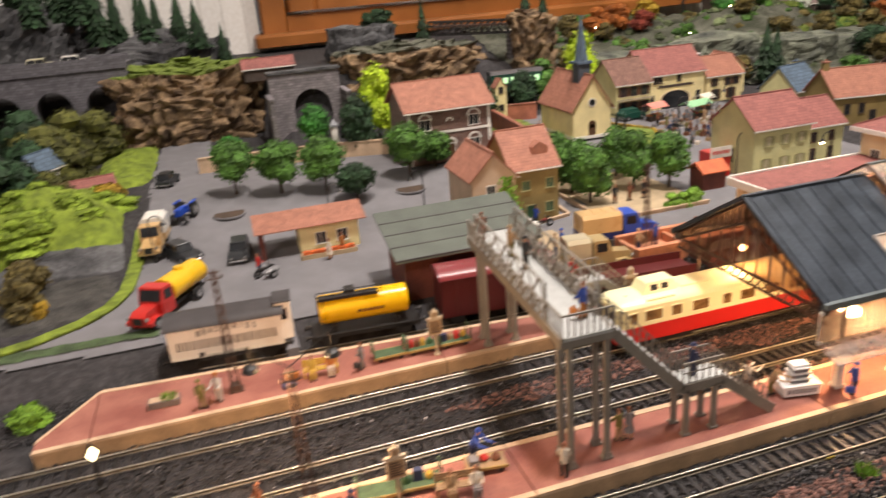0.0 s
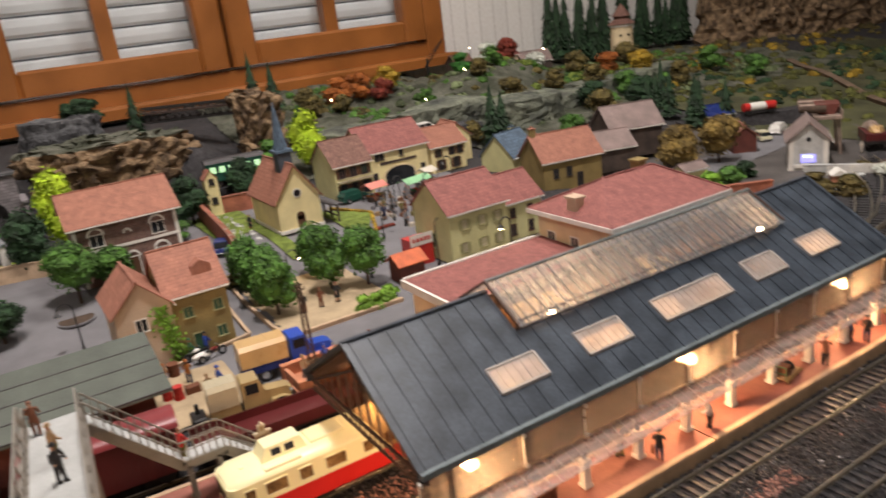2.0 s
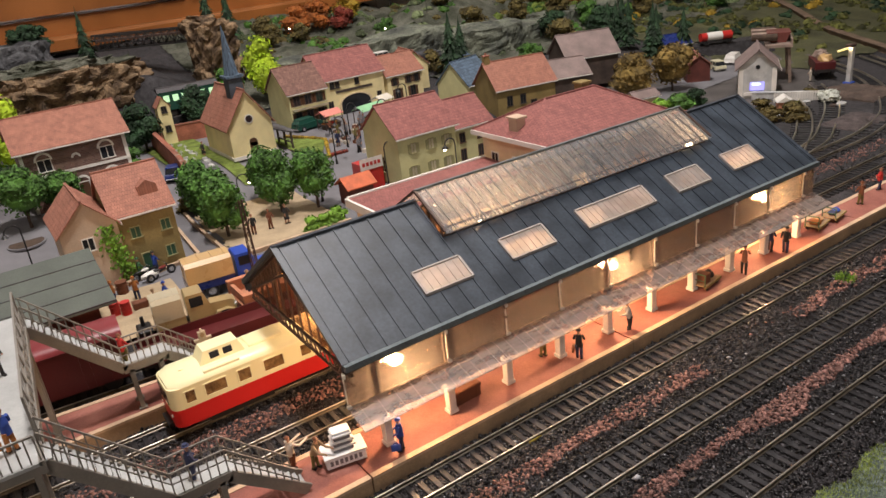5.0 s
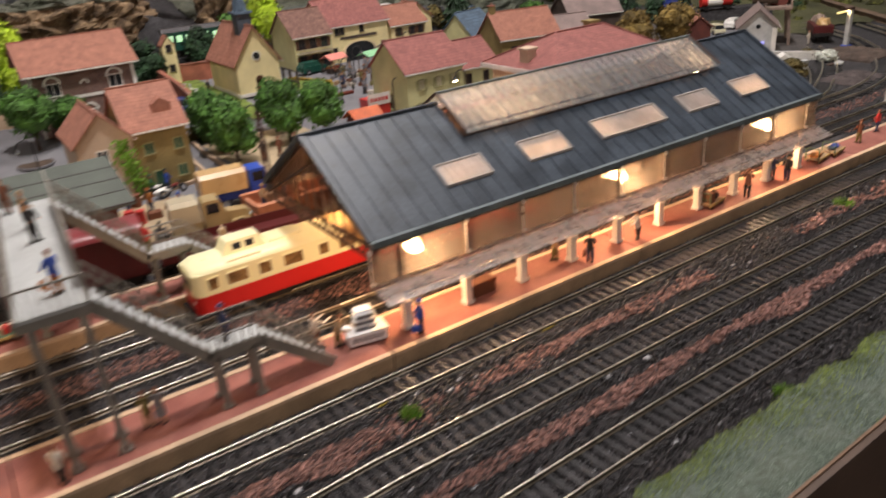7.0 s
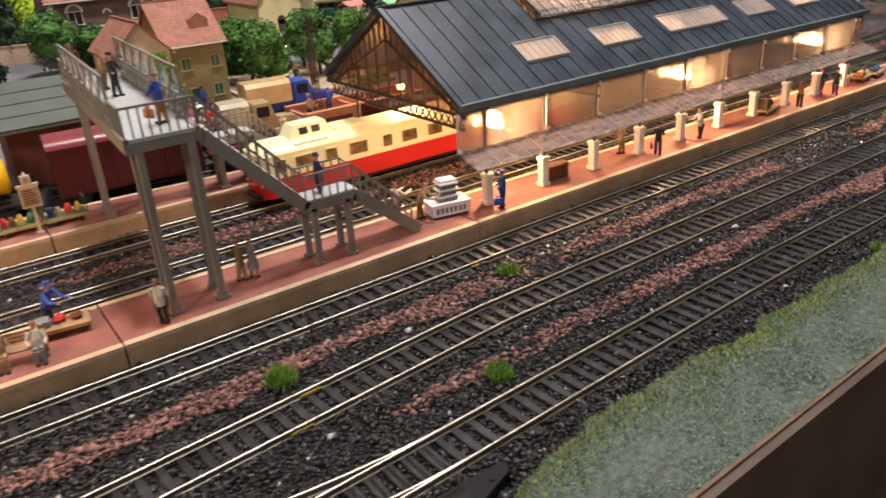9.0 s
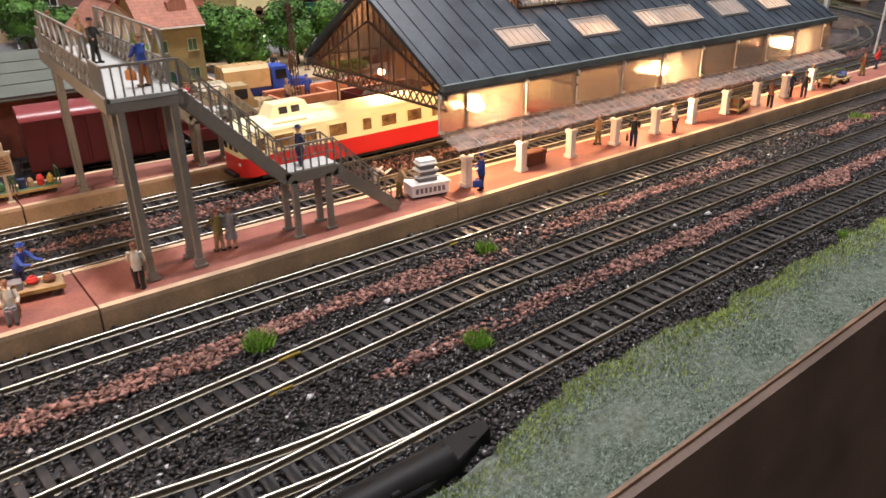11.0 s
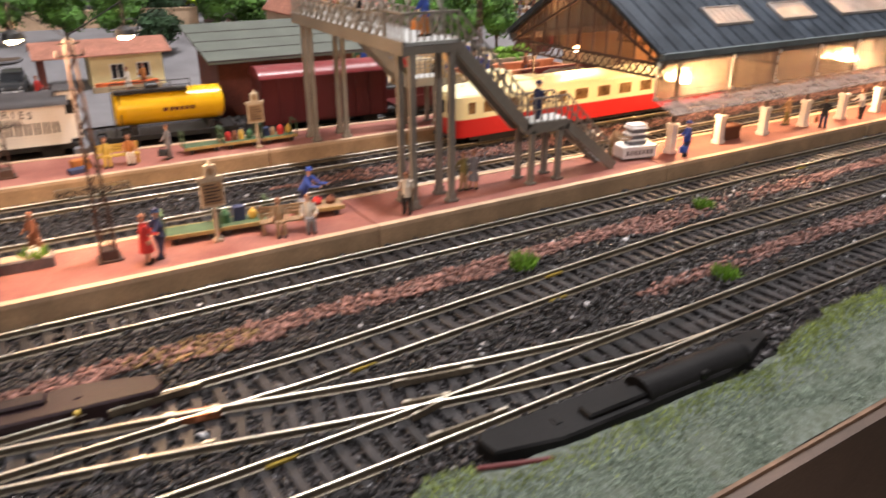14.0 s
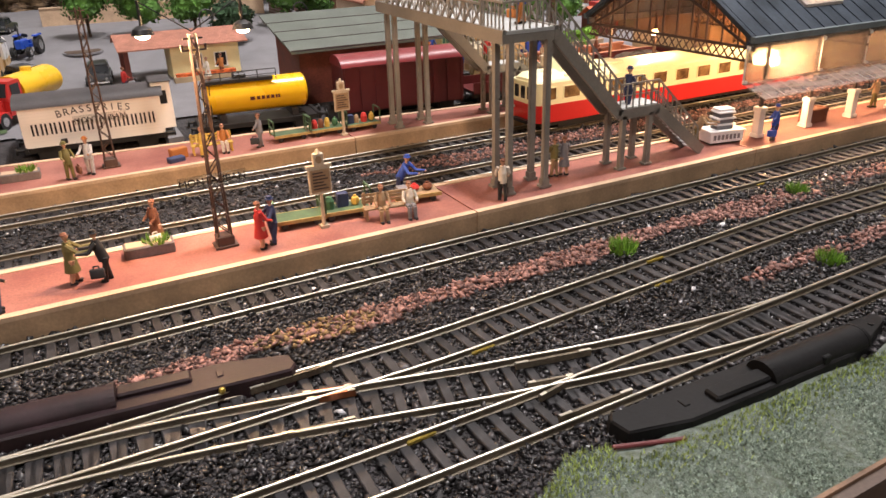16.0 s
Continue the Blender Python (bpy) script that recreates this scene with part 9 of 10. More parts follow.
mound("hedge_bank", -0.345, -0.222, 0.455, 0.640, 0.026, 0.006, GREYROCK, "dark rocky bank under the green hedge")
mound("grass_hill", -0.400, -0.226, 0.500, 0.690, 0.060, 0.008, MOUND, "bright yellow-green grassy hill beside the yard", power=2.0)
LEAFGRASS = mat("leaf_grass_green", (0.19, 0.27, 0.026), 0.9, var=0.35, scale=60, bump=0, island=0.45)
rh = random.Random(77)
for i in range(24):
    u, v = rh.uniform(-0.9, 0.9), rh.uniform(-0.95, 0.75)
    x, y = -0.313 + 0.082 * u, 0.595 + 0.092 * v
    k = max(0.0, 1 - abs(u) ** 2) * max(0.0, 1 - abs(v) ** 2)
    h, w = rh.uniform(0.012, 0.024), rh.uniform(0.034, 0.056)
    me, _ = crown_mesh("hedge_clump", 800 + i, h, w, LEAFGRASS, 900, 0.0015, 8, 0.0)
    tagged(new("hedge_clump", me), "bright yellow-green grassy foliage clump on the hill", "hedge", "hedge clumps").matrix_world = pose(x, y, 0.006 + 0.050 * k ** 0.6 - 0.004)
for i, (x, y, h, w, mm) in enumerate(((-0.300, 0.440, 0.036, 0.040, LEAFOLIVE), (-0.298, 0.402, 0.034, 0.036, LEAFOLIVE), (-0.292, 0.370, 0.020, 0.026, LEAFOLIVE), (-0.280, 0.372, 0.016, 0.014, LEAFYELLOW))):
    me, _ = crown_mesh("bush", 380 + i, h, w, mm, 700, 0.0022, 7, 0.0)
    tagged(new("bush", me), "olive or yellow scatter bush at the rocky bank", "bush", "hillside bushes").matrix_world = pose(x, y, 0.006)
mound("lawn_strip", -0.292, -0.200, 0.680, 1.030, 0.036, 0.014, MOUND, "bright green lawn strip beside the sloping road")
mound("grey_recess", -0.330, -0.216, 0.330, 0.470, 0.013, 0.002, mat("dark_earth_rock", (0.045, 0.043, 0.04), 0.9, var=0.4, scale=60, bump=0.8, fine=500, depth=0.002, second=(0.085, 0.08, 0.072)), "dark grey rocky bank below the mound")
wall_run("grass_kerb", [(-0.330, 0.300), (-0.276, 0.319), (-0.245, 0.340), (-0.226, 0.364), (-0.216, 0.395), (-0.213, 0.450), (-0.2105, 0.540)], 0.0028, 0.008, MOUND, "green grassy rim along the road edge", "verge")
overlay("siding_grass", -0.36, -0.185, 0.284, 0.312, mat("dark_green_scatter", (0.055, 0.085, 0.035), 0.95, var=0.4, scale=90, bump=0.8, fine=900, depth=0.001), "dark green scatter strip beside the siding", "verge", 0.0024,
        lambda x, y: abs(y - 0.298 - 0.10 * max(0, -0.19 - x) * 0.2) < 0.0075 + 0.003 * nz(x * 40, 2), n=110, rough=0.0008)
me, _ = crown_mesh("bush", 399, 0.014, 0.026, TUFT, 700, 0.0020, 7, 0.0)
tagged(new("bush", me), "bright green scatter tuft beyond the platform's end", "bush", "hillside bushes").matrix_world = pose(-0.263, 0.222, -0.004)
for i, (x, y, z, h, w, mm) in enumerate(((-0.320, 0.900, 0.02, 0.092, 0.095, LEAFMOSS), (-0.345, 0.860, 0.02, 0.080, 0.090, LEAFMOSS), (-0.285, 0.925, 0.02, 0.085, 0.075, LEAFMOSS), (-0.345, 0.700, 0.02, 0.055, 0.06, LEAFDARK), (-0.300, 0.700, 0.02, 0.030, 0.05, LEAFOLIVE), (-0.330, 0.730, 0.02, 0.04, 0.05, LEAFMOSS),
                                         (-0.360, 0.820, 0.02, 0.07, 0.07, LEAFDARK), (-0.250, 0.655, 0.015, 0.036, 0.042, LEAFYELLOW), (-0.240, 0.640, 0.015, 0.026, 0.035, LEAFOLIVE), (-0.375, 0.90, 0.02, 0.10, 0.09, LEAFDARK), (-0.370, 0.70, 0.015, 0.075, 0.08, LEAFDARK), (-0.310, 0.800, 0.02, 0.055, 0.07, LEAFMOSS))):
    me, _ = crown_mesh("bush", 300 + i, h, w, mm, 1200, 0.0026, 8, 0.0)
    tagged(new("bush", me), "olive-green scatter bush on the hillside", "bush", "hillside bushes").matrix_world = pose(x, y, z)
house("hillside_cottage", pose(-0.340, 0.775, 0.030) @ pose(0, 0, 0, 0, 0, 60), 0.040, 0.034, 0.026, 0.018, mat("bluish_render", (0.36, 0.42, 0.46), 0.8), BLUESLATE, "small bluish cottage among bushes", rows=(((-0.008, 0.008), 0.010, 0.005, 0.008),))
house("red_roof_hut", pose(-0.272, 0.700, 0.026) @ pose(0, 0, 0, 0, 0, 15), 0.044, 0.026, 0.012, 0.010, WHITE, TILEX, "low white hut with a dark red roof", category="hut")
vd = thing("viaduct", pose(0, 0, 0), "dark grey stone road viaduct with arches", "viaduct")
prof = [(-0.62, 0.0), (-0.62, 0.157), (-0.235, 0.157), (-0.235, 0.0)]
for cx in (-0.275, -0.345, -0.415, -0.485, -0.555):
    prof += [(cx + 0.026, 0.0)] + [(cx + 0.026 * math.cos(math.pi * k / 12), 0.095 + 0.030 * math.sin(math.pi * k / 12)) for k in range(13)] + [(cx - 0.026, 0.0)]
part("arched_wall", G().prism(prof, "y", 0.985, 1.035), DARKSTONE, vd)
part("parapet", G().box(-0.62, -0.232, 0.982, 0.986, 0.150, 0.168), DARKSTONE, vd)
part("parapet", G().box(-0.62, -0.232, 1.034, 1.038, 0.150, 0.168), DARKSTONE, vd)
part("road_deck", G().box(-0.62, -0.232, 0.986, 1.034, 0.1562, 0.1572), ASPHALT, vd)
for i in range(46):
    x, y = -0.62 + 0.50 * rg.random(), 1.13 + 0.22 * rg.random()
    zt = 0.19 + 0.10 * smooth(-0.22, -0.5, x) if x > -0.30 else 0.24
    fir(400 + i, x, y, zt - 0.04, (0.090 + 0.05 * rg.random()) * (1.25 if x < -0.25 else 0.9), 0.044)
fir(460, -0.085, 1.150, 0.125, 0.072, 0.028)
fir(461, -0.150, 1.20, 0.16, 0.07, 0.03)

# tunnel portal with its hut, and the yard wall before it
tp = thing("tunnel_portal", pose(0.015, 0.870, 0.0), "grey stone tunnel portal with parapet", "tunnel portal")
prof = [(-0.052, 0.0), (-0.052, 0.126), (0.052, 0.126), (0.052, 0.0), (0.036, 0.0)] + [(0.008 + 0.028 * math.cos(math.pi * k / 12), 0.072 + 0.028 * math.sin(math.pi * k / 12)) for k in range(13)] + [(-0.020, 0.0)]
part("portal_wall", G().prism(prof, "y", 0.0, 0.016), STONEWALL, tp)
part("coping", G().box(-0.054, 0.054, -0.003, 0.019, 0.126, 0.1295), GREYROCK, tp)
# flat black plate across the bore, stands for the darkness inside
part("tunnel_lining", G().prism([(0.008 + 0.034 * math.cos(math.pi * k / 12), 0.072 + 0.034 * math.sin(math.pi * k / 12)) for k in range(13)] + [(-0.026, 0.0), (0.042, 0.0)], "y", 0.060, 0.064), BLACK, tp)
part("wing_wall", G().box(-0.058, -0.052, -0.050, 0.010, 0, 0.095).box(-0.059, -0.051, -0.052, 0.010, 0.095, 0.098), STONEWALL, tp)
part("wing_wall", G().box(0.052, 0.058, -0.050, 0.010, 0, 0.095).box(0.051, 0.059, -0.052, 0.010, 0.095, 0.098), STONEWALL, tp)
house("trackside_hut", pose(-0.028, 0.955, 0.112), 0.076, 0.030, 0.020, 0.011, DARKWOOD, TILEX, "dark timber hut with a red tile roof", category="hut")
wall_run("yard_wall", [(-0.150, 0.735), (-0.030, 0.720), (0.050, 0.705), (0.092, 0.690)], 0.020, 0.004, PLATEDGE, "cream yard wall below the tunnel")
overlay("upper_lawn", -0.15, 0.10, 0.73, 0.80, MOUND, "green lawn behind the yard wall", "lawn", 0.003, lambda x, y: y > 0.742 + 0.012 * nz(x * 25, 1), n=50, rough=0.002)
tree("bright_tree", 520, -0.105, 0.800, 0.026, 0.034, 0.034, LEAFBRIGHT, "small bright green model bush", 600, 0.0024, low=0.05)
wp = thing("white_pillar", pose(0.032, 0.752, H(0.03, 0.75)), "white shrine pillar on the lawn", "pillar")
part("shaft", G().box(-0.004, 0.004, -0.004, 0.004, 0, 0.036, chamfer=0.0006), WHITE, wp)
part("cap", G().box(-0.0055, 0.0055, -0.0055, 0.0055, 0.036, 0.039).tube((0, 0, 0.039), (0, 0, 0.046), 0.0055, 0.0004, 4), PAINTS["steel"], wp)

# ---- girder bridge and rocks under the window ----
gb = thing("girder_bridge", pose(0.305, 1.055, 0.158), "dark lattice girder railway bridge between rocks", "bridge")
B1 = Vector((0.150, 0.015, -0.004))
for dy in (0, 0.030):
    g = G()
    for dz in (0, -0.022):
        g.bar((-0.03, dy, dz + 0.006), (B1.x, dy, B1.z + dz), 0.003)
    for i in range(14):
        a, b = Vector((-0.03, dy, 0.006)).lerp(Vector((B1.x, dy, B1.z)), i / 14), Vector((-0.03, dy, 0.006)).lerp(Vector((B1.x, dy, B1.z)), (i + 1) / 14)
        g.bar(a, b - Vector((0, 0, 0.022)), 0.0013).bar(a - Vector((0, 0, 0.022)), b, 0.0013).bar(a, a - Vector((0, 0, 0.022)), 0.0015)
    part("girder", g, BLACK, gb)
part("deck", slab(G(), [(-0.03, 0, 0.0), (B1.x, 0, B1.z - 0.006), (B1.x, 0.030, B1.z - 0.006), (-0.03, 0.030, 0.0)], 0.003), BROWNSTEEL, gb)
for s, x, y, z, h, w in ((470, 0.262, 1.080, 0.120, 0.090, 0.034), (471, 0.472, 1.100, 0.120, 0.115, 0.034), (472, 0.508, 1.100, 0.120, 0.092, 0.036), (474, 0.775, 0.800, 0.028, 0.108, 0.046), (475, 0.800, 0.805, 0.028, 0.092, 0.044), (476, 0.78, 0.80, 0.03, 0.06, 0.036)):
    fir(s, x, y, z, h, w)
for i, (x, y, z) in enumerate(((0.190, 1.100, 0.160), (0.170, 1.110, 0.155), (0.205, 1.12, 0.155))):
    me, _ = crown_mesh("bush", 340 + i, 0.036, 0.036, LEAFDARK, 500, 0.0026, 6, 0.0)
    tagged(new("bush", me), "dark grey-green bush on the rock hump", "bush", "hillside bushes").matrix_world = pose(x, y, z)
br = thing("stone_arch_bridge", pose(0.475, 1.090, 0.060), "small pale stone arch bridge on the hillside", "bridge")
prof = [(-0.040, 0.0), (-0.040, 0.070), (0.040, 0.070), (0.040, 0.0), (0.015, 0.0)] + [(0.015 * math.cos(math.pi * k / 10), 0.036 + 0.015 * math.sin(math.pi * k / 10)) for k in range(11)] + [(-0.015, 0.0)]
part("arched_wall", G().prism(prof, "y", 0, 0.02), STONEWALL, br)
part("coping", G().box(-0.042, 0.042, -0.002, 0.022, 0.070, 0.074), WHITE, br)
# black sheet behind the arch, painted in place of its shade
part("tunnel_back", G().box(-0.017, 0.017, 0.0195, 0.0205, 0.0, 0.056), BLACK, br)

# ---- hills behind the village ----
for i, (x0, x1, y0, y1, z1) in enumerate(((0.50, 0.70, 0.90, 1.02, 0.085), (0.64, 0.86, 0.88, 1.02, 0.098), (0.80, 1.02, 0.86, 1.00, 0.085), (0.98, 1.16, 0.90, 1.06, 0.070), (1.12, 1.34, 0.94, 1.10, 0.075), (1.30, 1.55, 1.00, 1.18, 0.070))):
    rock("rock_ridge", 20 + i, x0, x1, y0, y1, 0.02, z1, HILLROCK, "low grey plaster rock ridge behind the village", lumps=0.5, n=30)
autumn = ((0.600, 1.17, 0.050, LEAFOLIVE), (0.690, 1.22, 0.062, LEAFORANGE), (0.730, 1.20, 0.055, LEAFORANGE), (0.800, 1.21, 0.055, LEAFYELLOW), (0.760, 1.16, 0.045, LEAFRED), (0.860, 1.20, 0.036, LEAF), (0.590, 1.12, 0.040, LEAFOLIVE), (0.520, 1.10, 0.045, LEAFOLIVE), (0.640, 1.10, 0.034, LEAFOLIVE),
          (0.990, 1.20, 0.046, LEAFBRIGHT), (1.060, 1.20, 0.054, LEAFWHITE), (1.120, 1.20, 0.050, LEAFRED), (1.220, 1.22, 0.044, LEAFWHITE), (1.240, 1.22, 0.055, LEAF), (1.060, 1.18, 0.045, LEAF), (1.020, 1.17, 0.046, LEAF), (0.980, 1.12, 0.040, LEAFOLIVE),
          (0.900, 1.06, 0.044, LEAFOLIVE), (0.960, 0.98, 0.050, LEAFOLIVE), (1.080, 1.10, 0.050, LEAF), (1.130, 1.05, 0.045, LEAFOLIVE), (1.180, 1.15, 0.05, LEAF), (1.240, 1.10, 0.05, LEAFOLIVE), (1.320, 1.08, 0.05, LEAFORANGE), (1.400, 1.05, 0.055, LEAFYELLOW), (1.290, 1.18, 0.07, LEAF), (1.45, 1.15, 0.06, LEAFOLIVE), (1.36, 1.22, 0.05, LEAF),
          (1.080, 0.88, 0.055, LEAFDARK), (1.150, 0.82, 0.06, LEAFDARK), (1.030, 0.80, 0.055, LEAFOLIVE), (1.220, 0.92, 0.05, LEAF), (1.200, 1.00, 0.05, LEAFOLIVE), (0.880, 0.72, 0.04, LEAF), (0.760, 0.84, 0.04, LEAFOLIVE), (0.700, 0.98, 0.03, LEAF), (0.820, 1.08, 0.03, LEAF), (0.740, 1.08, 0.03, LEAFOLIVE),
          (0.445, 1.02, 0.05, LEAF), (0.430, 0.94, 0.05, LEAF), (0.500, 0.98, 0.04, LEAFOLIVE), (1.47, 1.0, 0.06, LEAFOLIVE), (1.56, 0.98, 0.06, LEAF), (1.66, 0.96, 0.06, LEAFOLIVE), (1.38, 0.92, 0.05, LEAFOLIVE), (1.55, 0.85, 0.05, LEAF))
NAMES = {id(LEAFOLIVE): "olive-brown", id(LEAFORANGE): "orange", id(LEAFYELLOW): "yellow", id(LEAFBRIGHT): "bright green", id(LEAFWHITE): "white-flowering", id(LEAFRED): "dark red", id(LEAF): "green", id(LEAFDARK): "dark green"}
for i, (x, y, s, mm) in enumerate(autumn):
    if i % 2 and mm in (LEAF, LEAFOLIVE) and y > 0.95:
        continue
    tree("hill_tree", 600 + i, x, y, H(x, y) + 0.001, s * 1.1, s * 1.15, mm, "%s scatter tree on the hillside" % NAMES[id(mm)], 700, 0.0030, 6, 0.08, "hill trees", 0.0014)
for i in range(26):
    x, y = 1.45 + 0.55 * rg.random(), 1.36 + 0.11 * rg.random()
    fir(480 + i, x, y, H(x, y), 0.16 + 0.14 * rg.random(), 0.055, "tall dark fir behind the farm")
for i in range(8):
    x, y = 1.08 + 0.10 * rg.random(), 0.62 + 0.18 * rg.random()
    fir(520 + i, x, y, H(x, y), 0.07 + 0.03 * rg.random(), 0.036)
house("farm_house", pose(1.18, 1.32, H(1.18, 1.32)) @ pose(0, 0, 0, 0, 0, 8), 0.085, 0.060, 0.040, 0.026, PINKWALL, TILEX, "farm house with a red tile roof", rows=(((-0.025, 0, 0.025), 0.014, 0.008, 0.012),))
house("farm_barn", pose(1.30, 1.33, H(1.30, 1.33)) @ pose(0, 0, 0, 0, 0, -15), 0.080, 0.055, 0.034, 0.024, DARKWOOD, SHED, "dark farm barn with a brown roof", category="barn")
house("farm_barn", pose(1.07, 1.33, H(1.07, 1.33)), 0.050, 0.045, 0.026, 0.018, DARKWOOD, BROWNTILE, "small farm shed with a brown tile roof", category="barn")
cr = thing("crane", pose(0.985, 1.34, H(0.985, 1.34)), "black derrick crane at the farm", "crane")
part("mast", G().bar((0, 0, -0.004), (0, 0, 0.050), 0.004), BLACK, cr)
part("jib", G().bar((-0.006, 0, 0.030), (0.050, 0, 0.090), 0.003).bar((0, 0, 0.050), (0.050, 0, 0.090), 0.0012), BLACK, cr)
twr = thing("castle_tower", pose(1.573, 1.28, 0.0), "round cream tower with a two-tiered conical roof", "tower")
part("wall", G().tube((0, 0, 0.03), (0, 0, 0.160), 0.032, 0.029, 24), CREAM, twr, smooth=True)
part("cornice", G().tube((0, 0, 0.157), (0, 0, 0.163), 0.033, 0.033, 24), WHITE, twr)
part("roof", G().tube((0, 0, 0.163), (0, 0, 0.176), 0.037, 0.022, 24).tube((0, 0, 0.176), (0, 0, 0.184), 0.020, 0.020, 24).tube((0, 0, 0.184), (0, 0, 0.216), 0.026, 0.001, 24), BROWNTILE, twr, smooth=True)
for z in (0.10, 0.135):
    for a in (-60, -100, -140):
        c, d = math.cos(radians(a)), math.sin(radians(a))
        part("window", G().tube((0.029 * c, 0.029 * d, z), (0.0325 * c, 0.0325 * d, z), 0.0032, 0.0032, 8), GLASSDARK, twr)

# low scrub over the hillsides
def scrub(name, seed, count, x0, x1, y0, y1, material, label, keep):
    rng = random.Random(seed)
    blobs = []
    while len(blobs) < count:
        x, y = rng.uniform(x0, x1), rng.uniform(y0, y1)
        if nz(x * 7, y * 7, seed) > keep:
            r = rng.uniform(0.006, 0.016)
            blobs.append(((x, y, H(x, y) + r * 0.25), (r, r, r * 0.75)))
    vs, fs = leafy(rng, blobs, count * 40, 0.0030)
    g = G()
    for c, r in blobs:
        g.ball(c, (r[0] * 0.85, r[1] * 0.85, r[2] * 0.85), 8, 0.2, rng)
    g.add(vs, fs)
    me = bpy.data.meshes.new(name)
    me.from_pydata(g.v, [], g.f)
    me.materials.append(material)
    return tagged(new(name, me), label, "scrub", kind="stuff")


GREYGREEN = mat("grey_green_scrub", (0.12, 0.15, 0.07), 0.9, var=0.4, scale=60, bump=0, island=0.5)
scrub("hill_scrub", 31, 330, 0.50, 1.75, 0.86, 1.36, GREYGREEN, "grey-green scrub on the hillside", 0.0)
scrub("hill_scrub", 32, 240, 0.55, 1.75, 0.90, 1.36, LEAF, "green scrub on the hillside", 0.12)
scrub("hill_scrub", 34, 160, 1.45, 2.45, 0.96, 1.30, LEAFOLIVE, "olive-brown scrub below the brown cliff", -0.2)
scrub("hill_scrub", 35, 60, 1.30, 2.30, 0.96, 1.28, LEAFYELLOW, "yellow autumn scrub below the brown cliff", 0.05)
scrub("hill_scrub", 36, 90, 1.05, 1.60, 0.98, 1.28, LAWN, "lime green grass patches on the hillside", 0.15)
scrub("hill_scrub", 33, 110, 0.45, 1.70, 0.88, 1.36, LEAFOLIVE, "olive-brown scrub on the hillside", 0.12)

scrub("field_scrub", 37, 230, 1.22, 2.05, 0.46, 0.98, LEAFMOSS, "olive scrub over the far field", -0.15)
scrub("field_scrub", 38, 120, 1.30, 2.10, 0.50, 0.98, LEAFDARK, "dark green scrub over the far field", 0.0)
scrub("field_scrub", 39, 22, 1.25, 2.00, 0.60, 0.98, LEAFYELLOW, "yellow autumn scrub over the far field", 0.15)

# ---- engine yard beyond the train shed ----
overlay("engine_yard", 0.70, 1.30, 0.27, 0.64, mat("oily_yard", (0.085, 0.075, 0.07), 0.8, var=0.3, scale=25, bump=0.4), "dark oily engine yard ground", "yard", 0.0012, lambda x, y: y > 0.28 + 0.35 * smooth(0.95, 1.3, x) * 0.5 + 0.01 * nz(x * 20, 4), n=80)
overlay("engine_street", 0.74, 1.22, 0.44, 0.60, ASPHALT, "grey street beside the engine house", "road", 0.0022, lambda x, y: abs(y - 0.47 - 0.1 * (x - 0.85)) < 0.035, n=90)
overlay("field", 1.16, 2.2, 0.36, 0.98, mat("dark_field", (0.075, 0.075, 0.032), 0.95, var=0.4, scale=14, bump=0.9, fine=500, depth=0.002), "dark olive field behind the engine yard", "field", 0.002, lambda x, y: y > 0.38 + 0.05 * nz(x * 6, 2), n=60, rough=0.003)
eh = house("engine_house", pose(0.9960, 0.372, -0.003) @ pose(0, 0, 0, 0, 0, 36), 0.070, 0.048, 0.042, 0.022, STONEP, SHED, "pale stone gabled engine house with a blue-lit window", over=0.005, category="engine house")
part("buttress", G().box(-0.037, -0.0345, -0.024, -0.018, 0, 0.040), WHITE, eh)
part("buttress", G().box(-0.037, -0.0345, 0.018, 0.024, 0, 0.040), WHITE, eh)
part("lit_window", G().box(-0.0358, -0.0348, -0.009, 0.009, 0.011, 0.022), glow("blue_glow", (0.02, 0.06, 1.0), 1.5), eh, "window glowing blue")
part("lit_strip", G().box(-0.0362, -0.0357, -0.004, 0.006, 0.018, 0.0205), glow("pale_blue_glow", (0.5, 0.7, 1.0), 4.0), eh)
part("vent", G().tube((-0.0358, 0, 0.042), (-0.0348, 0, 0.042), 0.003, 0.003, 12), GLASSDARK, eh)
part("sill_band", G().box(-0.0370, -0.0348, -0.0165, 0.0165, 0.004, 0.008), WHITE, eh)
fn = thing("yard_fence", pose(0.955, 0.318, -0.003, 0, 0, -46), "white paling fence before the engine house", "fence")
part("rail", G().box(0, 0.062, 0, 0.0008, 0.003, 0.004).box(0, 0.062, 0, 0.0008, 0.0095, 0.0105), WHITE, fn)
for i in range(20):
    part("picket", G().box(0.0005 + i * 0.0031, 0.0028 + i * 0.0031, -0.0008, 0, 0.0, 0.0125), WHITE, fn)
GANTRY = mat("weathered_timber", (0.27, 0.2, 0.16), 0.8, var=0.25)
gc = thing("coaling_gantry", pose(1.085, 0.400, -0.003, 0, 0, 36), "weathered timber coaling gantry", "gantry")
for x in (-0.030, 0.030):
    for y in (-0.014, 0.014):
        part("leg", G().bar((x, y * 1.3, 0), (x, y, 0.052), 0.004), GANTRY, gc)
part("platform_deck", G().box(-0.040, 0.040, -0.018, 0.018, 0.052, 0.056).box(-0.040, 0.040, -0.018, -0.016, 0.056, 0.064), GANTRY, gc)
part("hopper", G().prism([(-0.010, 0.056), (0.010, 0.056), (0.016, 0.070), (-0.016, 0.070)], "x", -0.020, 0.020), SHEDRED, gc)
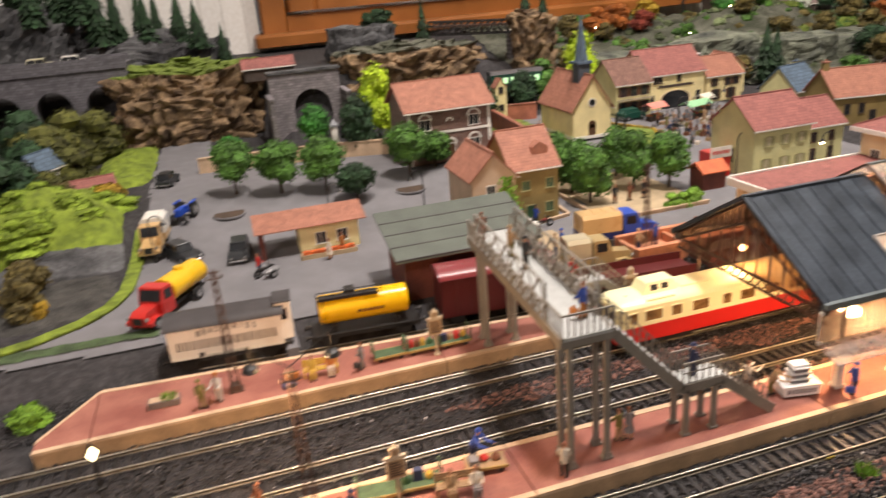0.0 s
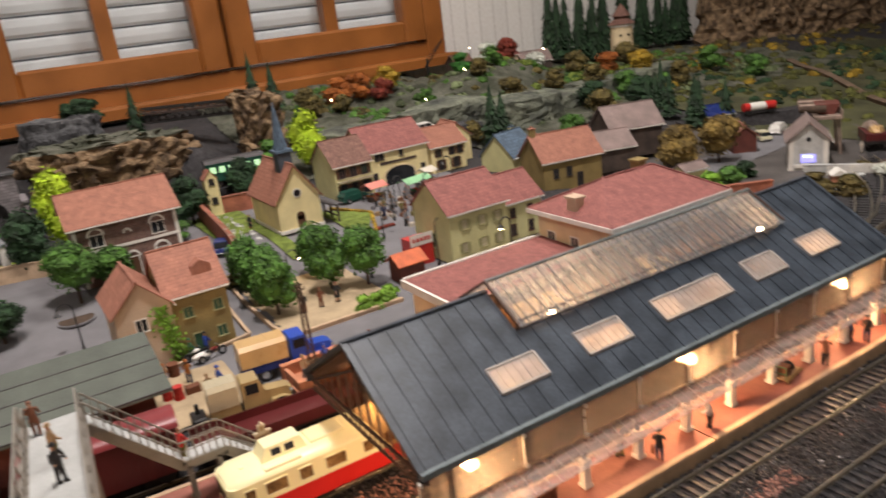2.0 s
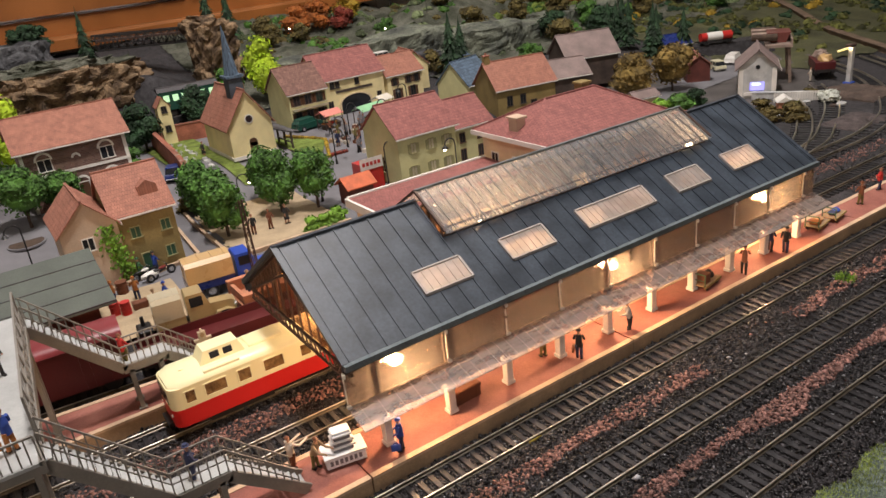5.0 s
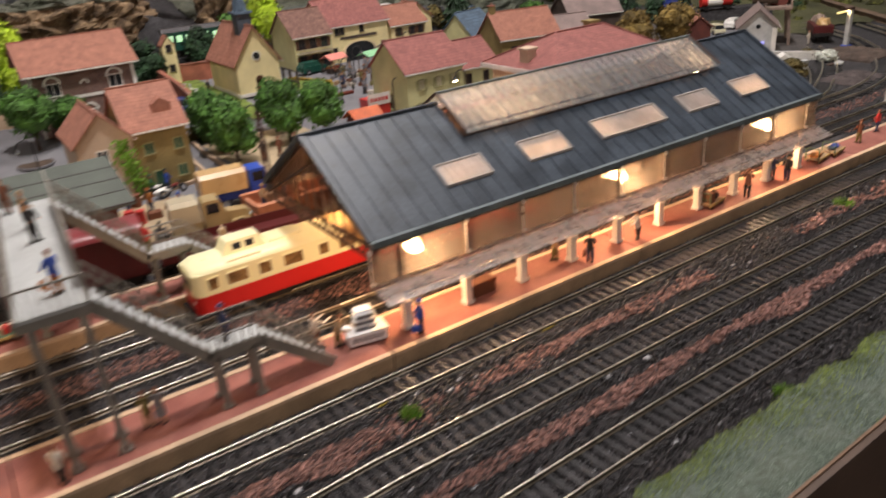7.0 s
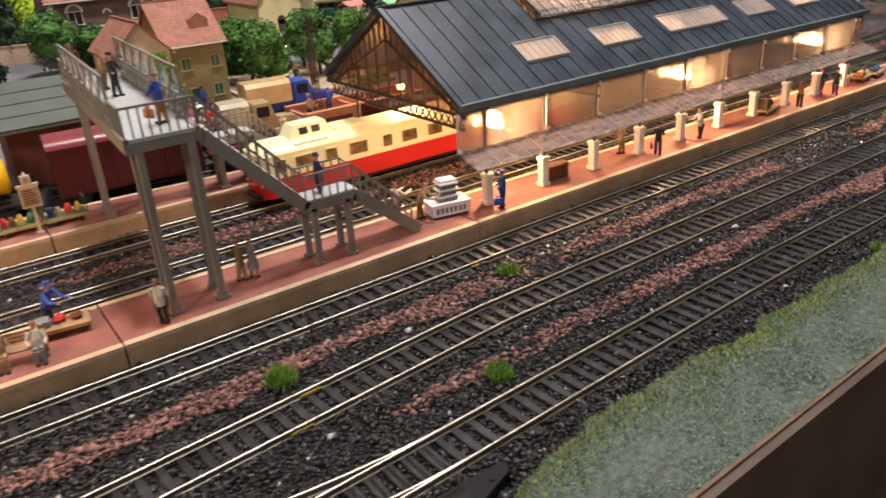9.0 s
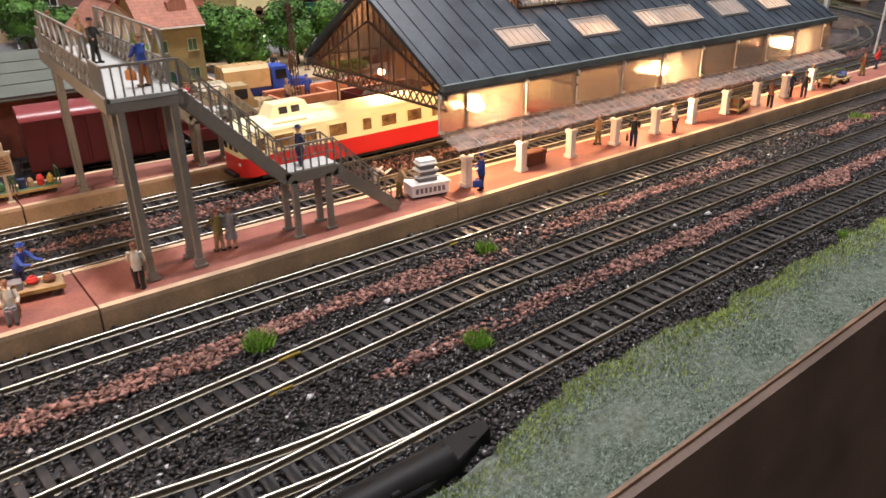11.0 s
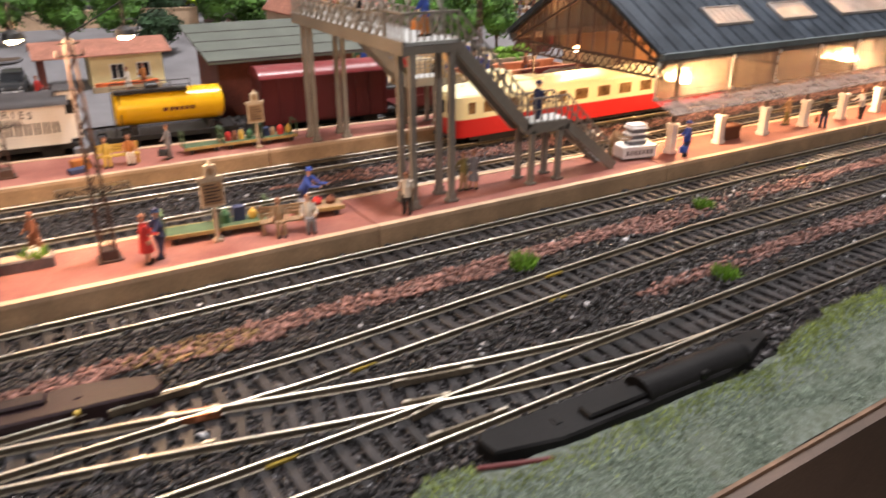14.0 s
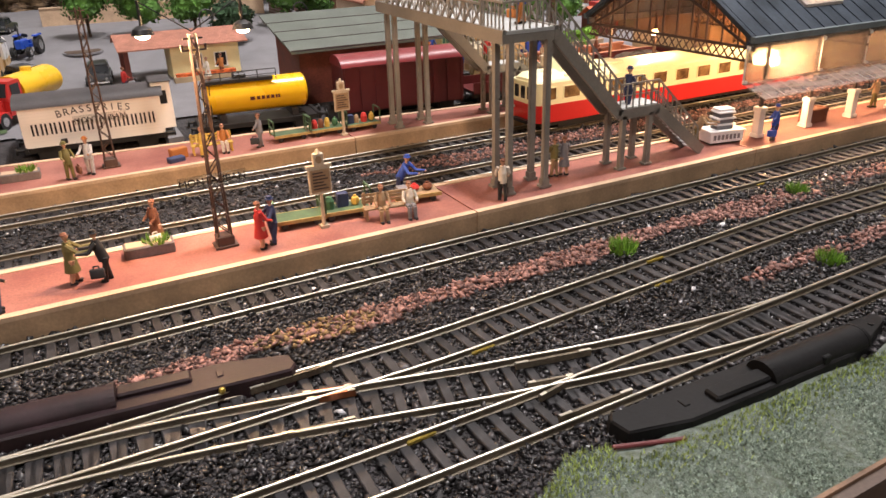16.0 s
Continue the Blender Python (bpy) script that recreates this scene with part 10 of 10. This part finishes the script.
ow = thing("coal_wagon", pose(1.105, 0.335, 0.0, 0, 0, 40), "dark red open wagon with a pale load", "goods wagon", "goods wagons")
wagon_frame(ow, 0.060)
part("body", G().box(0.001, 0.059, -0.0135, 0.0135, 0.0105, 0.0220, chamfer=0.0006), OXIDE, ow)
for i in range(3):
    part("load", G().ball((0.012 + 0.017 * i, 0, 0.0235), (0.009, 0.010, 0.009), 9, 0.25, rg), PAINTS["tan"] if i == 0 else GANTRY, ow)
figurine(1.085, 0.345, -0.002, 120, "white", "white", "painted figure in white beside the wagons")
yl = thing("yard_lamp", pose(1.090, 0.292, -0.003), "tall concrete yard lamp with a lit yellow head", "lamp")
part("post", G().box(-0.0032, 0.0032, -0.0032, 0.0032, 0, 0.052, chamfer=0.0006), STONEP, yl)
part("lamp_head", G().box(-0.010, 0.004, -0.004, 0.004, 0.052, 0.056, chamfer=0.0008), BROWNSTEEL, yl)
part("bulb", G().box(-0.008, -0.004, -0.002, 0.002, 0.0512, 0.052), BULB, yl)
part("lit_arm", G().box(-0.034, -0.010, -0.0010, 0.0010, 0.0500, 0.0520), glow("yellow_strip", (1.0, 0.72, 0.15), 1.6), yl, "thin glowing yellow arm")
part("blue_base", G().box(-0.005, 0.006, -0.006, 0.006, 0, 0.004, chamfer=0.0008), PAINTS["blue"], yl)
yp = thing("yard_lamp", pose(0.823, 0.103, -0.003), "leaning pale post lamp beside the tracks", "lamp")
part("post", G().bar((0, 0, 0), (0.004, 0, 0.056), 0.0020), STONEP, yp)
part("lamp_head", G().tube((0.004, 0, 0.066), (0.004, 0, 0.057), 0.0016, 0.0034, 12), BLACK, yp)
part("bulb", G().ball((0.004, -0.001, 0.0565), 0.0020, 8), BULB, yp, smooth=True)
house("orange_hut", pose(1.030, 0.500, -0.002) @ pose(0, 0, 0, 0, 0, 50), 0.038, 0.034, 0.026, 0.014, SHEDRED, TILE, "small hut with an orange tile roof", category="hut")
tw2 = thing("tank_wagon", pose(1.165, 0.600, 0.022, 0, 0, -28) @ Matrix.Diagonal((0.8, 0.7, 0.62, 1)), "red and white tank wagon on a raised siding", "goods wagon", "goods wagons")
wagon_frame(tw2, 0.075)
part("tank", G().tube((0.003, 0, 0.022), (0.072, 0, 0.022), 0.0115, 0.0115, 18), PAINTS["red"], tw2, smooth=True)
part("tank_band", G().tube((0.016, 0, 0.022), (0.050, 0, 0.022), 0.0118, 0.0118, 18), PAINTS["white"], tw2, smooth=True)
single("siding_bank", G().prism([(-0.03, -0.006), (0.03, -0.006), (0.018, 0.022), (-0.018, 0.022)], "x", -0.10, 0.14), GROUND, "dark ash bank of the raised siding", "embankment", kind="structure", m=pose(1.165, 0.615, 0, 0, 0, -28))
house("green_roof_shed", pose(1.135, 0.640, 0.0) @ pose(0, 0, 0, 0, 0, -20), 0.060, 0.040, 0.030, 0.014, DARKWOOD, PAINTS["navy"], "dark shed with a blue-grey roof", category="shed")
wall_run("low_wall", [(0.745, 0.330), (0.800, 0.365), (0.860, 0.330)], 0.014, 0.004, TERRA, "terracotta garden wall behind the station")
house("cream_hut", pose(0.845, 0.445, -0.002) @ pose(0, 0, 0, 0, 0, -10), 0.036, 0.024, 0.018, 0.006, YELLOWWALL, SHED, "low cream hut behind the station", category="hut")
for i, (x, y, h, w, mm) in enumerate(((0.780, 0.40, 0.03, 0.04, LEAF), (0.820, 0.39, 0.026, 0.04, TUFT), (0.850, 0.385, 0.03, 0.04, LEAF), (0.740, 0.45, 0.03, 0.04, LEAFOLIVE), (0.900, 0.40, 0.024, 0.03, LEAFDARK), (0.89, 0.245, 0.02, 0.03, LEAFOLIVE), (0.91, 0.262, 0.018, 0.03, LEAFOLIVE), (0.875, 0.27, 0.016, 0.03, LEAFOLIVE))):
    me, _ = crown_mesh("bush", 360 + i, h, w, mm, 500, 0.0024, 6, 0.0)
    tagged(new("bush", me), "scatter bush in the station garden", "bush", "garden bushes").matrix_world = pose(x, y, H(x, y))
bx = thing("relay_hut", pose(0.935, 0.290, -0.003, 0, 0, 40), "small pink hut with white frame", "hut")
part("wall", G().box(-0.010, 0.010, -0.008, 0.008, 0, 0.010), SALMON, bx)
part("roof", G().prism([(-0.010, 0.010), (0.010, 0.010), (0, 0.017)], "x", -0.012, 0.012), WHITE, bx)

EARTH = mat("brown_earth", (0.085, 0.06, 0.047), 0.95, var=0.4, scale=60, bump=0.8, fine=600, depth=0.002)
mound("earth_patch", 1.010, 1.085, 0.215, 0.300, 0.006, -0.004, EARTH, "brown earth heap between the curved tracks")
mound("earth_patch", 0.880, 0.960, 0.165, 0.215, 0.002, -0.005, mat("mauve_gravel", (0.08, 0.063, 0.06), 0.95, var=0.4, scale=90, bump=0.8, fine=600, depth=0.002), "mauve-grey gravel heap between the curved tracks")
wall_run("yard_wall", [(0.958, 0.352), (0.978, 0.316), (0.996, 0.287)], 0.010, 0.004, STONEP, "pale low brick wall before the engine house")
wall_run("bank_wall", [(1.75, 0.900), (1.60, 0.720), (1.44, 0.500), (1.30, 0.33)], 0.009, 0.010, mat("tan_bank", (0.15, 0.10, 0.065), 0.9, var=0.3, scale=40, bump=0.5), "long tan bank wall below the cliff")
rf = random.Random(91)
for i, (x, y, z, r, mm) in enumerate(((0.905, 0.300, -0.004, 0.020, LEAFOLIVE), (0.925, 0.272, -0.004, 0.016, LEAFMOSS), (0.990, 0.262, -0.004, 0.018, LEAFWHITE), (1.010, 0.300, -0.004, 0.012, LEAFOLIVE))):
    me, _ = crown_mesh("bush", 420 + i, r * 0.9, r * 1.6, mm, 500, 0.0020, 6, 0.0)
    tagged(new("bush", me), "scatter bush beside the engine house", "bush", "yard bushes").matrix_world = pose(x, y, z)
for i in range(9):
    x, y, r = rf.uniform(0.890, 0.985), rf.uniform(0.235, 0.300), rf.uniform(0.005, 0.010)
    single("boulder", G().ball((0, 0, 0), (r, r * 0.8, r * 0.6), 7, 0.25, rf), STONEP if i % 3 else EARTH, "loose pale boulder beside the curved tracks", "boulder", "boulders", m=pose(x, y, -0.003))
for i in range(5):
    t = i / 4
    single("log", G().tube((0, 0, 0), (0.034, 0, 0.0), 0.0055, 0.0050, 10), GANTRY if i % 2 else BARK, "stacked log on the coaling gantry", "log", "logs", m=pose(1.062 + 0.014 * i, 0.386 + 0.010 * i, 0.0620, 0, 0, 120))


# curved tracks beyond the train shed
def curve_track(pts, label, pitch=0.0072):
    """A track along a smooth line through the given points."""
    fine = []
    p = [Vector((*q, 0)) for q in pts]
    p = [p[0] * 2 - p[1]] + p + [p[-1] * 2 - p[-2]]
    for a, b, c, d in zip(p, p[1:], p[2:], p[3:]):
        for i in range(14):
            s = i / 14
            fine.append(0.5 * ((2 * b) + (c - a) * s + (2 * a - 5 * b + 4 * c - d) * s * s + (3 * b - a - 3 * c + d) * s ** 3))
    t = thing("railway_track", pose(0, 0, 0), label, "track", "curved tracks")
    nrm = [(fine[min(i + 1, len(fine) - 1)] - fine[max(i - 1, 0)]).normalized().cross(Vector((0, 0, 1))) for i in range(len(fine))]
    for off in (-0.00825, 0.00825):
        for name, w, z0, z1, mm in (("rail", 0.0006, -0.0025, 0.0, RAIL),):
            vs, fs = [], []
            for q, n in zip(fine, nrm):
                for u, z in ((-0.0011, z0), (0.0011, z0), (w, z1), (-w, z1)):
                    vs.append(q + n * (off + u) + Vector((0, 0, z)))
            for i in range(len(fine) - 1):
                fs += [(i * 4 + j, i * 4 + (j + 1) % 4, i * 4 + 4 + (j + 1) % 4, i * 4 + 4 + j) for j in range(4)]
            part(name, G().add(vs, fs), mm, t)
    run = 0.0
    for a, b in zip(fine, fine[1:]):
        run += (b - a).length
        if run >= pitch:
            run = 0.0
            ob = new("sleeper", sleeper_mesh)
            ob.parent = t
            ob.matrix_basis = pose(b.x, b.y, 0, 0, 0, math.degrees(math.atan2(b.y - a.y, b.x - a.x)))
    return t


curve_track([(0.800, 0.1505), (0.880, 0.154), (0.969, 0.178), (1.065, 0.234), (1.155, 0.316), (1.23, 0.42)], "curved model track beyond the train shed")
curve_track([(0.800, 0.0945), (0.900, 0.098), (1.000, 0.128), (1.100, 0.184), (1.200, 0.272), (1.29, 0.38)], "outer curved model track beyond the train shed")
curve_track([(0.640, 0.1505), (0.740, 0.163), (0.821, 0.176), (0.870, 0.196), (0.945, 0.232), (1.005, 0.270), (1.07, 0.33)], "inner curved model track to the engine yard")
curve_track([(0.740, 0.160), (0.800, 0.186), (0.860, 0.216), (0.930, 0.262), (1.00, 0.33)], "siding curving to the engine house")

# the two lit lamps that hang beside the near platform's mast
for x, y, z, s in ((-0.1204, 0.0498, 0.0900, -1), (-0.0845, 0.0510, 0.0890, 1)):
    ml = thing("mast_lamp", pose(x, y, z), "lit lamp with a dark dome shade on a mast arm", "lamp", "mast lamps")
    part("stem", G().tube((0, 0, 0.0034), (0, 0, 0.0125), 0.0006, n=6), BLACK, ml)
    part("arm", G().bar((0, 0, 0.0122), (-0.1045 - x, 0.0450 - y, 0.0008 - z + 0.0904), 0.0004), BLACK, ml)
    part("shade", G().tube((0, 0, 0.0040), (0, 0, 0.0028), 0.0013, 0.0032, 16).tube((0, 0, 0.0028), (0, 0, 0.0008), 0.0032, 0.0040, 16), BLACK, ml, "dark dome lamp shade", smooth=True)
    part("bulb", G().ball((0, 0, 0.0006), (0.0026, 0.0026, 0.0014), 12), BULB, ml, smooth=True)
